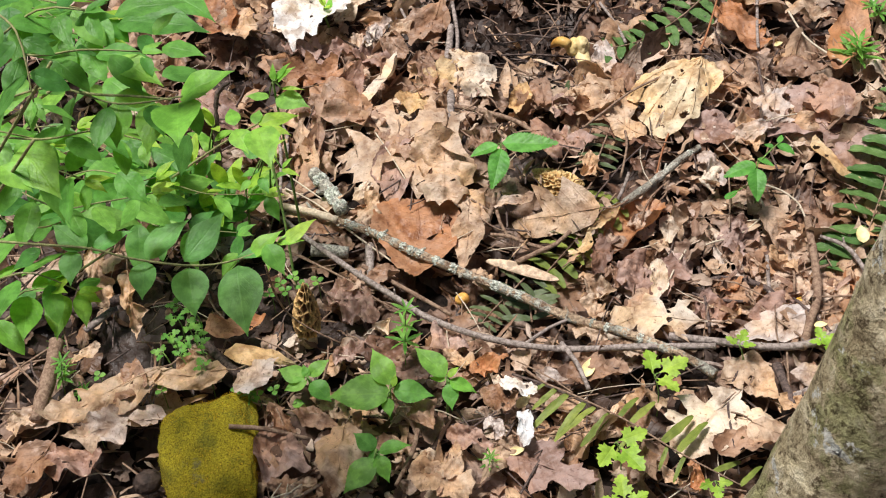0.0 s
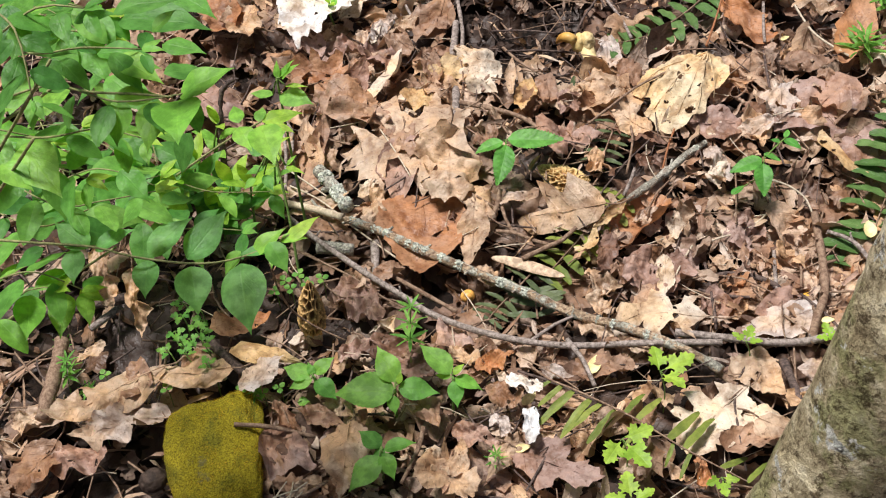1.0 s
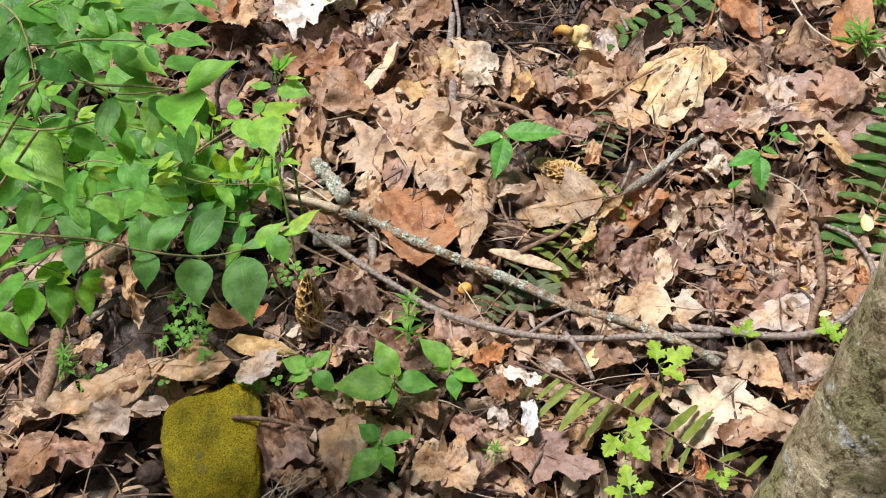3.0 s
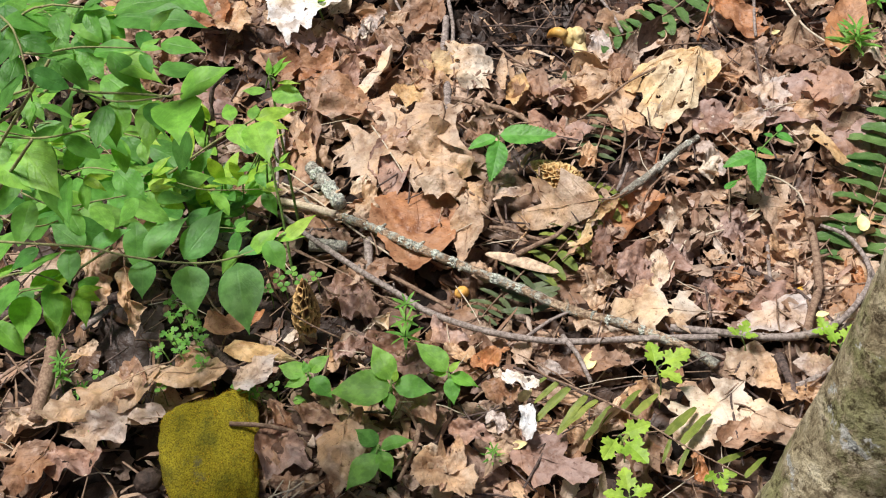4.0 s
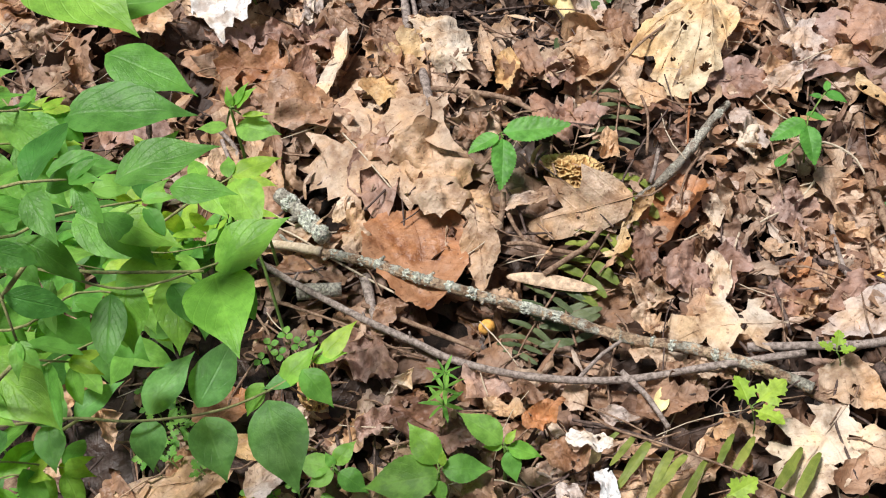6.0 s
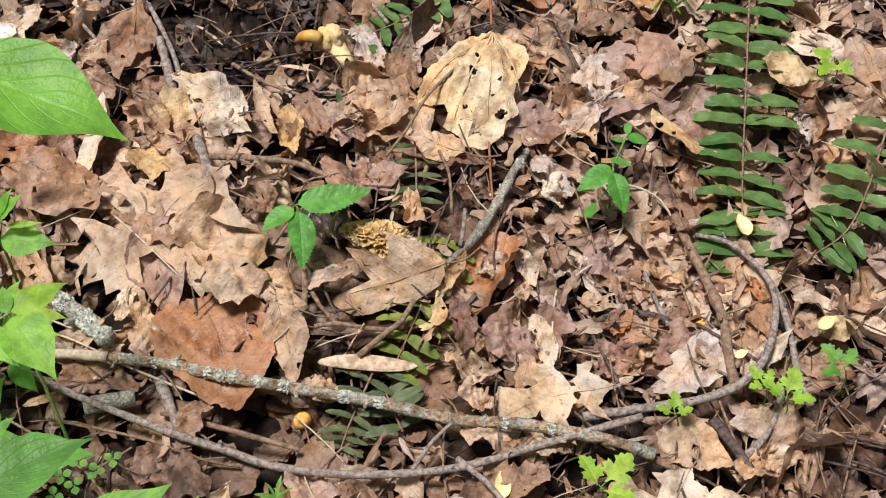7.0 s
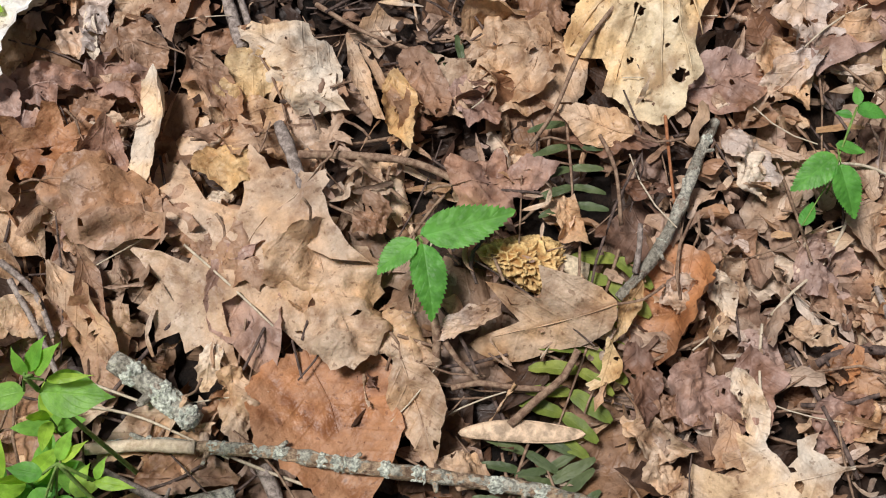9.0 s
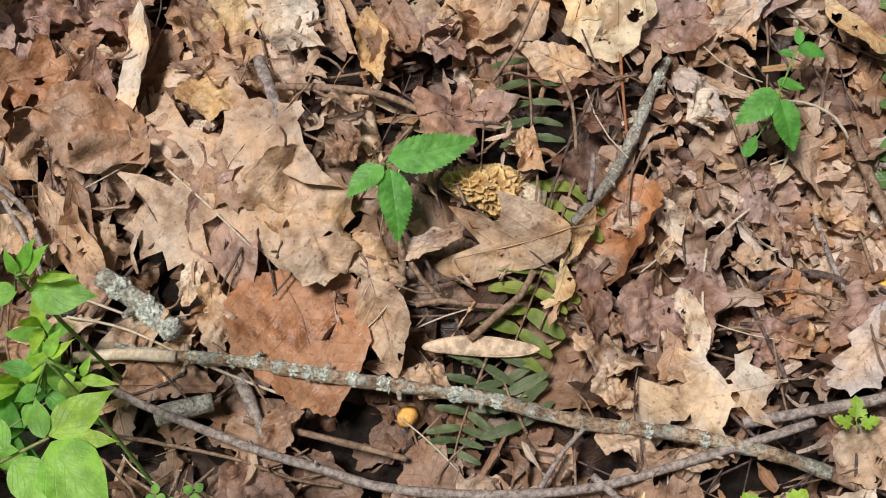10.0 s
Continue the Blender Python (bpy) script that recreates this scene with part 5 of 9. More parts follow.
fallen_leaf("ovate", "gold", (0.218, 0.336, 0.009), (0.192, 0.236, 0.025), 0.42, "golden tan flat-lying leaf on the leaf litter", 0.9, 0.3, 0, 0.003, 0.0, 125)
fallen_leaf("ovate", "brown", (0.248, 0.362, -0.003), (0.247, 0.25, 0.025), 0.4, "dry brown flat-lying leaf on the leaf litter", 0.6, 0.3, 0, 0.005, 0.0, 126)
fallen_leaf("maple", "mauve", (0.219, 0.179, 0.027), (0.317, 0.151, 0.032), 0.9, "mauve-brown wrinkled crumpled broad lobed leaf on the leaf litter", -0.6, -0.5, 0, 0.009, 0.03, 127)
fallen_leaf("ovate", "tan", (0.401, 0.148, 0.035), (0.345, 0.213, 0.034), 0.56, "dry tan flat-lying leaf on the leaf litter", -0.5, -0.5, 0, 0.003, 0.05, 128)
fallen_leaf("ovate", "tan", (0.416, 0.306, -0), (0.289, 0.243, 0.018), 0.85, "dry tan flat-lying leaf on the leaf litter", 0.2, 0.2, 0, 0.005, 0.03, 129)
fallen_leaf("scrap", "pale", (0.283, 0.285, 0.014), (0.319, 0.276, 0.014), 0.6, "pale bleached flat-lying torn leaf scrap on the leaf litter", 0.2, 0.2, 0, 0.002, 0.0, 130)
fallen_leaf("ovate", "mauve", (0.47, 0.172, 0.019), (0.584, 0.148, 0.015), 0.6, "mauve-brown wrinkled flat-lying leaf on the leaf litter", -0.3, -0.2, 0, 0.005, 0.03, 131)
fallen_leaf("ovate", "grey", (0.627, 0.144, 0.021), (0.518, 0.119, 0.018), 0.4, "greyish weathered flat-lying leaf on the leaf litter", 0.6, 0.2, 0, 0.006, 0.03, 132)
fallen_leaf("ovate", "grey", (0.492, 0.113, 0.015), (0.513, 0.042, -0.003), 0.5, "greyish weathered flat-lying leaf on the leaf litter", 0.5, 0.2, 0, 0.006, 0.0, 133)
fallen_leaf("ovate", "mauve", (0.406, -0.091, -0.011), (0.363, -0.177, -0.003), 0.55, "mauve-brown flat-lying leaf on the leaf litter", 0.6, 0.3, 10, 0.005, 0.0, 134)
fallen_leaf("ovate", "dark", (0.309, -0.037, -0.004), (0.27, -0.123, -0.011), 0.5, "dark brown decaying curled leaf on the leaf litter", 1.0, 0.3, 0, 0.005, 0.0, 135)
fallen_leaf("ovate", "mauve", (0.327, -0.076, -0.012), (0.366, -0.159, -0.011), 0.7, "mauve-brown wrinkled crumpled leaf on the leaf litter", -0.5, 0.3, 0, 0.01, 0.0, 136)
fallen_leaf("ovate", "tan", (0.254, -0.104, -0.015), (0.307, -0.163, -0.009), 0.6, "dry tan flat-lying leaf on the leaf litter", 0.7, 0.3, 0, 0.006, 0.0, 137)
fallen_leaf("scrap", "grey", (0.206, 0.055, 0.013), (0.133, 0.057, 0.003), 0.42, "greyish weathered flat-lying torn leaf scrap on the leaf litter", 0.4, 0.3, 0, 0.004, 0.0, 138)
fallen_leaf("ovate", "tan", (0.075, 0.11, 0.008), (0.126, 0.042, -0.004), 0.6, "dry tan flat-lying leaf on the leaf litter", -0.5, 0.3, 0, 0.005, 0.0, 139)
fallen_leaf("ovate", "tan", (-0.111, 0.114, -0.014), (-0.229, 0.096, -0.007), 0.42, "dry tan flat-lying leaf on the leaf litter", 0.3, 0.3, 0, 0.004, 0.03, 140)
fallen_leaf("ovate", "tan", (-0.243, 0.295, 0.001), (-0.217, 0.236, -0.003), 0.8, "dry tan flat-lying leaf on the leaf litter", 0.3, 0.2, 0, 0.004, 0.0, 141)
fallen_leaf("lance", "brown", (-0.152, 0.314, 0.008), (-0.164, 0.203, -0.002), 0.3, "dry brown flat-lying narrow leaf on the leaf litter", 0.9, 0.2, 0, 0.002, 0.0, 142)
fallen_leaf("lance", "tan", (-0.192, 0.339, 0.009), (-0.187, 0.258, 0.006), 0.14, "dry tan curled narrow leaf on the leaf litter", 1.2, 0.2, 0, 0.002, 0.0, 143)
fallen_leaf("ovate", "brown", (-0.194, 0.066, -0.012), (-0.098, 0.023, -0.018), 0.5, "dry brown flat-lying leaf on the leaf litter", 0.3, 0.3, 0, 0.006, 0.03, 144)
fallen_leaf("ovate", "pale", (-0.069, 0.155, -0.005), (-0.1, 0.114, -0.008), 0.6, "pale bleached flat-lying leaf on the leaf litter", 0.2, 0.2, 0, 0.003, 0.0, 145)
fallen_leaf("ovate", "mauve", (-0.169, 0.524, -0.007), (-0.061, 0.476, -0.008), 0.5, "mauve-brown wrinkled crumpled leaf on the leaf litter", 0.4, 0.3, 0, 0.01, 0.03, 146)
fallen_leaf("ovate", "grey", (-0.09, 0.563, -0.011), (-0.049, 0.509, -0.01), 0.6, "greyish weathered crumpled leaf on the leaf litter", 0.3, 0.3, 0, 0.008, 0.0, 147)
fallen_leaf("lance", "pale", (-0.042, 0.574, -0.005), (-0.064, 0.505, -0.004), 0.25, "pale bleached flat-lying narrow leaf on the leaf litter", 0.3, 0.3, 0, 0.003, 0.0, 148)
fallen_leaf("ovate", "brown", (-0.036, 0.543, -0.011), (0.005, 0.457, -0.006), 0.7, "dry brown crumpled leaf on the leaf litter", 0.4, 0.3, 0, 0.008, 0.0, 149)
fallen_leaf("ovate", "tan", (0.304, 0.122, 0.036), (0.306, 0.066, 0.022), 0.6, "dry tan flat-lying leaf on the leaf litter", 0.8, 0.2, 0, 0.005, 0.0, 150)
fallen_leaf("ovate", "brown", (-0.009, 0.369, 0.003), (0.074, 0.33, 0.01), 0.4, "dry brown flat-lying leaf on the leaf litter", 0.4, 0.3, 0, 0.006, 0.0, 151)
fallen_leaf("ovate", "brown", (0.152, 0.199, 0.023), (0.103, 0.192, 0.018), 0.7, "dry brown flat-lying leaf on the leaf litter", -0.9, 0.3, 0, 0.006, 0.0, 152)
fallen_leaf("ovate", "mauve", (-0.015, 0.219, 0.002), (0.048, 0.271, 0.012), 0.6, "mauve-brown wrinkled flat-lying leaf on the leaf litter", 0.3, 0.3, 0, 0.005, 0.0, 153)
fallen_leaf("ovate", "dark", (0.341, 0.177, 0.022), (0.435, 0.132, 0.015), 0.35, "dark brown decaying flat-lying leaf on the leaf litter", 0.4, 0.2, 0, 0.004, 0.03, 154)
fallen_leaf("ovate", "dark", (0.358, 0.114, 0.019), (0.424, 0.079, 0.007), 0.3, "dark brown decaying flat-lying leaf on the leaf litter", 0.8, 0.2, 0, 0.004, 0.0, 155)
fallen_leaf("ovate", "brown", (0.472, 0.008, -0.011), (0.398, 0.008, -0.002), 0.5, "dry brown flat-lying leaf on the leaf litter", 0.7, 0.3, 0, 0.006, 0.0, 156)
fallen_leaf("ovate", "grey", (0.372, 0.007, -0), (0.376, -0.044, -0.01), 0.9, "greyish weathered flat-lying leaf on the leaf litter", 0.4, 0.3, 0, 0.006, 0.0, 157)
fallen_leaf("ovate", "mauve", (0.516, -0.01, -0.022), (0.548, -0.071, -0.033), 0.7, "mauve-brown wrinkled crumpled leaf on the leaf litter", 0.3, 0.3, 0, 0.009, 0.0, 158)
fallen_leaf("ovate", "brown", (0.501, -0.056, -0.025), (0.507, -0.112, -0.026), 0.6, "dry brown flat-lying leaf on the leaf litter", 0.5, 0.3, 0, 0.006, 0.0, 159)
fallen_leaf("oak", "pale", (0.427, -0.237, 0.016), (0.266, -0.195, 0.016), 0.85, "light tan oak leaf with dark specks, lying flat", -0.12, 0.12, 0, 0.002, 0.03, 160)
fallen_leaf("oak", "grey", (0.645, 0.241, 0.025), (0.617, 0.13, 0.021), 0.7, "greyish weathered crumpled lobed oak leaf on the leaf litter", 0.6, -0.3, 0, 0.007, 0.03, 161)
fallen_leaf("ovate", "mauve", (0.768, 0.223, 0.014), (0.601, 0.127, 0.009), 0.6, "brown leaf with bold pale veins", -0.4, 0.3, 0, 0.007, 0.03, 162)
fallen_leaf("ovate", "mauve", (0.747, 0.186, 0.023), (0.717, 0.03, -0.003), 0.6, "mauve-brown wrinkled flat-lying leaf on the leaf litter", -0.4, -0.3, 0, 0.004, 0.03, 163)
fallen_leaf("lance", "gold", (0.672, 0.111, 0.025), (0.725, 0.022, -0), 0.34, "golden tan curled narrow leaf on the leaf litter", 1.1, -0.4, 0, 0.002, 0.0, 164)
fallen_leaf("ovate", "gold", (0.864, 0.119, 0.036), (0.932, 0.059, 0.032), 0.62, "orange-tan curled leaf resting on a fern frond", -0.9, -0.4, 0, 0.004, 0.0, 165)
fallen_leaf("ovate", "grey", (0.599, -0.223, -0.011), (0.468, -0.264, 0.005), 0.5, "pale serrated leaf with feathery dark veins", -0.2, 0.2, 0, 0.004, 0.03, 166)
fallen_leaf("ovate", "mauve", (0.581, -0.183, -0.022), (0.487, -0.23, -0.007), 0.45, "mauve-brown wrinkled flat-lying leaf on the leaf litter", 0.5, 0.2, 0, 0.005, 0.0, 167)
fallen_leaf("ovate", "brown", (0.468, -0.129, -0.021), (0.505, -0.194, -0.015), 0.65, "dry brown flat-lying leaf on the leaf litter", 0.3, 0.3, 0, 0.004, 0.0, 168)
fallen_leaf("ovate", "pale", (0.379, -0.105, 0.01), (0.365, -0.185, 0.01), 0.45, "pale bleached curled leaf on the leaf litter", 0.7, 0.3, 0, 0.004, 0.0, 169)
fallen_leaf("ovate", "tan", (0.578, 0.186, 0.017), (0.581, 0.093, 0.005), 0.6, "dry tan crumpled leaf on the leaf litter", 0.4, 0.3, 0, 0.007, 0.0, 170)
fallen_leaf("ovate", "mauve", (0.484, -0.181, -0.021), (0.407, -0.21, -0.011), 0.7, "mauve-brown wrinkled crumpled leaf on the leaf litter", 0.3, 0.3, 0, 0.008, 0.0, 171)
fallen_leaf("ovate", "pale", (0.664, -0.26, -0.011), (0.572, -0.293, -0.002), 0.35, "pale bleached flat-lying leaf on the leaf litter", 0.6, 0.3, 0, 0.004, 0.0, 172)
fallen_leaf("ovate", "grey", (0.891, 0.049, 0.006), (0.858, -0.018, -0.003), 0.4, "greyish weathered flat-lying leaf on the leaf litter", 0.4, 0.3, 0, 0.006, 0.0, 173)
fallen_leaf("ovate", "brown", (0.72, 0.263, 0.018), (0.729, 0.197, 0.021), 0.5, "dry brown flat-lying leaf on the leaf litter", 0.7, 0.3, 0, 0.005, 0.0, 174)
fallen_leaf("ovate", "tan", (0.766, 0.174, 0.017), (0.827, 0.139, 0.014), 0.4, "dry tan flat-lying leaf on the leaf litter", 0.7, 0.3, 0, 0.006, 0.0, 175)
fallen_leaf("ovate", "white", (-0.153, 0.69, 0.025), (-0.198, 0.483, 0.025), 0.75, "big whitish bleached leaf, creased and torn", 0.5, 0.3, 0, 0.008, 0.03, 176)
fallen_leaf("ovate", "pale", (-0.123, 0.611, -0.008), (-0.041, 0.681, -0.005), 0.6, "pale bleached flat-lying leaf on the leaf litter", 0.4, 0.3, 0, 0.005, 0.03, 177)
fallen_leaf("ovate", "russet", (-0.384, 0.692, 0.03), (-0.334, 0.56, 0.03), 0.8, "russet brown curled leaf on the leaf litter", 1.2, 0.3, 0, 0.005, 0.03, 178)
fallen_leaf("ovate", "tan", (-0.325, 0.627, 0.03), (-0.283, 0.517, 0.03), 0.7, "dry tan flat-lying leaf on the leaf litter", 0.8, 0.3, 0, 0.005, 0.03, 179)
fallen_leaf("ovate", "mauve", (-0.218, 0.463, 0.001), (-0.117, 0.463, -0.003), 0.4, "mauve-brown wrinkled crumpled leaf on the leaf litter", -0.8, -0.3, 0, 0.007, 0.03, 180)
fallen_leaf("ovate", "brown", (-0.117, 0.457, -0.003), (-0.03, 0.469, -0.004), 0.45, "dry brown crumpled leaf on the leaf litter", -0.8, -0.3, 0, 0.007, 0.0, 181)
fallen_leaf("ovate", "brown", (-0.159, 0.389, 0.019), (-0.037, 0.266, 0.025), 0.5, "crumpled brown leaf with deep wrinkles", -0.8, -0.4, 0, 0.012, 0.03, 182)
fallen_leaf("lance", "tan", (-0.186, 0.308, 0.005), (-0.163, 0.164, -0.002), 0.3, "dry tan curled narrow leaf on the leaf litter", 1.0, 0.3, 0, 0.002, 0.0, 183)
fallen_leaf("ovate", "brown", (-0.057, 0.319, 0.006), (0.018, 0.189, 0.008), 0.5, "dry brown flat-lying leaf on the leaf litter", -0.7, 0.3, 0, 0.006, 0.03, 184)
fallen_leaf("ovate", "mauve", (-0.157, 0.479, 0.015), (-0.222, 0.54, 0.015), 0.8, "mauve-brown wrinkled crumpled leaf on the leaf litter", 0.4, 0.3, 0, 0.009, 0.0, 185)
fallen_leaf("ovate", "brown", (0.09, 0.609, -0.012), (0.016, 0.482, -0.008), 0.6, "dry brown crumpled leaf on the leaf litter", 0.5, 0.3, 0, 0.008, 0.03, 186)
fallen_leaf("ovate", "grey", (-0.015, 0.585, -0.011), (-0.061, 0.54, -0.011), 0.7, "greyish weathered flat-lying leaf on the leaf litter", 0.5, 0.3, 0, 0.006, 0.0, 187)
fallen_leaf("ovate", "mauve", (-0.4, 0.427, 0.015), (-0.301, 0.304, 0.015), 0.6, "mauve-brown wrinkled flat-lying leaf on the leaf litter", 0.4, 0.3, 0, 0.006, 0.03, 188)
fallen_leaf("ovate", "tan", (-0.281, 0.166, -0.003), (-0.184, 0.139, -0.011), 0.3, "dry tan flat-lying leaf on the leaf litter", 0.4, 0.3, 0, 0.004, 0.03, 189)
fallen_leaf("ovate", "russet", (0.593, 0.469, 0.011), (0.652, 0.352, 0.012), 0.6, "curled orange-brown leaf in the shade", 1.0, 0.3, 0, 0.004, 0.03, 190)
fallen_leaf("ovate", "brown", (0.657, 0.299, 0.016), (0.753, 0.284, 0.019), 0.5, "dry brown curled leaf on the leaf litter", -1.1, 0.2, 0, 0.006, 0.0, 191)
fallen_leaf("ovate", "pale", (0.787, 0.314, 0.011), (0.843, 0.248, 0.014), 0.6, "pale bleached flat-lying leaf on the leaf litter", 0.4, 0.3, 0, 0.006, 0.0, 192)
fallen_leaf("lance", "russet", (0.762, 0.245, 0.025), (0.863, 0.471, 0.025), 0.3, "russet brown flat-lying narrow leaf on the leaf litter", 0.8, 0.2, 0, 0.005, 0.0, 193)
fallen_leaf("ovate", "tan", (0.723, 0.454, 0.02), (0.785, 0.393, 0.02), 0.5, "dry tan flat-lying leaf on the leaf litter", 0.7, 0.3, 0, 0.006, 0.0, 194)
fallen_leaf("ovate", "tan", (0.263, 0.261, 0.015), (0.256, 0.349, -0.007), 0.8, "dry tan flat-lying leaf on the leaf litter", 0.4, 0.3, 0, 0.005, 0.0, 195)
fallen_leaf("ovate", "tan", (0.341, 0.354, -0.014), (0.338, 0.233, 0.017), 0.9, "dry tan crumpled leaf on the leaf litter", 0.4, 0.3, 0, 0.007, 0.03, 196)
fallen_leaf("oak", "pale", (0.446, -0.366, 0.02), (0.336, -0.455, 0.02), 0.9, "broad pale tan oak leaf on dark soil", -0.2, 0.2, 0, 0.003, 0.03, 197)
fallen_leaf("ovate", "tan", (0.438, -0.308, 0.01), (0.498, -0.382, 0.013), 0.85, "dry tan flat-lying leaf on the leaf litter", 0.3, 0.2, 0, 0.005, 0.0, 198)
fallen_leaf("ovate", "brown", (0.385, -0.467, 0.03), (0.479, -0.457, 0.03), 0.6, "dry brown flat-lying leaf on the leaf litter", 0.8, 0.2, -15, 0.003, 0.0, 199)
fallen_leaf("ovate", "pale", (0.432, -0.406, 0.024), (0.53, -0.489, 0.023), 0.4, "pale bleached curled leaf on the leaf litter", -1.2, -0.2, 0, 0.003, 0.03, 200)
fallen_leaf("maple", "mauve", (0.112, -0.422, 0.015), (0.224, -0.499, 0.015), 0.75, "pinkish brown speckled broad leaf, half decayed", -0.2, 0.2, 0, 0.004, 0.03, 201)
fallen_leaf("ovate", "tan", (-0.023, -0.433, 0.025), (0.056, -0.484, 0.025), 0.6, "dry tan flat-lying leaf on the leaf litter", -0.8, 0.3, 0, 0.005, 0.0, 202)
fallen_leaf("ovate", "tan", (0.026, -0.462, 0.025), (0.041, -0.4, 0.025), 0.5, "dry tan flat-lying leaf on the leaf litter", 0.6, 0.3, 0, 0.004, 0.0, 203)
fallen_leaf("ovate", "tan", (-0.118, -0.355, 0.04), (-0.138, -0.471, 0.03), 0.6, "tan leaf hanging over a low shoot", -0.5, -0.3, 0, 0.005, 0.03, 204)
fallen_leaf("ovate", "tan", (-0.393, -0.228, 0.04), (-0.567, -0.305, 0.04), 0.3, "long pale tan leaf with wavy edges", -0.9, 0.3, 0, 0.006, 0.03, 205)
fallen_leaf("ovate", "brown", (-0.421, -0.215, 0.05), (-0.468, -0.283, 0.04), 0.6, "dry brown flat-lying leaf on the leaf litter", -0.5, 0.3, 0, 0.004, 0.0, 206)
fallen_leaf("ovate", "tan", (-0.295, -0.238, 0.035), (-0.432, -0.234, 0.035), 0.4, "dry tan flat-lying leaf on the leaf litter", -0.7, -0.4, 0, 0.005, 0.03, 207)
fallen_leaf("ovate", "tan", (-0.493, -0.161, 0.03), (-0.538, -0.187, 0.03), 0.5, "dry tan flat-lying leaf on the leaf litter", 0.5, 0.3, 0, 0.003, 0.0, 208)
fallen_leaf("ovate", "grey", (-0.387, -0.299, 0.025), (-0.531, -0.329, 0.025), 0.5, "greyish weathered crumpled leaf on the leaf litter", 0.4, 0.3, 0, 0.01, 0.03, 209)
fallen_leaf("ovate", "brown", (-0.55, -0.323, 0.02), (-0.612, -0.404, 0.02), 0.75, "dry brown flat-lying leaf on the leaf litter", 0.3, 0.3, 0, 0.004, 0.03, 210)
fallen_leaf("ovate", "mauve", (-0.558, -0.356, 0.02), (-0.461, -0.373, 0.02), 0.55, "mauve-brown wrinkled crumpled leaf on the leaf litter", 0.3, 0.3, 0, 0.007, 0.0, 211)
fallen_leaf("ovate", "tan", (-0.627, -0.284, 0.02), (-0.572, -0.281, 0.02), 0.7, "dry tan flat-lying leaf on the leaf litter", 0.3, 0.3, 0, 0.005, 0.0, 212)
fallen_leaf("ovate", "grey", (-0.281, -0.286, 0.04), (-0.216, -0.232, 0.04), 0.55, "greyish weathered flat-lying leaf on the leaf litter", -0.3, 0.2, 0, 0.004, 0.0, 213)
fallen_leaf("lance", "gold", (-0.298, -0.21, 0.045), (-0.187, -0.237, 0.045), 0.28, "golden tan flat-lying narrow leaf on the leaf litter", -0.8, -0.2, 0, 0.003, 0.0, 214)
fallen_leaf("ovate", "russet", (-0.332, -0.163, 0.02), (-0.24, -0.133, 0.02), 0.6, "russet brown flat-lying leaf on the leaf litter", -0.3, 0.2, 0, 0.005, 0.0, 215)
fallen_leaf("ovate", "brown", (-0.377, -0.221, 0.02), (-0.313, -0.193, 0.02), 0.6, "dry brown flat-lying leaf on the leaf litter", 0.4, 0.2, 0, 0.006, 0.0, 216)
fallen_leaf("ovate", "tan", (-0.471, -0.086, 0.17), (-0.465, -0.153, 0.11), 0.5, "withered brown leaf hanging in the shrub", 1.0, 0.3, 0, 0.006, 0.0, 217)
fallen_leaf("ovate", "tan", (-0.422, -0.121, 0.15), (-0.422, -0.188, 0.07), 0.35, "withered brown leaf hanging in the shrub", 1.0, 0.3, 0, 0.006, 0.03, 218)
fallen_leaf("ovate", "mauve", (-0.249, -0.355, 0.015), (-0.176, -0.421, 0.015), 0.8, "mauve-brown wrinkled crumpled leaf on the leaf litter", 0.3, 0.2, 0, 0.009, 0.0, 219)
fallen_leaf("ovate", "mauve", (-0.137, -0.072, -0.005), (-0.075, -0.15, -0.008), 0.7, "mauve-brown wrinkled crumpled leaf on the leaf litter", 0.3, 0.2, 0, 0.01, 0.0, 220)
fallen_leaf("ovate", "mauve", (-0.137, -0.237, 0.01), (-0.085, -0.202, 0.01), 0.7, "mauve-brown wrinkled crumpled leaf on the leaf litter", 0.3, 0.2, 0, 0.008, 0.0, 221)
fallen_leaf("ovate", "russet", (0.065, -0.28, 0.015), (0.126, -0.257, 0.015), 0.6, "russet brown flat-lying leaf on the leaf litter", 0.5, 0.2, 0, 0.006, 0.0, 222)
fallen_leaf("ovate", "brown", (0.209, -0.292, -0.005), (0.3, -0.296, 0.003), 0.6, "dry brown flat-lying leaf on the leaf litter", 0.5, 0.2, 0, 0.005, 0.0, 223)
fallen_leaf("ovate", "grey", (0.163, -0.276, -0.011), (0.208, -0.305, -0.004), 0.6, "greyish weathered flat-lying leaf on the leaf litter", 0.4, 0.2, 0, 0.005, 0.0, 224)
fallen_leaf("scrap", "white", (0.136, -0.368, 0.04), (0.136, -0.432, 0.04), 0.42, "white papery scrap of old leaf", 0.3, 0.2, 0, 0.004, 0.0, 225)
fallen_leaf("scrap", "white", (0.109, -0.318, 0.04), (0.159, -0.345, 0.04), 0.5, "white papery scrap of old leaf", 0.3, 0.2, 0, 0.004, 0.0, 226)
fallen_leaf("ovate", "tan", (0.283, -0.251, -0.004), (0.335, -0.285, 0.004), 0.5, "dry tan flat-lying leaf on the leaf litter", 0.4, 0.2, 0, 0.005, 0.0, 227)
fallen_leaf("ovate", "brown", (-0.196, -0.314, 0.015), (-0.13, -0.352, 0.015), 0.5, "dry brown flat-lying leaf on the leaf litter", 0.4, 0.2, 0, 0.006, 0.0, 228)
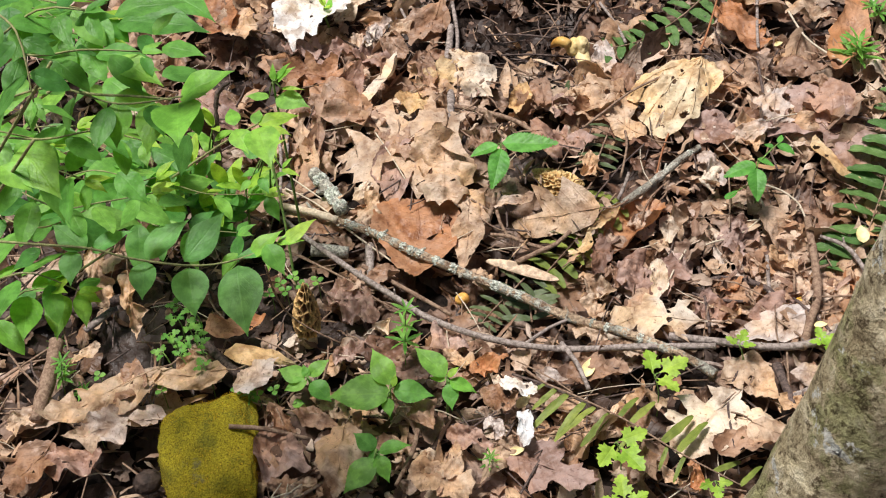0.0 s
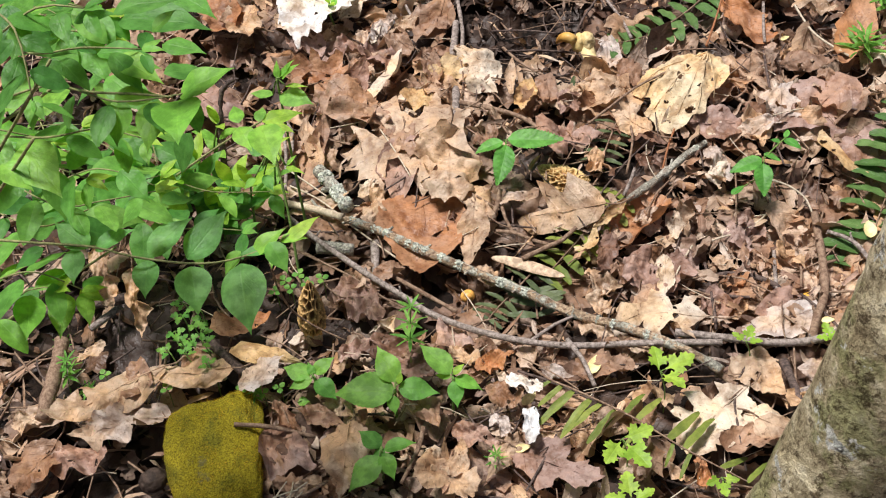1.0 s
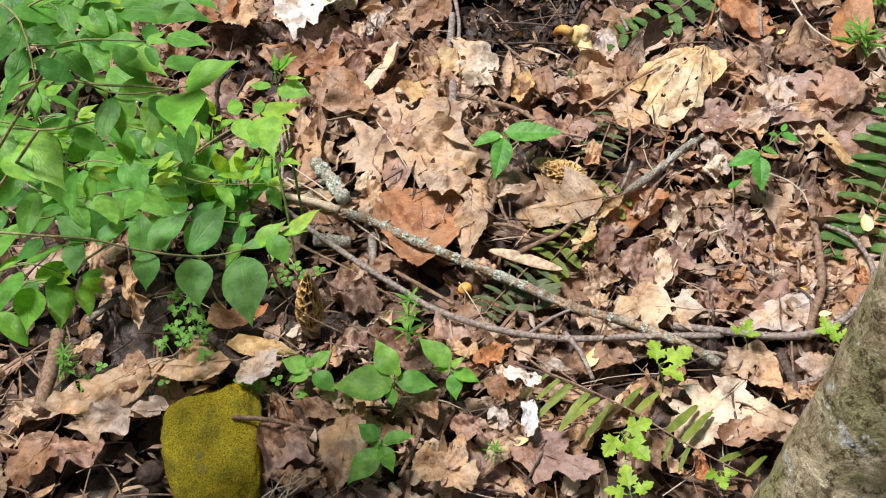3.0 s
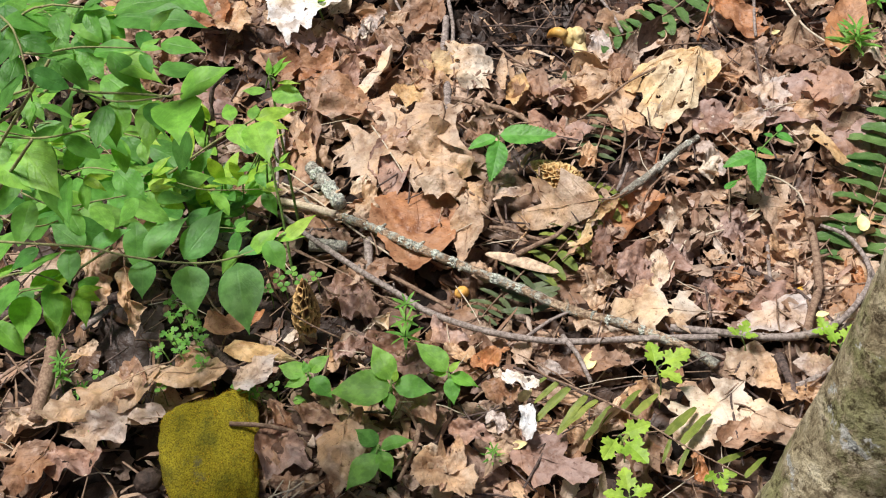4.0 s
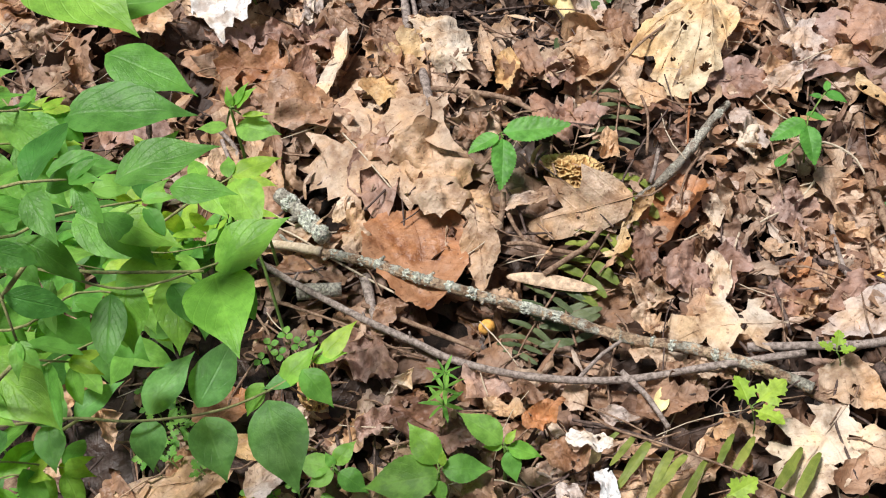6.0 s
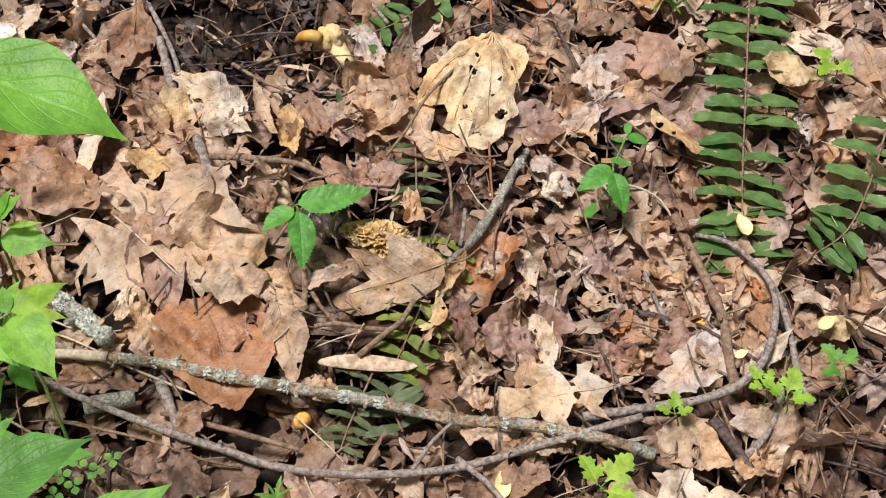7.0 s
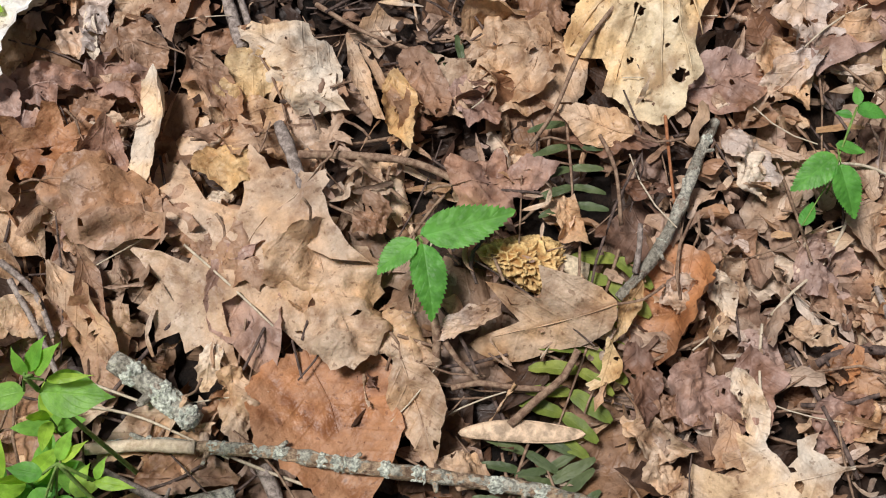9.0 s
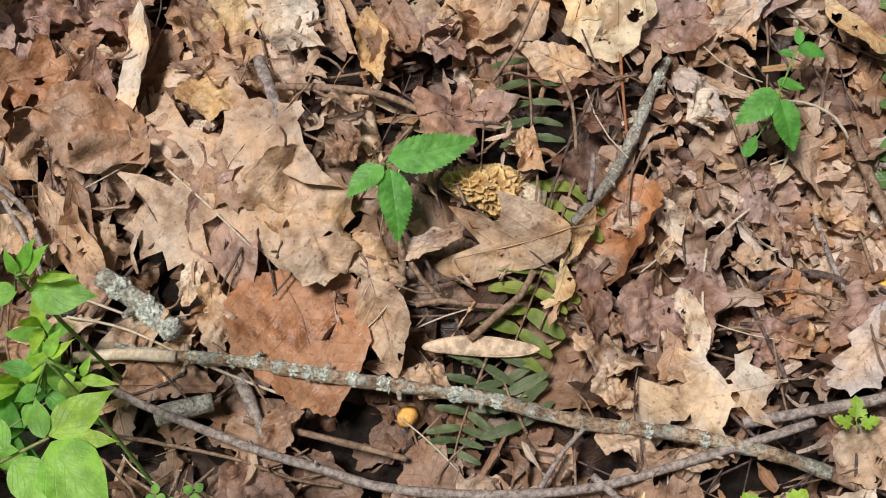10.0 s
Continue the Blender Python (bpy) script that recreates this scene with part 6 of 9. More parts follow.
fallen_leaf("ovate", "dark", (-0.094, -0.197, 0.005), (0.005, -0.285, 0.005), 0.5, "dark brown decaying flat-lying leaf on the leaf litter", 0.4, 0.2, 0, 0.006, 0.03, 229)
fallen_leaf("ovate", "tan", (0.299, -0.468, 0.02), (0.337, -0.508, 0.02), 0.4, "dry tan flat-lying leaf on the leaf litter", 0.5, 0.2, 0, 0.004, 0.0, 230)
fallen_leaf("ovate", "tan", (0.441, -0.433, 0.035), (0.554, -0.491, 0.035), 0.4, "dry tan curled leaf on the leaf litter", -1.2, 0.1, 0, 0.003, 0.03, 231)
fallen_leaf("ovate", "tan", (0.494, -0.392, 0.01), (0.581, -0.405, 0.008), 0.5, "dry tan flat-lying leaf on the leaf litter", 0.5, 0.1, 0, 0.004, 0.0, 232)
fallen_leaf("ovate", "gold", (0.706, -0.271, -0.01), (0.763, -0.28, -0.006), 0.7, "golden tan flat-lying leaf on the leaf litter", 0.5, 0.1, 0, 0.004, 0.0, 233)
fallen_leaf("ovate", "brown", (0.231, -0.263, -0.004), (0.301, -0.249, 0.001), 0.5, "dry brown flat-lying leaf on the leaf litter", 0.7, 0.4, -4, 0.0055, 0.0, 234)
fallen_leaf("ovate", "brown", (0.079, -0.314, 0.018), (0.132, -0.353, 0.018), 0.5, "dry brown flat-lying leaf on the leaf litter", -0.8, 0.4, 3, 0.0055, 0.0, 235)
fallen_leaf("ovate", "mauve", (0.024, -0.38, 0.019), (0.087, -0.414, 0.019), 0.6, "mauve-brown wrinkled flat-lying leaf on the leaf litter", 0.7, 0.4, 10, 0.0055, 0.0, 236)
fallen_leaf("ovate", "tan", (0.115, -0.398, 0.02), (0.069, -0.46, 0.02), 0.5, "dry tan flat-lying leaf on the leaf litter", -0.8, 0.4, -13, 0.0055, 0.0, 237)
fallen_leaf("ovate", "russet", (0.356, -0.471, 0.021), (0.357, -0.522, 0.021), 0.4, "russet brown flat-lying leaf on the leaf litter", 0.7, 0.4, -6, 0.0055, 0.0, 238)
fallen_leaf("ovate", "grey", (0.529, -0.332, 0.007), (0.595, -0.361, 0.006), 0.5, "greyish weathered flat-lying leaf on the leaf litter", -0.8, 0.4, 1, 0.0055, 0.0, 239)
fallen_leaf("ovate", "tan", (0.513, -0.388, 0.011), (0.556, -0.41, 0.011), 0.6, "dry tan flat-lying leaf on the leaf litter", 0.7, 0.4, 8, 0.0055, 0.0, 240)
fallen_leaf("ovate", "tan", (-0.095, -0.338, 0.024), (-0.129, -0.377, 0.024), 0.4, "dry tan flat-lying leaf on the leaf litter", -0.8, 0.4, -15, 0.0055, 0.0, 241)
fallen_leaf("ovate", "brown", (-0.042, -0.251, 0.025), (0.011, -0.229, 0.025), 0.4, "dry brown flat-lying leaf on the leaf litter", 0.7, 0.4, -8, 0.0055, 0.0, 242)
fallen_leaf("ovate", "pale", (-0.014, -0.412, 0.026), (0.019, -0.462, 0.026), 0.4, "pale bleached flat-lying leaf on the leaf litter", -0.8, 0.4, -1, 0.0055, 0.0, 243)
fallen_leaf("ovate", "brown", (-0.229, -0.301, 0.018), (-0.195, -0.355, 0.018), 0.5, "dry brown flat-lying leaf on the leaf litter", 0.7, 0.4, 6, 0.0055, 0.0, 244)
fallen_leaf("ovate", "tan", (-0.162, -0.291, 0.019), (-0.113, -0.34, 0.019), 0.4, "dry tan flat-lying leaf on the leaf litter", -0.8, 0.4, 13, 0.0055, 0.0, 245)
fallen_leaf("ovate", "brown", (0.068, -0.193, -0.022), (0.106, -0.244, -0.017), 0.5, "dry brown flat-lying leaf on the leaf litter", 0.7, 0.4, -10, 0.0055, 0.0, 246)
fallen_leaf("ovate", "tan", (0.03, -0.213, -0.015), (0.079, -0.253, -0.014), 0.4, "dry tan flat-lying leaf on the leaf litter", -0.8, 0.4, -3, 0.0055, 0.0, 247)
fallen_leaf("ovate", "grey", (0.082, -0.366, 0.022), (0.11, -0.408, 0.022), 0.5, "greyish weathered flat-lying leaf on the leaf litter", 0.7, 0.4, 4, 0.0055, 0.0, 248)
fallen_leaf("ovate", "brown", (-0.028, -0.313, 0.023), (0.009, -0.376, 0.023), 0.5, "dry brown flat-lying leaf on the leaf litter", -0.8, 0.4, 11, 0.0055, 0.0, 249)
fallen_leaf("ovate", "tan", (0.292, -0.342, 0.008), (0.344, -0.371, 0.012), 0.5, "dry tan flat-lying leaf on the leaf litter", 0.7, 0.4, -12, 0.0055, 0.0, 250)
fallen_leaf("ovate", "brown", (0.308, -0.417, 0.025), (0.275, -0.375, 0.025), 0.5, "dry brown flat-lying leaf on the leaf litter", -0.8, 0.4, -5, 0.0055, 0.0, 251)
fallen_leaf("ovate", "tan", (-0.162, -0.439, 0.026), (-0.209, -0.459, 0.026), 0.5, "dry tan flat-lying leaf on the leaf litter", 0.7, 0.4, 2, 0.0055, 0.0, 252)
fallen_leaf("ovate", "brown", (-0.227, -0.425, 0.018), (-0.179, -0.459, 0.018), 0.5, "dry brown flat-lying leaf on the leaf litter", -0.8, 0.4, 9, 0.0055, 0.0, 253)
fallen_leaf("ovate", "pale", (-0.046, -0.147, -0.011), (-0.091, -0.179, -0.001), 0.35, "pale bleached flat-lying leaf on the leaf litter", 0.7, 0.4, -14, 0.0055, 0.0, 254)
fallen_leaf("ovate", "mauve", (0.012, -0.165, -0.019), (0.071, -0.219, -0.019), 0.5, "mauve-brown wrinkled flat-lying leaf on the leaf litter", -0.8, 0.4, -7, 0.0055, 0.0, 255)
fallen_leaf("ovate", "tan", (0.232, -0.199, -0.015), (0.283, -0.251, -0.003), 0.45, "dry tan flat-lying leaf on the leaf litter", 0.7, 0.4, 0, 0.0055, 0.0, 256)
fallen_leaf("ovate", "tan", (0.119, -0.088, -0.029), (0.077, -0.045, -0.026), 0.6, "dry tan flat-lying leaf on the leaf litter", -0.8, 0.4, 7, 0.0055, 0.0, 257)
fallen_leaf("ovate", "brown", (-0.034, -0.03, -0.016), (-0.091, -0.085, -0.006), 0.5, "dry brown flat-lying leaf on the leaf litter", 0.7, 0.4, 14, 0.0055, 0.0, 258)
fallen_leaf("ovate", "tan", (-0.065, 0.126, -0.007), (-0.087, 0.052, -0.011), 0.5, "dry tan flat-lying leaf on the leaf litter", -0.8, 0.4, -9, 0.0055, 0.0, 259)
fallen_leaf("ovate", "tan", (0.357, 0.298, 0.004), (0.276, 0.287, 0.011), 0.5, "dry tan flat-lying leaf on the leaf litter", 0.7, 0.4, -2, 0.0055, 0.0, 260)
fallen_leaf("ovate", "tan", (0.332, 0.344, -0.006), (0.365, 0.282, 0.009), 0.5, "dry tan flat-lying leaf on the leaf litter", -0.8, 0.4, 5, 0.0055, 0.0, 261)
fallen_leaf("ovate", "mauve", (0.272, 0.293, 0.005), (0.291, 0.223, 0.021), 0.6, "mauve-brown wrinkled flat-lying leaf on the leaf litter", 0.7, 0.4, 12, 0.0055, 0.0, 262)
fallen_leaf("ovate", "brown", (0.13, 0.422, -0.008), (0.161, 0.327, 0.007), 0.4, "dry brown flat-lying leaf on the leaf litter", -0.8, 0.4, -11, 0.0055, 0.0, 263)
fallen_leaf("ovate", "tan", (0.137, 0.263, 0.019), (0.155, 0.202, 0.023), 0.5, "dry tan flat-lying leaf on the leaf litter", 0.7, 0.4, -4, 0.0055, 0.0, 264)
fallen_leaf("ovate", "pale", (0.497, 0.096, 0.009), (0.496, 0.035, -0.006), 0.4, "pale bleached flat-lying leaf on the leaf litter", -0.8, 0.4, 3, 0.0055, 0.0, 265)
fallen_leaf("ovate", "tan", (0.426, 0.017, -0.002), (0.427, -0.05, -0.015), 0.5, "dry tan flat-lying leaf on the leaf litter", 0.7, 0.4, 10, 0.0055, 0.0, 266)
fallen_leaf("ovate", "mauve", (0.504, -0.021, -0.019), (0.518, -0.09, -0.026), 0.6, "mauve-brown wrinkled flat-lying leaf on the leaf litter", -0.8, 0.4, -13, 0.0055, 0.0, 267)
fallen_leaf("ovate", "brown", (0.518, -0.09, -0.026), (0.539, -0.132, -0.025), 0.5, "dry brown flat-lying leaf on the leaf litter", 0.7, 0.4, -6, 0.0055, 0.0, 268)
fallen_leaf("ovate", "tan", (0.564, -0.079, -0.028), (0.597, -0.136, -0.027), 0.3, "dry tan flat-lying leaf on the leaf litter", -0.8, 0.4, 1, 0.0055, 0.0, 269)
fallen_leaf("ovate", "brown", (0.299, -0.09, -0.01), (0.327, -0.14, -0.009), 0.6, "dry brown flat-lying leaf on the leaf litter", 0.7, 0.4, 8, 0.0055, 0.0, 270)
fallen_leaf("ovate", "tan", (0.265, -0.142, -0.018), (0.279, -0.192, -0.012), 0.6, "dry tan flat-lying leaf on the leaf litter", -0.8, 0.4, -15, 0.0055, 0.0, 271)
fallen_leaf("ovate", "mauve", (0.408, -0.071, -0.017), (0.428, -0.126, -0.018), 0.6, "mauve-brown wrinkled flat-lying leaf on the leaf litter", 0.7, 0.4, -8, 0.0055, 0.0, 272)
fallen_leaf("ovate", "tan", (0.453, -0.084, -0.021), (0.496, -0.127, -0.024), 0.4, "dry tan flat-lying leaf on the leaf litter", -0.8, 0.4, -1, 0.0055, 0.0, 273)
fallen_leaf("ovate", "russet", (0.666, -0.143, -0.029), (0.674, -0.216, -0.018), 0.4, "russet brown flat-lying leaf on the leaf litter", 0.7, 0.4, 6, 0.0055, 0.0, 274)
fallen_leaf("ovate", "brown", (0.659, -0.173, -0.024), (0.647, -0.252, -0.011), 0.4, "dry brown flat-lying leaf on the leaf litter", -0.8, 0.4, 13, 0.0055, 0.0, 275)
fallen_leaf("ovate", "grey", (0.367, 0.457, -0.019), (0.375, 0.356, -0.01), 0.5, "greyish weathered flat-lying leaf on the leaf litter", 0.7, 0.4, -10, 0.0055, 0.0, 276)
fallen_leaf("ovate", "brown", (0.395, 0.376, -0.012), (0.406, 0.303, 0.002), 0.6, "dry brown flat-lying leaf on the leaf litter", -0.8, 0.4, -3, 0.0055, 0.0, 277)
fallen_leaf("ovate", "tan", (0.029, 0.575, -0.009), (-0.031, 0.526, -0.008), 0.6, "dry tan flat-lying leaf on the leaf litter", 0.7, 0.4, 4, 0.0055, 0.0, 278)
fallen_leaf("ovate", "brown", (0.07, 0.606, -0.008), (0.065, 0.48, -0.006), 0.4, "dry brown flat-lying leaf on the leaf litter", -0.8, 0.4, 11, 0.0055, 0.03, 279)
fallen_leaf("ovate", "mauve", (-0.066, 0.509, -0.011), (-0.021, 0.419, -0.003), 0.6, "mauve-brown wrinkled flat-lying leaf on the leaf litter", 0.7, 0.4, -12, 0.0055, 0.0, 280)
fallen_leaf("ovate", "tan", (-0.06, 0.43, -0.004), (-0.107, 0.389, -0.002), 0.6, "dry tan flat-lying leaf on the leaf litter", -0.8, 0.4, -5, 0.0055, 0.0, 281)
fallen_leaf("ovate", "brown", (0.034, 0.458, -0.006), (0.108, 0.463, -0.01), 0.5, "dry brown flat-lying leaf on the leaf litter", 0.7, 0.4, 2, 0.0055, 0.0, 282)

fallen_leaf("ovate", "mauve", (-0.066, 0.419, 0.007), (-0.165, 0.325, 0.009), 0.42, "mauve-brown leaf with a curled edge on the litter", 0.6, 0.3, 0, 0.004, 0.0, 351)
fallen_leaf("ovate", "russet", (0.501, -0.134, -0.022), (0.464, -0.162, -0.015), 0.75, "orange-brown leaf scrap under a dark twig", 0.3, 0.2, 0, 0.003, 0.0, 352)
fallen_leaf("ovate", "pale", (0.409, -0.003, -0.002), (0.407, -0.059, -0.011), 0.6, "pale bleached leaf beside a rolled leaf", 0.4, 0.3, 0, 0.003, 0.0, 354)

# ---- the large cream leaf ----
cream_leaf((0.536, 0.326, 0.05), (0.438, 0.151, 0.03))
stick("leaf_stalk", [(0.532, 0.326, 0.05), (0.562, 0.391, 0.05), (0.603, 0.49, 0.05)], (0.0022, 0.0018), RED_STEM, "red-brown stalk standing over the litter", 0.02, 6, 283, 0)
stick("leaf_stalk", [(0.445, 0.157, 0.026), (0.424, 0.111, 0.027), (0.405, 0.063, 0.016)], (0.002, 0.0014), RED_STEM, "red-brown stalk standing over the litter", 0.02, 6, 284, 0)

# ---- fallen sticks ----
stick("lichened_branch", [(-0.222, 0.112, 0.005), (-0.164, 0.089, 0.004), (-0.114, 0.059, 0.003), (-0.06, 0.027, -0.001), (-0.001, -0.015, -0.007), (0.071, -0.063, -0.014), (0.145, -0.113, -0.016), (0.226, -0.183, -0.005), (0.304, -0.236, 0.009), (0.376, -0.295, 0.02), (0.417, -0.337, 0.023)], (0.0055, 0.0065, 0.0075, 0.0075, 0.007), LICHEN_TWIG, "peeling fallen branch crusted with grey lichen", 0.07, 16, 285, 22)
stick("branch_end", [(0.412, -0.33, 0.01), (0.432, -0.354, 0.01), (0.446, -0.374, 0.01)], (0.0055, 0.004), BROWN_TWIG, "bare broken end of a fallen branch", 0.05, 10, 286, 0)
stick("lichened_stub", [(-0.166, 0.181, 0.009), (-0.139, 0.136, 0.006), (-0.117, 0.087, 0.004)], (0.0115, 0.0122, 0.0115), LICHEN_GREY, "thick short piece of lichened branch", 0.035, 20, 287, 5)
stick("grey_twig", [(-0.217, 0.084, 0.001), (-0.174, 0.03, 0.003), (-0.091, -0.059, 0.002), (-0.038, -0.107, -0.003), (0.013, -0.152, -0.009), (0.099, -0.202, -0.01), (0.204, -0.246, 0.002), (0.322, -0.269, 0.016), (0.429, -0.286, 0.019)], (0.0045, 0.0052, 0.0048), GREY_TWIG, "long smooth grey twig lying over the leaves", 0.04, 10, 288, 0)
stick("grey_twig", [(0.366, -0.255, 0.014), (0.448, -0.279, 0.015), (0.503, -0.294, 0.014), (0.558, -0.298, 0.014), (0.605, -0.283, 0.012), (0.647, -0.248, 0.007), (0.681, -0.202, 0), (0.688, -0.156, -0.006), (0.676, -0.102, -0.013), (0.644, -0.073, -0.016)], (0.0058, 0.0058, 0.0045, 0.003), GREY_TWIG, "curved grey twig lying over the leaves", 0.04, 10, 289, 0)
stick("grey_twig", [(0.692, -0.175, -0.007), (0.681, -0.224, -0.003), (0.658, -0.276, 0.003), (0.636, -0.32, 0.01), (0.625, -0.359, 0.015)], (0.004, 0.005), GREY_TWIG, "curved grey twig lying over the leaves", 0.04, 8, 290, 0)
stick("side_twig", [(0.208, -0.235, 0.001), (0.225, -0.281, 0.009), (0.235, -0.331, 0.013)], (0.004, 0.0032), GREY_TWIG, "short grey side twig", 0.05, 8, 291, 0)
stick("side_twig", [(0.155, -0.223, -0.007), (0.193, -0.2, -0.005), (0.225, -0.188, -0.005)], (0.003, 0.0025), GREY_TWIG, "short grey side twig", 0.05, 8, 292, 0)
stick("brown_stick", [(0.634, -0.034, -0.013), (0.629, -0.079, -0.019), (0.621, -0.134, -0.018), (0.605, -0.199, -0.008), (0.579, -0.249, 0.003), (0.553, -0.303, 0.013)], (0.0065, 0.007, 0.006), BROWN_TWIG, "straight brown stick with flaking bark", 0.07, 10, 293, 0)
stick("lichened_stick", [(0.492, 0.131, 0.008), (0.46, 0.107, 0.014), (0.422, 0.073, 0.018), (0.37, 0.034, 0.018), (0.312, 0.009, 0.008)], (0.005, 0.0065, 0.0055), LICHEN_GREY, "dead stick with pale lichen near its tip", 0.12, 12, 294, 2)
stick("side_twig", [(0.336, 0.022, 0.022), (0.35, 0.041, 0.034), (0.36, 0.059, 0.044)], (0.0035, 0.0025), GREY_TWIG, "short grey side twig", 0.05, 8, 295, 0)
stick("grey_stick", [(0.086, 0.336, 0.015), (0.083, 0.285, 0.021), (0.077, 0.242, 0.022), (0.067, 0.205, 0.017)], (0.0065, 0.007), GREY_TWIG, "short forked grey stick", 0.08, 10, 296, 0)
stick("grey_stick", [(0.101, 0.546, -0.008), (0.094, 0.494, -0.006), (0.087, 0.442, -0)], (0.0065, 0.008), GREY_TWIG, "short forked grey stick", 0.08, 10, 297, 0)
stick("brown_twig", [(0.091, 0.292, 0.02), (0.144, 0.26, 0.026), (0.193, 0.223, 0.031), (0.228, 0.176, 0.033)], (0.0045, 0.004), BROWN_TWIG, "slim brown twig across the leaves", 0.05, 8, 298, 0)
stick("brown_twig", [(0.126, 0.268, 0.024), (0.151, 0.225, 0.028), (0.167, 0.187, 0.03)], (0.0022, 0.002), BROWN_TWIG, "slim brown twig across the leaves", 0.05, 6, 299, 0)
stick("dark_twig", [(0.436, -0.139, -0.017), (0.469, -0.132, -0.018), (0.511, -0.143, -0.019), (0.541, -0.167, -0.018), (0.549, -0.189, -0.018)], (0.004, 0.0048, 0.0036), DARK_TWIG, "dark bent twig among the leaves", 0.06, 10, 300, 0)
stick("brown_twig", [(0.124, 0.007, -0.01), (0.151, -0.001, -0.009), (0.184, -0.023, -0.01), (0.213, -0.039, -0.01)], (0.0032, 0.003), BROWN_TWIG, "forked brown twig under an oak leaf", 0.05, 8, 301, 0)
stick("brown_twig", [(0.16, -0.05, -0.02), (0.199, -0.04, -0.011), (0.228, -0.034, -0.004), (0.252, -0.018, 0.005)], (0.0042, 0.0038), BROWN_TWIG, "forked brown twig under an oak leaf", 0.05, 8, 302, 0)
stick("brown_twig", [(0.14, 0.076, 0.015), (0.131, 0.052, 0.002), (0.117, 0.03, -0.012)], (0.004, 0.0045), BROWN_TWIG, "broken brown twig standing upright", 0.05, 8, 303, 0)
stick("brown_twig", [(0.138, 0.061, 0.002), (0.142, 0.029, -0.006), (0.152, 0, -0.012)], (0.0035, 0.003), BROWN_TWIG, "broken twig among the leaves", 0.05, 8, 304, 0)
stick("dry_stalk", [(-0.244, -0.489, 0.02), (-0.229, -0.466, 0.028), (-0.209, -0.443, 0.036)], (0.0013, 0.0009), STRAW, "thin pale straw stalk beside a mossy stone", 0.04, 8, 700, 0)
stick("dry_stalk", [(-0.235, -0.492, 0.02), (-0.211, -0.465, 0.028), (-0.18, -0.448, 0.036)], (0.0013, 0.0009), STRAW, "thin pale straw stalk beside a mossy stone", 0.04, 8, 701, 0)
stick("dry_stalk", [(-0.224, -0.495, 0.02), (-0.208, -0.473, 0.028), (-0.2, -0.445, 0.036)], (0.0013, 0.0009), STRAW, "thin pale straw stalk beside a mossy stone", 0.04, 8, 702, 0)
stick("dry_stalk", [(-0.25, -0.472, 0.02), (-0.227, -0.461, 0.028), (-0.194, -0.459, 0.036)], (0.0013, 0.0009), STRAW, "thin pale straw stalk beside a mossy stone", 0.04, 8, 703, 0)
stick("dry_stalk", [(-0.238, -0.482, 0.02), (-0.203, -0.47, 0.028), (-0.187, -0.463, 0.036)], (0.0013, 0.0009), STRAW, "thin pale straw stalk beside a mossy stone", 0.04, 8, 704, 0)
stick("brown_twig", [(-0.216, -0.472, 0.02), (-0.188, -0.464, 0.028), (-0.156, -0.453, 0.036)], (0.003, 0.0025), BROWN_TWIG, "thin greyish twig beside a mossy stone", 0.05, 8, 705, 0)
stick("brown_twig", [(-0.283, -0.349, 0.05), (-0.232, -0.354, 0.04), (-0.17, -0.37, 0.025)], (0.0035, 0.003), BROWN_TWIG, "thin twig leaning on a mossy stone", 0.05, 8, 305, 0)
stick("pale_root", [(0.562, 0.045, 0.004), (0.567, 0.017, -0.004), (0.568, -0.014, -0.014), (0.52, -0.047, -0.02), (0.476, -0.059, -0.016), (0.444, -0.07, -0.017)], (0.0018, 0.0016), STRAW, "thin whitish bent stalk", 0.03, 6, 306, 0)
stick("pale_root", [(0.561, 0.043, 0.004), (0.605, 0.022, -0.003), (0.629, -0.006, -0.013), (0.633, -0.035, -0.024)], (0.0018, 0.0018), STRAW, "thin whitish bent stalk", 0.03, 6, 307, 0)
stick("straw", [(-0.22, 0.197, 0.002), (-0.138, 0.111, -0.007), (-0.123, 0.083, -0.011)], (0.0016, 0.0014), STRAW, "long pale straw across the litter", 0.02, 6, 308, 0)
stick("straw", [(-0.116, 0.062, -0.011), (-0.072, 0.013, -0.014), (-0.014, -0.045, -0.024)], (0.0018, 0.0016), STRAW, "long pale straw across the litter", 0.02, 6, 309, 0)
stick("straw", [(-0.055, 0.26, 0.011), (-0.032, 0.205, 0.009), (-0.008, 0.141, 0.005)], (0.0014, 0.0012), STRAW, "long pale straw across the litter", 0.02, 6, 310, 0)
stick("straw", [(-0.233, 0.332, 0.007), (-0.213, 0.286, 0.005), (-0.213, 0.233, 0.003)], (0.004, 0.003), GREY_TWIG, "thin grey twig beside the shrub", 0.03, 6, 311, 0)
stick("dark_twig", [(0.182, 0.46, -0.011), (0.212, 0.406, -0.008), (0.248, 0.358, -0.002)], (0.003, 0.0025), BROWN_TWIG, "thin brown twig across the leaves", 0.05, 6, 312, 0)
stick("dark_twig", [(0.464, 0.288, 0.038), (0.399, 0.253, 0.042), (0.344, 0.206, 0.047), (0.304, 0.185, 0.034)], (0.0022, 0.0024), BROWN_TWIG, "thin twig across the large cream leaf", 0.05, 6, 313, 0)
stick("dark_twig", [(0.371, 0.162, 0.038), (0.367, 0.122, 0.039), (0.349, 0.073, 0.017)], (0.0022, 0.0022), BROWN_TWIG, "thin bent brown twig over the litter", 0.05, 6, 314, 0)
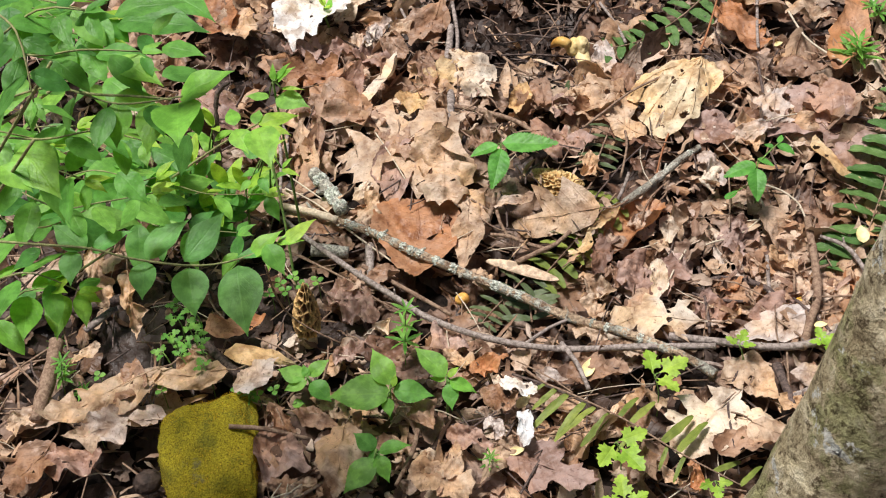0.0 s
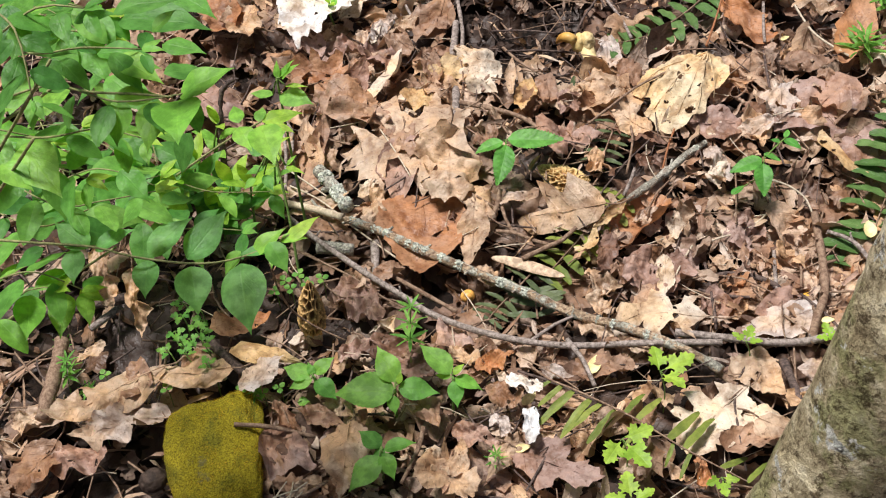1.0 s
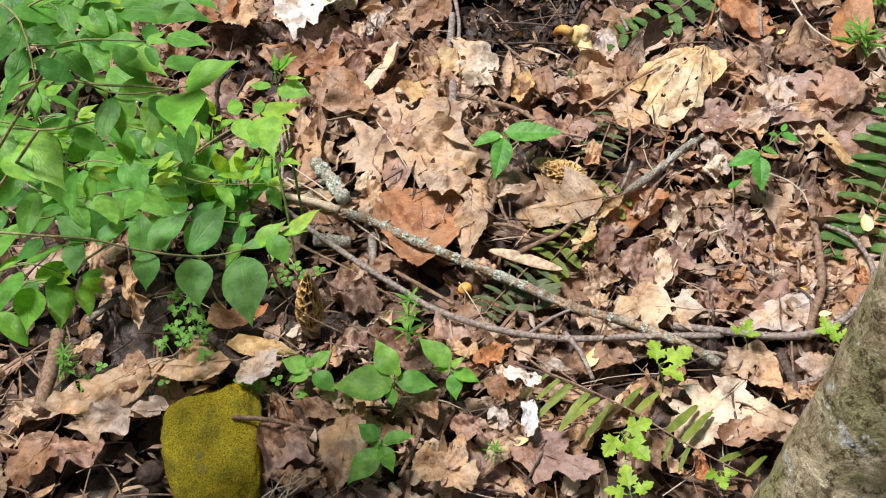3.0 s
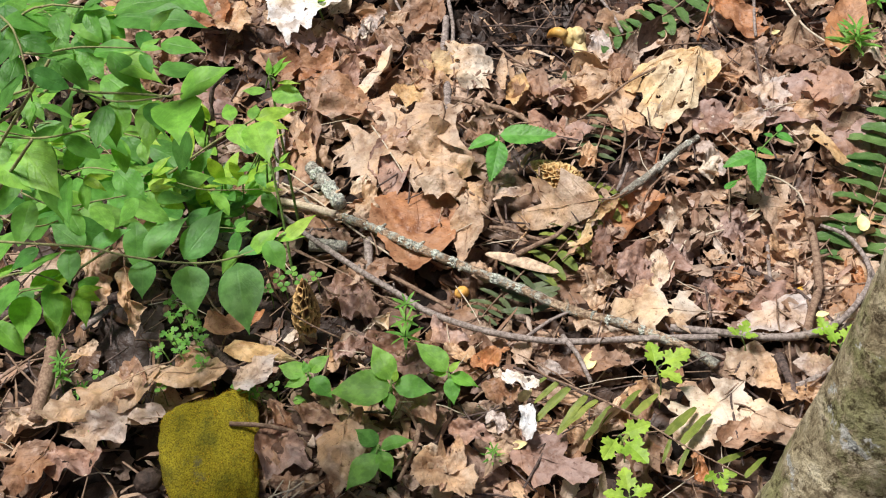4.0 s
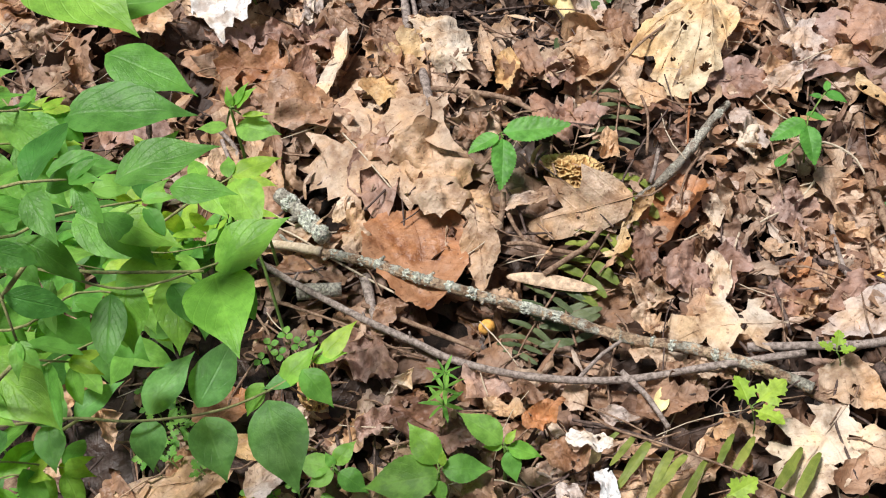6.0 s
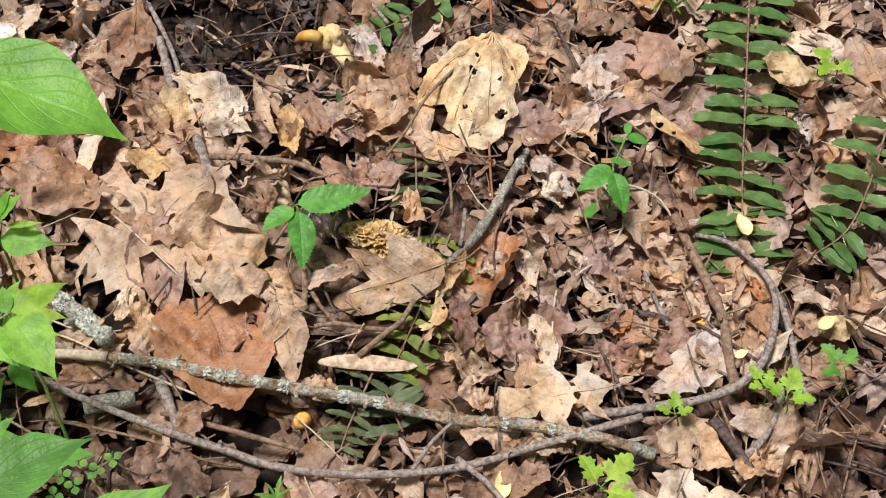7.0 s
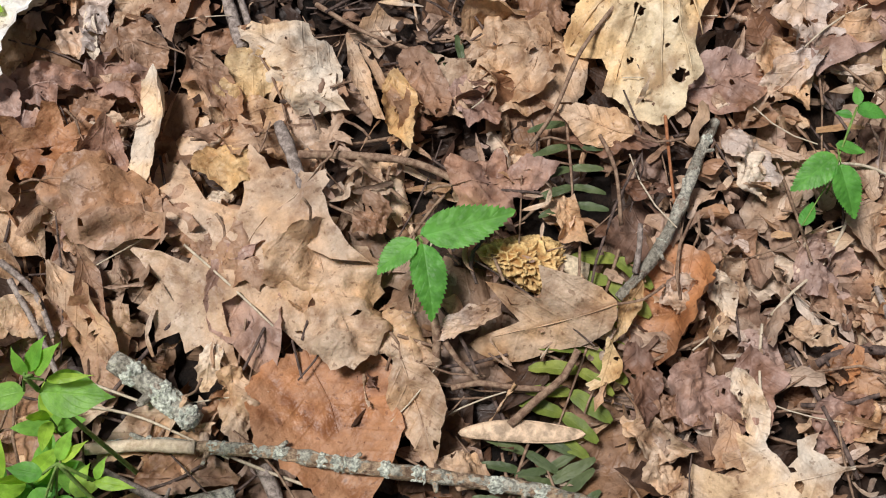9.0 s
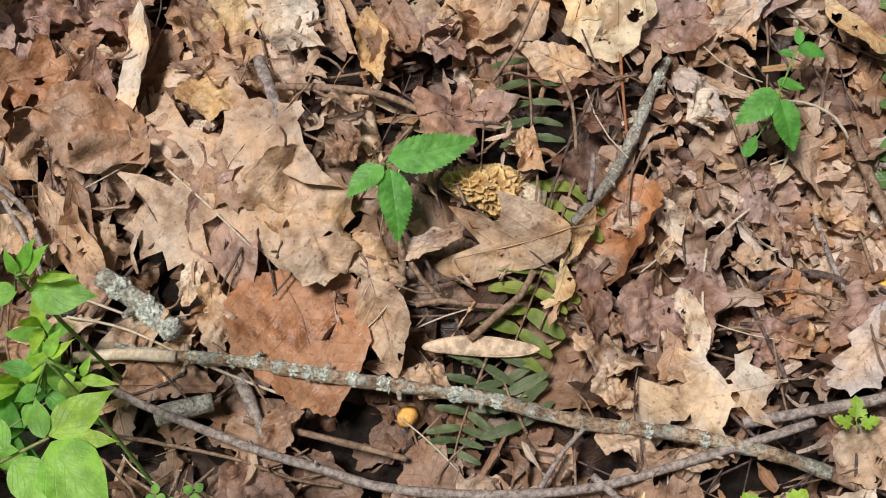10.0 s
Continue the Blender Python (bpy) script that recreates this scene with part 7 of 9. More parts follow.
stick("dark_twig", [(0.442, -0.108, -0.014), (0.44, -0.152, -0.01), (0.433, -0.22, 0.001), (0.429, -0.248, -0)], (0.0026, 0.0024), DARK_TWIG, "thin dark twig across the leaves", 0.05, 6, 315, 0)
stick("dark_twig", [(0.421, -0.162, -0.01), (0.46, -0.181, -0.01), (0.5, -0.188, -0.012)], (0.0026, 0.0024), DARK_TWIG, "thin dark twig across the leaves", 0.05, 6, 316, 0)
stick("dark_twig", [(0.491, -0.288, 0.008), (0.45, -0.334, 0.015), (0.426, -0.38, 0.017), (0.416, -0.449, 0.03), (0.415, -0.499, 0.017)], (0.0018, 0.0016), DARK_TWIG, "thin dark stem over the leaves", 0.05, 6, 317, 0)
stick("dark_twig", [(0.353, -0.202, -0), (0.371, -0.274, 0.013), (0.399, -0.317, 0.014)], (0.0022, 0.002), DARK_TWIG, "thin dark twig across the leaves", 0.05, 6, 318, 0)
stick("dark_twig", [(-0.667, -0.106, 0.06), (-0.596, -0.106, 0.06), (-0.534, -0.107, 0.06), (-0.459, -0.088, 0.05)], (0.009, 0.008), DARK_TWIG, "dark stick lying under the shrub", 0.07, 10, 319, 0)
stick("brown_stick", [(-0.561, -0.151, 0.04), (-0.564, -0.209, 0.04), (-0.577, -0.287, 0.03)], (0.011, 0.011), BROWN_TWIG, "thick brown stick stub under the shrub", 0.08, 10, 320, 0)
stick("brown_stick", [(-0.523, -0.127, 0.03), (-0.494, -0.103, 0.03), (-0.478, -0.088, 0.03)], (0.006, 0.006), GREY_TWIG, "short weathered stick under the shrub", 0.08, 10, 321, 0)
stick("brown_stick", [(-0.704, 0.185, 0.04), (-0.642, 0.166, 0.04), (-0.542, 0.152, 0.04)], (0.006, 0.006), GREY_TWIG, "pale weathered stick behind the shrub", 0.08, 10, 322, 0)
stick("dark_twig", [(-0.332, -0.174, 0.02), (-0.304, -0.21, 0.02), (-0.277, -0.24, 0.02)], (0.008, 0.007), DARK_TWIG, "short dark stick beside the stone", 0.08, 10, 323, 0)
stick("brown_twig", [(-0.016, -0.371, 0.02), (-0.026, -0.407, 0.02), (-0.052, -0.458, 0.02)], (0.004, 0.003), BROWN_TWIG, "bent twig below a green shoot", 0.05, 8, 324, 0)
stick("brown_twig", [(-0.163, -0.408, 0.02), (-0.131, -0.439, 0.02), (-0.084, -0.463, 0.02)], (0.004, 0.003), BROWN_TWIG, "bent twig below a green shoot", 0.05, 8, 325, 0)
stick("brown_twig", [(0.498, -0.385, 0.01), (0.548, -0.37, 0.007), (0.593, -0.341, 0.003), (0.623, -0.309, -0.003)], (0.005, 0.0045), GREY_TWIG, "bent twig beside green herbs", 0.05, 8, 326, 0)
stick("straw", [(-0.136, -0.1, -0), (-0.083, -0.101, -0.008), (-0.02, -0.117, -0.017)], (0.0014, 0.0012), BROWN_TWIG, "thin brown stalk on the soil", 0.02, 6, 327, 0)
stick("straw", [(0.002, 0.64, -0.008), (0.021, 0.57, -0.012), (0.034, 0.506, -0.011)], (0.003, 0.003), GREY_TWIG, "thin grey twig on the litter", 0.02, 6, 328, 0)
stick("straw", [(0.672, 0.481, 0.02), (0.65, 0.387, 0.02), (0.643, 0.349, 0.02)], (0.003, 0.003), GREY_TWIG, "thin grey twig on the litter", 0.02, 6, 329, 0)
stick("straw", [(0.715, 0.427, 0.03), (0.729, 0.344, 0.03), (0.77, 0.275, 0.03)], (0.0022, 0.002), STRAW, "pale straw on the litter", 0.02, 6, 330, 0)
stick("brown_stick", [(0.51, -0.323, 0.008), (0.513, -0.375, 0.012), (0.513, -0.404, 0.013)], (0.007, 0.006), DARK_TWIG, "short dark stick among tan leaves", 0.08, 10, 331, 0)
stick("dark_twig", [(0.109, 0.623, -0.011), (0.111, 0.52, -0.015), (0.099, 0.433, -0.006)], (0.004, 0.004), GREY_TWIG, "grey twig on the dark soil", 0.06, 8, 332, 0)
stick("dark_twig", [(0.39, 0.558, -0.004), (0.412, 0.489, -0.008), (0.42, 0.438, -0.009)], (0.003, 0.003), GREY_TWIG, "grey twig on the dark soil", 0.06, 8, 333, 0)
stick("hanging_vine", [(-0.203, -0.185, 0.2), (-0.203, -0.184, 0.14), (-0.193, -0.181, 0.08), (-0.162, -0.187, 0.04), (-0.125, -0.197, 0.015)], (0.0017, 0.0015), BROWN_TWIG, "thin bare vine stem arching to the ground", 0.03, 6, 334, 0)
stick("peeled_wood", [(-0.223, 0.11, 0.01), (-0.173, 0.09, 0.008), (-0.126, 0.064, 0.007)], (0.0058, 0.0066), PEELED, "pale peeled end of a fallen branch", 0.03, 14, 335, 0)
stick("pale_straw", [(-0.216, 0.158, 0.001), (-0.163, 0.117, -0.003), (-0.102, 0.042, -0.006)], (0.0016, 0.0014), STRAW, "long pale straw across the litter", 0.02, 6, 336, 0)
stick("dark_twig", [(-0.231, 0.309, 0.007), (-0.223, 0.238, 0.007), (-0.225, 0.154, -0.005)], (0.0035, 0.003), GREY_TWIG, "thin grey stem beside the shrub", 0.03, 6, 337, 0)

stick("brown_twig", [(-0.215, 0.016, 0.001), (-0.168, -0.017, -0.001), (-0.111, -0.061, -0.004), (-0.068, -0.103, -0.008), (-0.028, -0.131, -0.013)], (0.0022, 0.0018), BROWN_TWIG, "thin red-brown stem beside round-leaved plants", 0.03, 6, 341, 0)
stick("bark_curl", [(-0.172, 0.019, -0.009), (-0.142, 0.014, -0.011), (-0.112, 0.008, -0.014)], (0.0105, 0.0115, 0.010), LICHEN_GREY, "short curl of dead bark under a branch", 0.05, 14, 342, 0)
stick("grey_root", [(-0.076, 0.023, -0.02), (-0.077, -0.003, -0.019), (-0.078, -0.054, -0.017)], (0.008, 0.007, 0.0045), GREY_TWIG, "knobbly grey root below a branch", 0.09, 10, 343, 0)
stick("brown_twig", [(-0.09, -0.023, -0.015), (-0.029, -0.071, -0.022), (0.046, -0.133, -0.03)], (0.004, 0.0034), BROWN_TWIG, "slim brown twig on dark soil", 0.05, 8, 344, 0)
stick("brown_twig", [(0.296, -0.058, -0.009), (0.342, -0.06, -0.009), (0.388, -0.064, -0.012)], (0.0019, 0.0016), BROWN_TWIG, "thin brown stalk beside a rolled leaf", 0.03, 6, 345, 0)
stick("brown_twig", [(0.556, -0.091, -0.027), (0.547, -0.135, -0.024), (0.538, -0.178, -0.016)], (0.0034, 0.0028), GREY_TWIG, "short grey twig among crumbled leaves", 0.05, 8, 346, 0)
stick("brown_twig", [(0.592, -0.105, -0.028), (0.587, -0.14, -0.025), (0.577, -0.174, -0.02)], (0.0026, 0.002), BROWN_TWIG, "short brown twig among crumbled leaves", 0.05, 8, 347, 0)
stick("straw", [(0.429, -0.075, -0.008), (0.404, -0.111, -0.006), (0.38, -0.156, -0.002)], (0.0016, 0.0014), STRAW, "pale straw over a bleached leaf", 0.02, 6, 348, 0)

# ---- stone, nut, mushrooms and bits of fruit ----
mossy_stone((-0.319, -0.38, 0.02))
lump("walnut", (-0.407, -0.399, 0.008), (0.021, 0.018, 0.016), DARK_NUT, "dark round nut half sunk in soil", "nut", 0.06, 3.0, 20)
morel((-0.177, -0.162, 0.0), (-0.163, -0.159, 0.122), 0.0225, (0.86, 0.56, 0.24), (0.10, 0.045, 0.018), "brown honeycombed morel standing in dark soil", 105.0, 1.0, 0)
morel((0.281, 0.063, -0.01), (0.206, 0.119, 0.016), 0.030, (0.80, 0.58, 0.27), (0.36, 0.20, 0.07), "yellow-tan morel half hidden behind an oak leaf", 118.0, 0.95, 4)
capsule((0.066, -0.09, -0.048), 0.0105, (0.68, 0.36, 0.09), "orange-yellow fallen fruit with a brown end")
capsule((0.581, -0.19, -0.024), 0.007, (0.75, 0.42, 0.07), "small orange fruit on a pale leaf")
petal((0.241, -0.288, 0.002), 0.017, 70)
petal((0.139, -0.338, 0.008), 0.014, 40)
petal((0.702, -0.094, 0), 0.018, 80)
petal((0.711, -0.27, 0.012), 0.015, 10)
petal((0.68, 0.353, 0.018), 0.009, 20)
petal((0.592, -0.259, 0.003), 0.01, 0)
petal((0.12, -0.423, 0.015), 0.012, 10)
peeled_mushroom((0.276, 0.445, -0.045), (0.297, 0.462, -0.03), (0.32, 0.46, -0.02), (0.344, 0.44, -0.025), (0.351, 0.419, -0.04), (0.33, 0.412, -0.05))
seed_pod((0.111, -0.033, -0.03), (0.224, -0.089, -0.03))

# ---- seedlings and herbs ----
seedling("elm_seedling", (0.145, 0.13, 0.0), (0.158, 0.141, 0.062), [((0.162, 0.139, 0.065), (0.248, 0.118, 0.07), 'elm', 0.5), ((0.154, 0.139, 0.063), (0.108, 0.13, 0.055), 'elm', 0.6), ((0.16, 0.134, 0.06), (0.137, 0.067, 0.04), 'elm', 0.5), ((0.161, 0.142, 0.063), (0.188, 0.139, 0.06), 'elm', 0.6)], "small elm seedling with toothed green leaves", "mid", 0.12, 0.5, "elm", 0.0012, 3)
seedling("elm_seedling", (0.562, 0.017, 0.0), (0.561, 0.028, 0.06), [((0.559, 0.03, 0.06), (0.508, 0.02, 0.05), 'elm', 0.6), ((0.558, 0.02, 0.06), (0.549, -0.029, 0.04), 'elm', 0.6), ((0.564, 0.039, 0.062), (0.584, 0.02, 0.06), 'elm', 0.6), ((0.593, 0.057, 0.065), (0.582, 0.068, 0.062), 'elm', 0.6), ((0.601, 0.063, 0.065), (0.624, 0.043, 0.06), 'elm', 0.6), ((0.604, 0.064, 0.066), (0.612, 0.081, 0.066), 'elm', 0.6), ((0.503, -0.012, 0.03), (0.525, 0.003, 0.03), 'elm', 0.6)], "small elm seedling with toothed green leaves", "mid", 0.1, 0.5, "elm", 0.001, 5)
seedling("broadleaf_shoot", (-0.057, -0.328, 0.0), (-0.049, -0.325, 0.06), [((-0.049, -0.33, 0.06), (-0.144, -0.315, 0.05), 'mid', 0.55), ((-0.045, -0.325, 0.06), (0.014, -0.337, 0.05), 'mid', 0.6), ((-0.048, -0.319, 0.065), (-0.07, -0.265, 0.085), 'bright', 0.55), ((-0.044, -0.324, 0.065), (-0.038, -0.307, 0.075), 'lime', 0.5), ((-0.054, -0.335, 0.055), (-0.053, -0.359, 0.04), 'mid', 0.7)], "young shoot with broad pointed green leaves", "bright", 0.05, 0.6, "drop", 0.0018, 1)
seedling("broadleaf_shoot", (0.027, -0.325, 0.0), (0.034, -0.317, 0.06), [((0.033, -0.315, 0.065), (-0.009, -0.267, 0.08), 'mid', 0.6), ((0.037, -0.319, 0.06), (0.075, -0.34, 0.05), 'bright', 0.55), ((0.036, -0.325, 0.06), (0.036, -0.36, 0.04), 'mid', 0.6), ((0.035, -0.318, 0.065), (0.053, -0.305, 0.07), 'lime', 0.5), ((0.031, -0.318, 0.06), (0.008, -0.308, 0.055), 'bright', 0.5)], "young shoot with broad pointed green leaves", "bright", 0.05, 0.6, "drop", 0.0018, 2)
seedling("broadleaf_shoot", (-0.178, -0.276, 0.0), (-0.169, -0.28, 0.05), [((-0.169, -0.276, 0.05), (-0.135, -0.258, 0.06), 'bright', 0.6), ((-0.173, -0.279, 0.05), (-0.215, -0.257, 0.05), 'mid', 0.65), ((-0.171, -0.286, 0.05), (-0.208, -0.291, 0.04), 'mid', 0.6), ((-0.165, -0.287, 0.05), (-0.136, -0.318, 0.035), 'mid', 0.7), ((-0.169, -0.28, 0.05), (-0.175, -0.262, 0.06), 'mid', 0.6)], "young shoot with broad pointed green leaves", "bright", 0.05, 0.6, "drop", 0.0018, 3)
seedling("broadleaf_shoot", (-0.081, -0.425, 0.0), (-0.075, -0.419, 0.05), [((-0.074, -0.414, 0.05), (-0.104, -0.389, 0.06), 'deep', 0.8), ((-0.071, -0.418, 0.05), (-0.024, -0.412, 0.05), 'mid', 0.6), ((-0.072, -0.424, 0.05), (-0.059, -0.462, 0.035), 'bright', 0.6), ((-0.077, -0.429, 0.05), (-0.126, -0.468, 0.03), 'mid', 0.55), ((-0.072, -0.415, 0.05), (-0.088, -0.438, 0.04), 'mid', 0.6)], "young shoot with broad pointed green leaves", "bright", 0.05, 0.6, "drop", 0.0018, 4)
seedling("broadleaf_shoot", (-0.193, -0.292, -0.0), (-0.189, -0.302, 0.02), [((-0.197, -0.305, 0.022), (-0.178, -0.305, 0.022), 'mid', 0.9)], "single round green leaf near the ground", "bright", 0.05, 0.6, "drop", 0.0018, 5)
lobed_plant((0.328, -0.369, 0.0), (0.323, -0.359, 0.07), 20, 0.055, "light green herb with deeply cut leaves", "lime", 1)
lobed_plant((0.259, -0.463, 0.0), (0.254, -0.453, 0.06), -60, 0.058, "light green herb with deeply cut leaves", "lime", 2)
lobed_plant((0.461, -0.318, 0.0), (0.456, -0.308, 0.045), 60, 0.03, "light green herb with deeply cut leaves", "lime", 3)
lobed_plant((0.581, -0.329, 0.0), (0.576, -0.319, 0.045), 100, 0.028, "light green herb with deeply cut leaves", "lime", 4)
lobed_plant((0.59, -0.358, 0.0), (0.585, -0.348, 0.05), 40, 0.045, "light green herb with deeply cut leaves", "lime", 5)
lobed_plant((0.956, 0.058, 0.0), (0.951, 0.068, 0.05), 200, 0.045, "light green herb with deeply cut leaves", "lime", 6)
lobed_plant((0.683, -0.351, 0.0), (0.678, -0.341, 0.04), 100, 0.04, "light green herb with deeply cut leaves", "mid", 7)
lobed_plant((0.257, -0.553, 0.0), (0.252, -0.543, 0.05), 90, 0.045, "light green herb with deeply cut leaves", "lime", 8)
lobed_plant((0.383, -0.522, 0.0), (0.378, -0.512, 0.03), -90, 0.03, "light green herb with deeply cut leaves", "lime", 9)
lobed_plant((-0.374, -0.188, 0.0), (-0.378, -0.176, 0.06), 290, 0.021, "feathery pale green herb with finely cut leaves", "mid", 20)
lobed_plant((-0.35, -0.172, 0.0), (-0.354, -0.16, 0.056), 337, 0.021, "feathery pale green herb with finely cut leaves", "mid", 21)
lobed_plant((-0.332, -0.209, 0.0), (-0.336, -0.197, 0.052), 24, 0.021, "feathery pale green herb with finely cut leaves", "mid", 22)
lobed_plant((-0.358, -0.224, 0.0), (-0.362, -0.212, 0.048), 71, 0.021, "feathery pale green herb with finely cut leaves", "mid", 23)
lobed_plant((-0.323, -0.247, 0.0), (-0.327, -0.235, 0.044), 118, 0.021, "feathery pale green herb with finely cut leaves", "mid", 24)
lobed_plant((-0.387, -0.209, 0.0), (-0.391, -0.197, 0.04), 165, 0.021, "feathery pale green herb with finely cut leaves", "mid", 25)
lobed_plant((-0.349, -0.124, 0.0), (-0.353, -0.112, 0.036), 212, 0.021, "feathery pale green herb with finely cut leaves", "mid", 26)
lobed_plant((-0.376, -0.133, 0.0), (-0.38, -0.121, 0.032), 259, 0.021, "feathery pale green herb with finely cut leaves", "mid", 27)
lobed_plant((-0.361, -0.18, 0.0), (-0.365, -0.168, 0.028), 306, 0.021, "feathery pale green herb with finely cut leaves", "mid", 28)
lobed_plant((-0.345, -0.165, 0.0), (-0.349, -0.153, 0.024), 353, 0.021, "feathery pale green herb with finely cut leaves", "mid", 29)
lobed_plant((-0.381, -0.179, 0.0), (-0.385, -0.167, 0.02), 40, 0.021, "feathery pale green herb with finely cut leaves", "mid", 30)
lobed_plant((-0.328, -0.2, 0.0), (-0.332, -0.188, 0.016), 87, 0.021, "feathery pale green herb with finely cut leaves", "mid", 31)
lobed_plant((-0.354, -0.225, 0.0), (-0.358, -0.213, 0.012), 134, 0.021, "feathery pale green herb with finely cut leaves", "mid", 32)
lobed_plant((-0.381, -0.091, 0.0), (-0.385, -0.079, 0.008), 181, 0.021, "feathery pale green herb with finely cut leaves", "mid", 33)
lobed_plant((-0.348, -0.127, 0.0), (-0.352, -0.115, 0.004), 228, 0.021, "feathery pale green herb with finely cut leaves", "mid", 34)
lobed_plant((-0.318, -0.205, 0.0), (-0.322, -0.193, 0.0), 275, 0.021, "feathery pale green herb with finely cut leaves", "mid", 35)
clover((-0.218, -0.075, 0.0), (-0.218, -0.072, 0.025), 0, 0.012, "tiny ground plant with three round green leaflets", 0)
clover((-0.195, -0.066, 0.0), (-0.195, -0.063, 0.025), 67, 0.012, "tiny ground plant with three round green leaflets", 1)
clover((-0.159, -0.08, 0.0), (-0.159, -0.077, 0.025), 134, 0.012, "tiny ground plant with three round green leaflets", 2)
clover((-0.233, -0.095, 0.0), (-0.233, -0.092, 0.025), 201, 0.012, "tiny ground plant with three round green leaflets", 3)
clover((-0.209, -0.093, 0.0), (-0.209, -0.09, 0.025), 268, 0.012, "tiny ground plant with three round green leaflets", 4)
clover((-0.182, -0.086, 0.0), (-0.182, -0.083, 0.025), 335, 0.012, "tiny ground plant with three round green leaflets", 5)
clover((-0.224, -0.28, 0.0), (-0.224, -0.277, 0.025), 42, 0.011, "tiny ground plant with three round green leaflets", 6)
clover((-0.395, -0.256, 0.0), (-0.395, -0.253, 0.025), 109, 0.011, "tiny ground plant with three round green leaflets", 7)
clover((-0.279, -0.272, 0.0), (-0.279, -0.269, 0.025), 176, 0.011, "tiny ground plant with three round green leaflets", 8)
clover((-0.493, -0.217, 0.0), (-0.493, -0.214, 0.025), 243, 0.011, "tiny ground plant with three round green leaflets", 9)
clover((-0.511, -0.25, 0.0), (-0.511, -0.247, 0.025), 310, 0.011, "tiny ground plant with three round green leaflets", 10)
clover((-0.543, -0.266, 0.0), (-0.543, -0.263, 0.025), 17, 0.011, "tiny ground plant with three round green leaflets", 11)
clover((-0.487, -0.314, 0.0), (-0.487, -0.311, 0.025), 84, 0.011, "tiny ground plant with three round green leaflets", 12)
clover((-0.249, -0.286, 0.0), (-0.249, -0.283, 0.025), 151, 0.011, "tiny ground plant with three round green leaflets", 13)
whorled_plant((-0.031, -0.245, 0.0), (-0.013, -0.243, 0.136), 3, 0.026, "bedstraw with starry whorls of narrow leaves", "mid", 1)
whorled_plant((0.078, -0.441, 0.0), (0.083, -0.441, 0.04), 2, 0.018, "bedstraw with starry whorls of narrow leaves", "mid", 2)
whorled_plant((0.803, 0.288, -0.0), (0.799, 0.29, 0.062), 3, 0.04, "bedstraw with starry whorls of narrow leaves", "mid", 3)
whorled_plant((0.897, 0.397, 0.0), (0.865, 0.411, 0.032), 2, 0.035, "bedstraw with starry whorls of narrow leaves", "mid", 4)
whorled_plant((-0.558, -0.214, 0.0), (-0.541, -0.205, 0.059), 3, 0.024, "bedstraw with starry whorls of narrow leaves", "mid", 5)
whorled_plant((-0.53, -0.228, 0.0), (-0.52, -0.223, 0.006), 2, 0.02, "bedstraw with starry whorls of narrow leaves", "mid", 6)
whorled_plant((-0.58, -0.113, 0.0), (-0.571, -0.135, 0.005), 2, 0.02, "bedstraw with starry whorls of narrow leaves", "mid", 7)
whorled_plant((-0.267, -0.284, 0.0), (-0.257, -0.281, 0.03), 2, 0.02, "bedstraw with starry whorls of narrow leaves", "mid", 8)
seedling("upright_shoot", (-0.19, 0.07, 0.0), (-0.179, 0.102, 0.29), [((-0.18, 0.096, 0.265), (-0.127, 0.064, 0.265), 'mid', 0.62), ((-0.177, 0.106, 0.29), (-0.149, 0.119, 0.31), 'bright', 0.4), ((-0.173, 0.101, 0.29), (-0.141, 0.109, 0.31), 'bright', 0.4), ((-0.169, 0.097, 0.28), (-0.131, 0.081, 0.285), 'lime', 0.25), ((-0.179, 0.102, 0.29), (-0.176, 0.122, 0.31), 'bright', 0.4), ((-0.191, 0.103, 0.26), (-0.229, 0.112, 0.26), 'mid', 0.6)], "upright yellow-green shoot with paired leaves", "bright", 0.0, 0.5, "drop", 0.0018, 7)
seedling("upright_shoot", (-0.2, -0.05, 0.0), (-0.203, 0.055, 0.2), [((-0.203, 0.057, 0.2), (-0.177, 0.073, 0.215), 'bright', 0.4), ((-0.201, 0.055, 0.2), (-0.171, 0.059, 0.21), 'lime', 0.35), ((-0.188, 0.037, 0.17), (-0.169, 0.048, 0.18), 'bright', 0.4), ((-0.189, 0.036, 0.17), (-0.158, 0.014, 0.17), 'lime', 0.35), ((-0.227, 0.047, 0.16), (-0.259, 0.049, 0.15), 'mid', 0.5), ((-0.227, 0.043, 0.15), (-0.213, 0.013, 0.14), 'mid', 0.5), ((-0.241, 0.04, 0.15), (-0.261, 0.024, 0.14), 'mid', 0.6), ((-0.223, 0.058, 0.18), (-0.251, 0.078, 0.18), 'mid', 0.5)], "upright yellow-green shoot with paired leaves", "bright", 0.0, 0.5, "drop", 0.0018, 17)
seedling("upright_shoot", (-0.347, 0.226, 0.0), (-0.321, 0.233, 0.099), [((-0.338, 0.228, 0.035), (-0.358, 0.267, 0.059), "bright", 0.4), ((-0.338, 0.228, 0.035), (-0.317, 0.189, 0.059), "bright", 0.4), ((-0.33, 0.231, 0.064), (-0.29, 0.227, 0.086), "bright", 0.4), ((-0.33, 0.231, 0.064), (-0.37, 0.234, 0.086), "bright", 0.4), ((-0.322, 0.233, 0.094), (-0.337, 0.265, 0.114), "lime", 0.4), ((-0.322, 0.233, 0.094), (-0.307, 0.2, 0.114), "lime", 0.4), ((-0.321, 0.233, 0.099), (-0.331, 0.233, 0.139), "lime", 0.4)], "upright yellow-green shoot with narrow leaves", "bright", 0.0, 0.4, "ovate", 0.0016, 8)
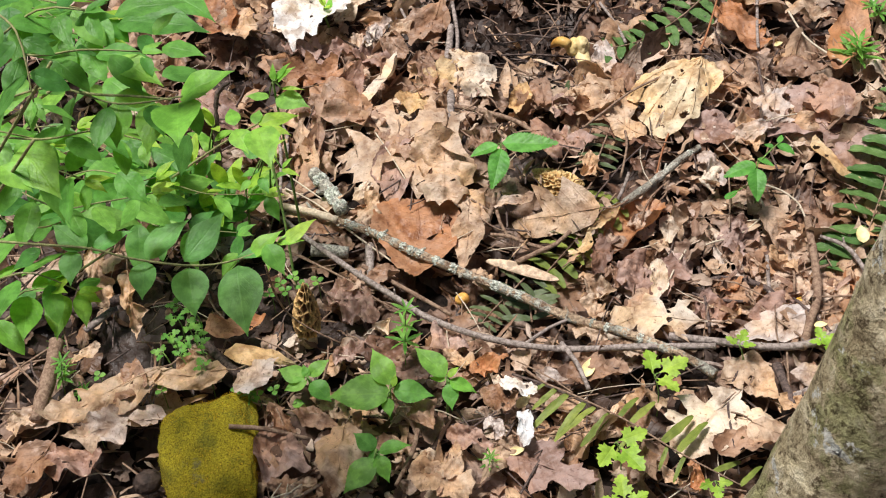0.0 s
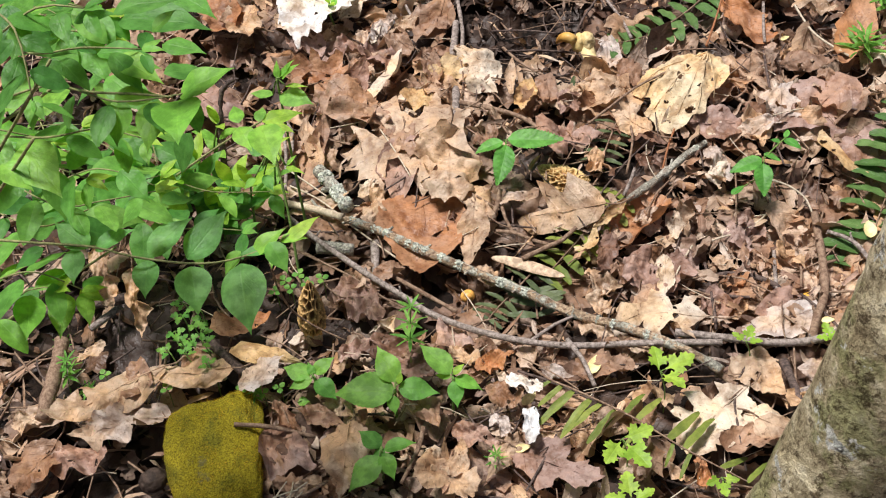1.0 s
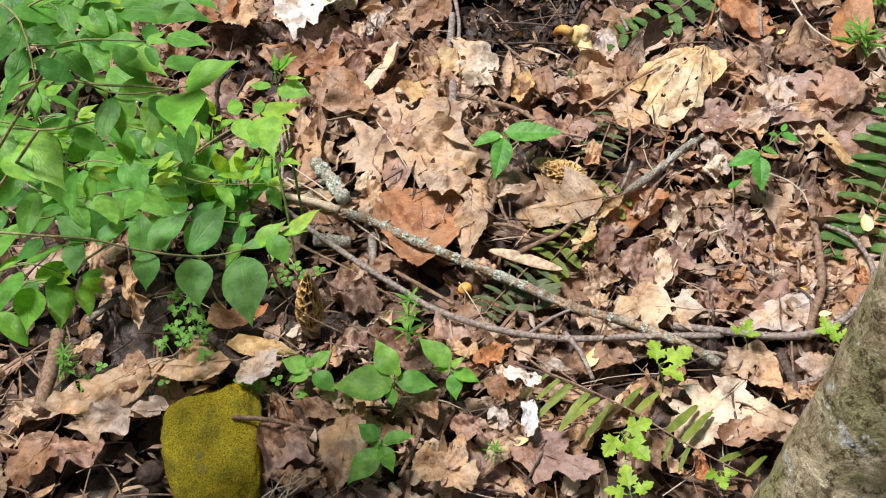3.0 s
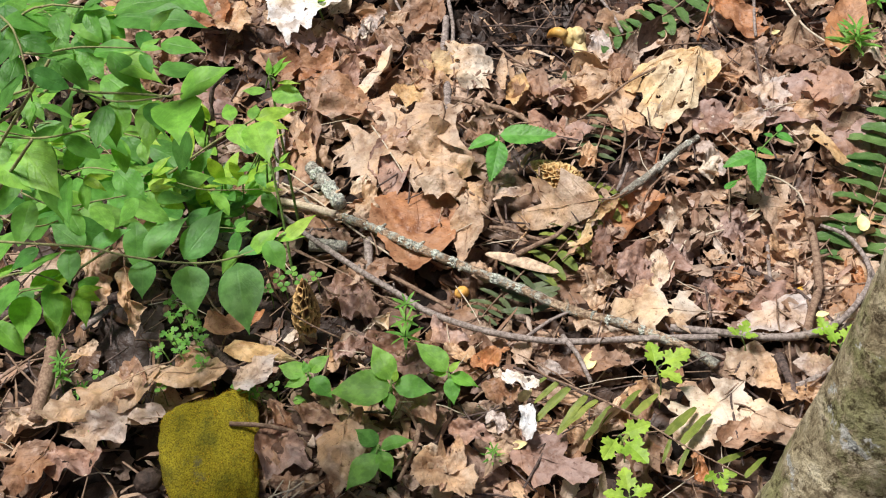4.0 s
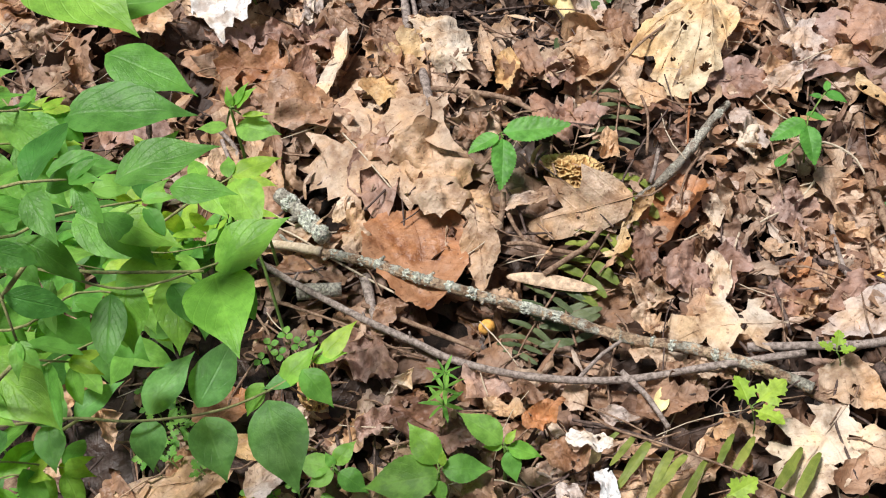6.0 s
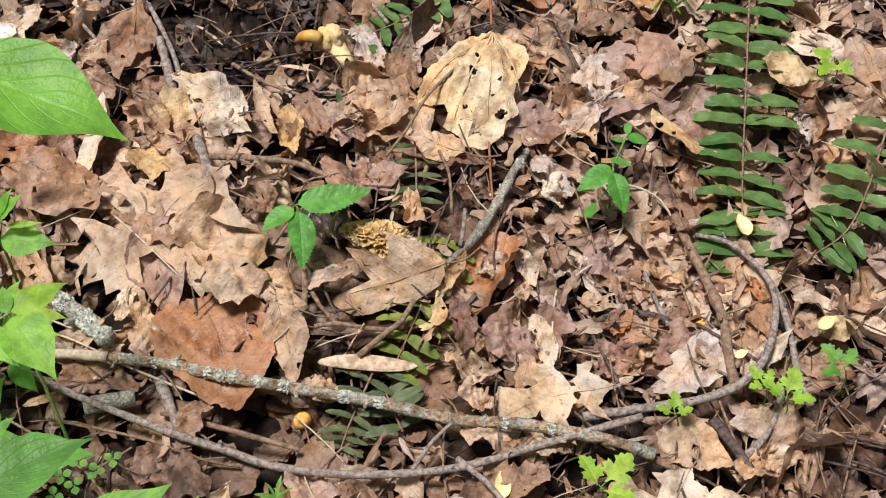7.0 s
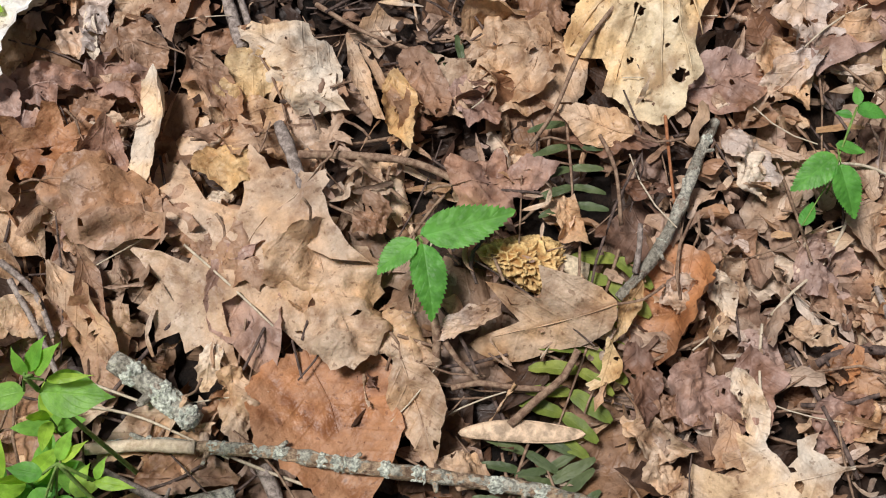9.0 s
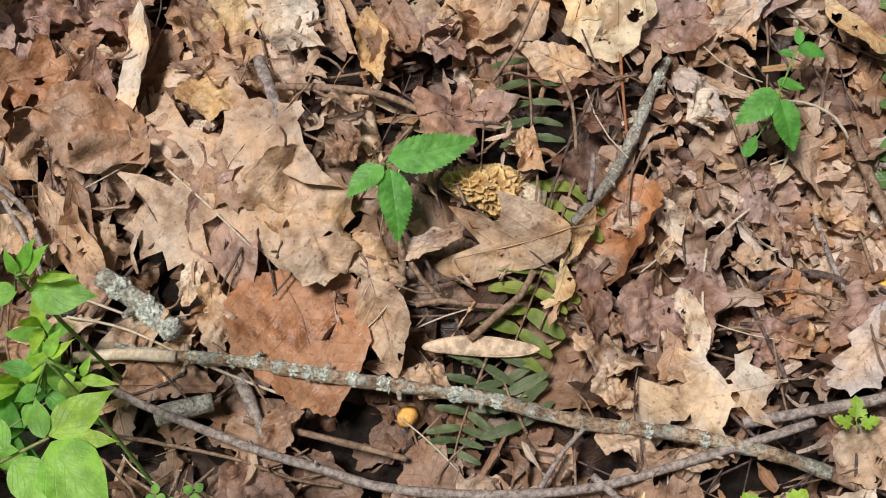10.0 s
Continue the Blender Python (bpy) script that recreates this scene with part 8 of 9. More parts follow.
seedling("upright_shoot", (-0.375, 0.103, 0.0), (-0.345, 0.112, 0.13), [((-0.364, 0.106, 0.046), (-0.319, 0.058, 0.082), "deep", 0.4), ((-0.364, 0.106, 0.046), (-0.41, 0.154, 0.082), "deep", 0.4), ((-0.36, 0.108, 0.065), (-0.374, 0.168, 0.099), "deep", 0.4), ((-0.36, 0.108, 0.065), (-0.346, 0.047, 0.099), "deep", 0.4), ((-0.356, 0.109, 0.084), (-0.402, 0.073, 0.117), "deep", 0.4), ((-0.356, 0.109, 0.084), (-0.309, 0.144, 0.117), "deep", 0.4), ((-0.351, 0.11, 0.104), (-0.342, 0.056, 0.134), "deep", 0.4), ((-0.351, 0.11, 0.104), (-0.36, 0.165, 0.134), "deep", 0.4), ((-0.346, 0.112, 0.124), (-0.358, 0.061, 0.152), "lime", 0.4), ((-0.346, 0.112, 0.124), (-0.335, 0.162, 0.152), "lime", 0.4), ((-0.345, 0.112, 0.13), (-0.355, 0.112, 0.19), "lime", 0.4)], "upright yellow-green shoot with narrow leaves", "deep", 0.0, 0.4, "ovate", 0.0016, 9)
seedling("upright_shoot", (-0.316, 0.087, 0.0), (-0.296, 0.092, 0.089), [((-0.309, 0.089, 0.031), (-0.246, 0.071, 0.067), "deep", 0.4), ((-0.309, 0.089, 0.031), (-0.372, 0.107, 0.067), "deep", 0.4), ((-0.305, 0.09, 0.049), (-0.289, 0.149, 0.083), "deep", 0.4), ((-0.305, 0.09, 0.049), (-0.321, 0.03, 0.083), "deep", 0.4), ((-0.301, 0.091, 0.067), (-0.274, 0.04, 0.098), "deep", 0.4), ((-0.301, 0.091, 0.067), (-0.328, 0.141, 0.098), "deep", 0.4), ((-0.297, 0.092, 0.085), (-0.266, 0.134, 0.113), "lime", 0.4), ((-0.297, 0.092, 0.085), (-0.328, 0.049, 0.113), "lime", 0.4), ((-0.296, 0.092, 0.089), (-0.306, 0.092, 0.149), "lime", 0.4)], "upright yellow-green shoot with narrow leaves", "deep", 0.0, 0.4, "ovate", 0.0016, 10)
seedling("upright_shoot", (-0.277, 0.081, -0.0), (-0.263, 0.085, 0.091), [((-0.272, 0.082, 0.032), (-0.234, 0.122, 0.062), "mid", 0.4), ((-0.272, 0.082, 0.032), (-0.31, 0.043, 0.062), "mid", 0.4), ((-0.269, 0.083, 0.05), (-0.321, 0.084, 0.078), "mid", 0.4), ((-0.269, 0.083, 0.05), (-0.218, 0.083, 0.078), "mid", 0.4), ((-0.266, 0.084, 0.068), (-0.305, 0.056, 0.094), "mid", 0.4), ((-0.266, 0.084, 0.068), (-0.228, 0.112, 0.094), "mid", 0.4), ((-0.264, 0.085, 0.086), (-0.221, 0.093, 0.111), "lime", 0.4), ((-0.264, 0.085, 0.086), (-0.307, 0.077, 0.111), "lime", 0.4), ((-0.263, 0.085, 0.091), (-0.273, 0.085, 0.141), "lime", 0.4)], "upright yellow-green shoot with narrow leaves", "mid", 0.0, 0.4, "ovate", 0.0016, 11)
seedling("upright_shoot", (-0.24, 0.127, 0.0), (-0.224, 0.13, 0.09), [((-0.234, 0.128, 0.032), (-0.235, 0.167, 0.053), "mid", 0.4), ((-0.234, 0.128, 0.032), (-0.234, 0.09, 0.053), "mid", 0.4), ((-0.23, 0.129, 0.058), (-0.197, 0.117, 0.078), "mid", 0.4), ((-0.23, 0.129, 0.058), (-0.263, 0.141, 0.078), "mid", 0.4), ((-0.225, 0.13, 0.085), (-0.213, 0.159, 0.103), "lime", 0.4), ((-0.225, 0.13, 0.085), (-0.237, 0.101, 0.103), "lime", 0.4), ((-0.224, 0.13, 0.09), (-0.234, 0.13, 0.125), "lime", 0.4)], "upright yellow-green shoot with narrow leaves", "mid", 0.0, 0.4, "ovate", 0.0016, 12)
seedling("upright_shoot", (-0.329, 0.064, 0.0), (-0.322, 0.066, 0.053), [((-0.327, 0.065, 0.019), (-0.283, 0.015, 0.055), "deep", 0.4), ((-0.327, 0.065, 0.019), (-0.37, 0.114, 0.055), "deep", 0.4), ((-0.324, 0.065, 0.034), (-0.288, 0.018, 0.067), "deep", 0.4), ((-0.324, 0.065, 0.034), (-0.361, 0.113, 0.067), "deep", 0.4), ((-0.322, 0.066, 0.05), (-0.302, 0.016, 0.08), "lime", 0.4), ((-0.322, 0.066, 0.05), (-0.342, 0.116, 0.08), "lime", 0.4), ((-0.322, 0.066, 0.053), (-0.332, 0.066, 0.113), "lime", 0.4)], "upright yellow-green shoot with narrow leaves", "deep", 0.0, 0.4, "ovate", 0.0016, 13)
seedling("upright_shoot", (-0.413, 0.103, 0.0), (-0.394, 0.109, 0.074), [((-0.406, 0.105, 0.026), (-0.374, 0.047, 0.062), "deep", 0.4), ((-0.406, 0.105, 0.026), (-0.438, 0.163, 0.062), "deep", 0.4), ((-0.403, 0.106, 0.041), (-0.442, 0.153, 0.075), "deep", 0.4), ((-0.403, 0.106, 0.041), (-0.363, 0.059, 0.075), "deep", 0.4), ((-0.399, 0.108, 0.055), (-0.416, 0.053, 0.087), "deep", 0.4), ((-0.399, 0.108, 0.055), (-0.382, 0.162, 0.087), "deep", 0.4), ((-0.395, 0.109, 0.07), (-0.362, 0.068, 0.099), "lime", 0.4), ((-0.395, 0.109, 0.07), (-0.428, 0.149, 0.099), "lime", 0.4), ((-0.394, 0.109, 0.074), (-0.404, 0.109, 0.134), "lime", 0.4)], "upright yellow-green shoot with narrow leaves", "deep", 0.0, 0.4, "ovate", 0.0016, 14)
seedling("upright_shoot", (-0.136, 0.602, 0.0), (-0.136, 0.602, 0.035), [((-0.136, 0.602, 0.012), (-0.148, 0.571, 0.03), "bright", 0.4), ((-0.136, 0.602, 0.012), (-0.124, 0.633, 0.03), "bright", 0.4), ((-0.136, 0.602, 0.033), (-0.125, 0.576, 0.049), "lime", 0.4), ((-0.136, 0.602, 0.033), (-0.147, 0.628, 0.049), "lime", 0.4), ((-0.136, 0.602, 0.035), (-0.14600000000000002, 0.602, 0.065), "lime", 0.4)], "upright yellow-green shoot with narrow leaves", "bright", 0.0, 0.4, "ovate", 0.0016, 15)
stick("dead_stub", [(-0.333, 0.224, 0.0), (-0.321, 0.253, 0.08), (-0.309, 0.276, 0.13), (-0.286, 0.284, 0.145)], (0.006, 0.004), DARK_TWIG, "dark dead stem standing in the shrub", 0.08, 8, 338, 0)

# ---- ferns ----
fern([(1.027, 0.388, 0.019), (0.929, 0.25, 0.027), (0.822, 0.095, 0.027), (0.749, -0.025, -0.012), (0.673, -0.153, -0.034)], 21, 0.073, "dark green fern frond with many narrow leaflets", "fern", 0.1, 0.05, 0.5, (-1, 1), 1, 0.9, BROWN_TWIG)
fern([(0.98, -0.034, 0.024), (0.889, -0.115, 0.014), (0.826, -0.159, 0.001), (0.772, -0.167, -0.012)], 8, 0.06, "dark green fern frond at the edge of the litter", "fern", 0.1, 0.1, 0.45, (-1, 1), 2, 0.7, BROWN_TWIG)
old_fern([(0.144, -0.291, 0.03), (0.169, -0.324, 0.035), (0.206, -0.357, 0.045), (0.275, -0.418, 0.055), (0.335, -0.473, 0.05), (0.41, -0.522, 0.03)], [((0.188, -0.341, 0.04), (0.149, -0.364, 0.028)), ((0.202, -0.354, 0.044), (0.145, -0.397, 0.032)), ((0.223, -0.372, 0.047), (0.175, -0.42, 0.035)), ((0.235, -0.383, 0.049), (0.172, -0.424, 0.037)), ((0.255, -0.4, 0.052), (0.208, -0.441, 0.04)), ((0.265, -0.409, 0.054), (0.3, -0.371, 0.042)), ((0.279, -0.422, 0.055), (0.322, -0.383, 0.043)), ((0.317, -0.456, 0.052), (0.37, -0.411, 0.04)), ((0.334, -0.472, 0.05), (0.387, -0.42, 0.038)), ((0.323, -0.462, 0.051), (0.306, -0.491, 0.039)), ((0.343, -0.478, 0.048), (0.322, -0.51, 0.036)), ((0.379, -0.501, 0.038), (0.421, -0.484, 0.026)), ((0.41, -0.522, 0.03), (0.448, -0.488, 0.018)), ((0.173, -0.328, 0.036), (0.143, -0.337, 0.024)), ((0.289, -0.431, 0.054), (0.253, -0.457, 0.042))], "old fern frond, yellowing and half brown")
fern([(0.183, -0.06, -0.033), (0.145, -0.095, -0.038), (0.113, -0.126, -0.039), (0.09, -0.153, -0.039)], 8, 0.042, "small dark fern frond lying under a branch", "dull", 0.2, 0.05, 0.34, (-1, 1), 4, 0.6, BROWN_TWIG)
fern([(0.171, -0.161, -0.036), (0.172, -0.121, -0.037), (0.175, -0.097, -0.037)], 4, 0.05, "small dark fern frond lying under a branch", "dull", 0.2, 0.05, 0.34, (-1, 1), 5, 0.7, BROWN_TWIG)
fern([(0.339, 0.056, 0), (0.288, 0.006, -0.01), (0.237, -0.041, -0.023), (0.185, -0.087, -0.037)], 9, 0.052, "fern frond fading to yellow under twigs", "olive", 0.3, 0.08, 0.36, (-1, 1), 6, 0.8, BROWN_TWIG)
fern([(0.357, 0.207, 0.016), (0.331, 0.147, 0.023), (0.311, 0.104, 0.018)], 5, 0.04, "dark fern leaflets between dead leaves", "dull", 0.3, 0.1, 0.34, (-1, 1), 7, 0.8, BROWN_TWIG)
fern([(0.604, 0.539, 0.017), (0.53, 0.473, 0.01), (0.451, 0.437, -0.005), (0.378, 0.437, -0.017)], 10, 0.055, "green fern frond on dark soil", "fern", 0.25, 0.1, 0.45, (-1, 1), 8, 0.7, BROWN_TWIG)
fern([(0.302, 0.315, -0.001), (0.279, 0.328, -0.004), (0.263, 0.327, -0.002)], 2, 0.03, "dark fern leaflets between dead leaves", "dull", 0.3, 0.1, 0.34, (-1, 1), 9, 0.8, BROWN_TWIG)

# ---- leaning tree trunk ----
tree_trunk((0.188, -1.002, -0.05), (0.188, -1.002, 0.25), (0.316, -0.936, 0.772), (0.348, -0.919, 0.904), (0.767, -0.701, 2.612))

# ---- shrub ----
shrub = thing("shrub", (-0.85, -0.3, 0.0), "green shrub with arching twigs and drop-shaped leaves", "shrub")
shrub_dice = np.random.default_rng(21)
part("branch", tube([(-0.03, 0.0, -0.04), (0.265, -0.037, 0.269), (0.529, -0.075, 0.478)], (0.0026, 0.0015), 8, 0.04, 0), WOODY, shrub)
part("branch", tube([(-0.019999999999999997, 0.008, -0.04), (0.284, -0.116, 0.429), (0.568, -0.231, 0.798)], (0.0026, 0.0015), 8, 0.04, 1), WOODY, shrub)
part("branch", tube([(-0.009999999999999998, 0.016, -0.04), (0.303, -0.108, 0.465), (0.606, -0.216, 0.87)], (0.0026, 0.0015), 8, 0.04, 2), WOODY, shrub)
part("twig", tube([(0.387, -0.078, 0.522), (0.454, -0.095, 0.522), (0.514, -0.098, 0.507), (0.556, -0.107, 0.493), (0.613, -0.102, 0.464), (0.655, -0.092, 0.45), (0.701, -0.079, 0.45), (0.735, -0.058, 0.45)], (0.0018, 0.0010), 6, 0.03, 5), WOODY, shrub)
add_leaf(shrub, "drop", "fresh", (0.667, -0.096, 0.45), (0.676, -0.182, 0.422), 0.62, 10, 4)
add_leaf(shrub, "drop", "fresh", (0.614, -0.104, 0.464), (0.621, -0.162, 0.442), 0.65, -10, 5)
add_leaf(shrub, "drop", "fresh", (0.568, -0.1, 0.478), (0.563, -0.143, 0.46), 0.65, 0, 6)
add_leaf(shrub, "drop", "fresh", (0.491, -0.095, 0.507), (0.49, -0.136, 0.49), 0.6, 0, 7)
add_leaf(shrub, "drop", "fresh", (0.609, -0.094, 0.464), (0.659, -0.039, 0.482), 0.5, 20, 8)
add_leaf(shrub, "drop", "fresh", (0.567, -0.094, 0.478), (0.62, -0.053, 0.492), 0.5, 10, 9)
add_leaf(shrub, "drop", "fresh", (0.701, -0.082, 0.45), (0.665, -0.085, 0.45), 0.5, 0, 10)
add_leaf(shrub, "drop", "bright", (0.708, -0.078, 0.45), (0.703, -0.105, 0.441), 0.5, 0, 11)
add_leaf(shrub, "drop", "lime", (0.721, -0.072, 0.45), (0.763, -0.045, 0.458), 0.42, 0, 12)
add_leaf(shrub, "drop", "bright", (0.714, -0.069, 0.45), (0.748, -0.071, 0.45), 0.45, 0, 13)
add_leaf(shrub, "drop", "bright", (0.682, -0.087, 0.45), (0.724, -0.062, 0.463), 0.45, 0, 14)
add_leaf(shrub, "drop", "deep", (0.462, -0.103, 0.522), (0.427, -0.119, 0.509), 0.6, 0, 15)
add_leaf(shrub, "drop", "fresh", (0.508, -0.097, 0.507), (0.469, -0.064, 0.521), 0.55, 0, 16)
add_leaf(shrub, "drop", "fresh", (0.509, -0.089, 0.493), (0.558, -0.07, 0.502), 0.5, 0, 17)
add_leaf(shrub, "drop", "bright", (0.457, -0.097, 0.435), (0.452, -0.151, 0.417), 0.62, 0, 18)
add_leaf(shrub, "drop", "lime", (0.475, -0.096, 0.435), (0.504, -0.113, 0.43), 0.55, 0, 19)
add_leaf(shrub, "drop", "fresh", (0.422, -0.083, 0.435), (0.397, -0.115, 0.426), 0.6, 0, 20)
add_leaf(shrub, "drop", "bright", (0.533, -0.184, 0.754), (0.574, -0.244, 0.736), 0.6, 10, 21)
add_leaf(shrub, "drop", "bright", (0.518, -0.208, 0.754), (0.549, -0.236, 0.74), 0.62, 0, 22)
add_leaf(shrub, "drop", "bright", (0.64, -0.191, 0.798), (0.635, -0.23, 0.775), 0.6, 0, 23)
add_leaf(shrub, "drop", "mid", (0.679, -0.138, 0.812), (0.721, -0.155, 0.808), 0.45, 0, 24)
add_leaf(shrub, "drop", "mid", (0.669, -0.12, 0.812), (0.693, -0.101, 0.821), 0.5, 0, 25)
add_leaf(shrub, "drop", "bright", (0.635, -0.146, 0.812), (0.681, -0.178, 0.798), 0.5, 0, 26)
add_leaf(shrub, "drop", "mid", (0.553, -0.162, 0.812), (0.524, -0.173, 0.798), 0.5, 0, 27)
add_leaf(shrub, "drop", "deep", (0.556, -0.13, 0.87), (0.557, -0.169, 0.848), 0.6, 0, 28)
add_leaf(shrub, "drop", "deep", (0.619, -0.166, 0.87), (0.659, -0.162, 0.87), 0.5, 0, 29)
add_leaf(shrub, "drop", "deep", (0.665, -0.196, 0.899), (0.727, -0.192, 0.899), 0.5, 0, 30)
add_leaf(shrub, "drop", "deep", (0.583, -0.174, 0.841), (0.598, -0.198, 0.823), 0.6, 0, 31)
leafy_twig(shrub, [(0.495, -0.078, 0.791), (0.576, -0.168, 0.841), (0.613, -0.155, 0.831), (0.661, -0.144, 0.812)], shrub_dice, 0.048, 0.0432, "deep", 0.55, 0.5, 0.0013, 0.1)
leafy_twig(shrub, [(0.49, -0.117, 0.747), (0.571, -0.151, 0.789), (0.641, -0.199, 0.801), (0.702, -0.196, 0.798)], shrub_dice, 0.0467, 0.0409, "deep", 0.55, 0.5, 0.0013, 0.1)
leafy_twig(shrub, [(0.531, -0.163, 0.849), (0.601, -0.187, 0.903), (0.641, -0.19, 0.899)], shrub_dice, 0.0467, 0.0359, "deep", 0.55, 0.5, 0.0013, 0.1)
leafy_twig(shrub, [(0.206, 0.38, 0.23), (0.308, 0.296, 0.28), (0.383, 0.361, 0.243), (0.435, 0.299, 0.26)], shrub_dice, 0.0768, 0.0673, "deep", 0.55, 0.5, 0.0013, 0.1)
leafy_twig(shrub, [(0.346, 0.089, 0.472), (0.471, -0.046, 0.529), (0.523, -0.043, 0.523), (0.574, -0.008, 0.493)], shrub_dice, 0.0582, 0.055, "mid", 0.55, 0.5, 0.0013, 0.1)
leafy_twig(shrub, [(0.444, -0.075, 0.675), (0.544, -0.155, 0.73), (0.582, -0.114, 0.696), (0.623, -0.121, 0.682)], shrub_dice, 0.0517, 0.0453, "mid", 0.55, 0.5, 0.0013, 0.1)
leafy_twig(shrub, [(0.35, -0.068, 0.429), (0.437, -0.108, 0.49), (0.484, -0.109, 0.45)], shrub_dice, 0.0609, 0.0575, "mid", 0.55, 0.5, 0.0013, 0.1)
leafy_twig(shrub, [(0.301, 0.117, 0.385), (0.427, -0.012, 0.462), (0.429, 0.181, 0.288), (0.506, 0.158, 0.26)], shrub_dice, 0.0706, 0.0667, "deep", 0.55, 0.5, 0.0013, 0.1)
leafy_twig(shrub, [(0.382, 0.359, 0.13), (0.472, 0.345, 0.158), (0.54, 0.328, 0.141), (0.622, 0.353, 0.1)], shrub_dice, 0.0661, 0.0663, "mid", 0.55, 0.5, 0.0013, 0.1)
leafy_twig(shrub, [(0.422, 0.258, 0.11), (0.494, 0.272, 0.124), (0.584, 0.258, 0.12)], shrub_dice, 0.0661, 0.0664, "deep", 0.55, 0.5, 0.0013, 0.1)
leafy_twig(shrub, [(0.368, -0.141, 0.443), (0.423, -0.108, 0.459), (0.457, -0.115, 0.464)], shrub_dice, 0.065, 0.057, "bright", 0.55, 0.5, 0.0013, 0.1)
leafy_twig(shrub, [(0.308, 0.501, 0.15), (0.416, 0.37, 0.217), (0.483, 0.369, 0.17)], shrub_dice, 0.0759, 0.0716, "deep", 0.55, 0.5, 0.0013, 0.1)
leafy_twig(shrub, [(0.54, -0.151, 0.892), (0.592, -0.224, 0.912), (0.598, -0.265, 0.87)], shrub_dice, 0.0435, 0.0356, "deep", 0.55, 0.5, 0.0013, 0.1)
leafy_twig(shrub, [(0.26, 0.487, 0.2), (0.352, 0.275, 0.249), (0.354, 0.251, 0.2)], shrub_dice, 0.0739, 0.0698, "deep", 0.55, 0.5, 0.0013, 0.1)
leafy_twig(shrub, [(0.353, 0.633, 0.19), (0.444, 0.428, 0.212), (0.467, 0.343, 0.2)], shrub_dice, 0.0741, 0.07, "deep", 0.55, 0.5, 0.0013, 0.1)
add_leaf(shrub, "drop", "bright", (0.695, -0.2, 0.8), (0.703, -0.274, 0.814), 0.6, 0, 1)
add_leaf(shrub, "drop", "bright", (0.695, -0.2, 0.8), (0.749, -0.188, 0.816), 0.55, 0, 2)
add_leaf(shrub, "drop", "bright", (0.728, -0.064, 1.0), (0.784, -0.117, 0.985), 0.6, 0, 49)
add_leaf(shrub, "drop", "bright", (0.639, -0.037, 0.93), (0.696, -0.115, 0.92), 0.6, 0, 50)
add_leaf(shrub, "drop", "mid", (0.666, -0.048, 0.885), (0.722, -0.055, 0.885), 0.5, 0, 51)
add_leaf(shrub, "drop", "mid", (0.624, 0.114, 0.7), (0.69, 0.061, 0.68), 0.45, 0, 52)
add_leaf(shrub, "drop", "deep", (0.583, 0.059, 0.7), (0.689, 0.034, 0.69), 0.5, 0, 53)
add_leaf(shrub, "drop", "mid", (0.567, 0.004, 0.7), (0.629, -0.004, 0.69), 0.5, 0, 54)
add_leaf(shrub, "drop", "mid", (0.601, -0.025, 0.7), (0.638, -0.025, 0.69), 0.6, 0, 55)
add_leaf(shrub, "drop", "mid", (0.591, -0.061, 0.72), (0.643, -0.11, 0.7), 0.5, 0, 56)
add_leaf(shrub, "drop", "bright", (0.673, -0.189, 0.79), (0.661, -0.236, 0.77), 0.6, 0, 57)
add_leaf(shrub, "drop", "deep", (0.675, -0.141, 0.7), (0.658, -0.159, 0.66), 0.6, 0, 58)
add_leaf(shrub, "drop", "mid", (0.57, -0.076, 0.6), (0.601, -0.111, 0.58), 0.6, 0, 59)
add_leaf(shrub, "drop", "mid", (0.579, -0.074, 0.55), (0.552, -0.092, 0.53), 0.6, 0, 60)
add_leaf(shrub, "drop", "mid", (0.667, -0.079, 0.45), (0.644, -0.097, 0.43), 0.6, 0, 61)
add_leaf(shrub, "drop", "mid", (0.706, -0.088, 0.47), (0.725, -0.123, 0.45), 0.6, 0, 62)
add_leaf(shrub, "drop", "deep", (0.579, -0.027, 0.6), (0.592, -0.056, 0.58), 0.6, 0, 63)
add_leaf(shrub, "drop", "deep", (0.607, 0.077, 0.6), (0.654, 0.095, 0.58), 0.6, 0, 64)
add_leaf(shrub, "drop", "deep", (0.585, -0.032, 0.5), (0.62, -0.015, 0.48), 0.6, 0, 65)
part("twig", tube([(0.57, -0.141, 0.78), (0.615, -0.17, 0.79), (0.654, -0.19, 0.8), (0.69, -0.201, 0.8)], (0.0016, 0.0009), 6, 0.03, 5), WOODY, shrub)
part("twig", tube([(0.35, -0.12, 0.9), (0.688, -0.041, 0.98), (0.728, -0.064, 1.0)], (0.0016, 0.0009), 6, 0.03, 5), WOODY, shrub)
part("branch", tube([(0.0, 0.0, -0.04), (0.12, -0.05, 0.5), (0.35, -0.12, 0.9)], (0.0036, 0.0016), 8, 0.04, 31), WOODY, shrub)
part("branch", tube([(0.02, 0.0, -0.04), (0.1, -0.05, 0.42), (0.57, -0.141, 0.78)], (0.0036, 0.0016), 8, 0.04, 32), WOODY, shrub)
part("twig", tube([(0.512, 0.272, 0.24), (0.602, 0.256, 0.31), (0.664, 0.246, 0.35)], (0.002, 0.0012), 6, 0.03, 5), WOODY, shrub)
add_leaf(shrub, "drop", "lime", (0.664, 0.248, 0.35), (0.723, 0.261, 0.345), 0.5, 0, 71)
add_leaf(shrub, "drop", "lime", (0.681, 0.238, 0.35), (0.711, 0.221, 0.345), 0.4, 0, 72)
add_leaf(shrub, "drop", "bright", (0.663, 0.244, 0.35), (0.683, 0.163, 0.345), 0.6, 0, 73)
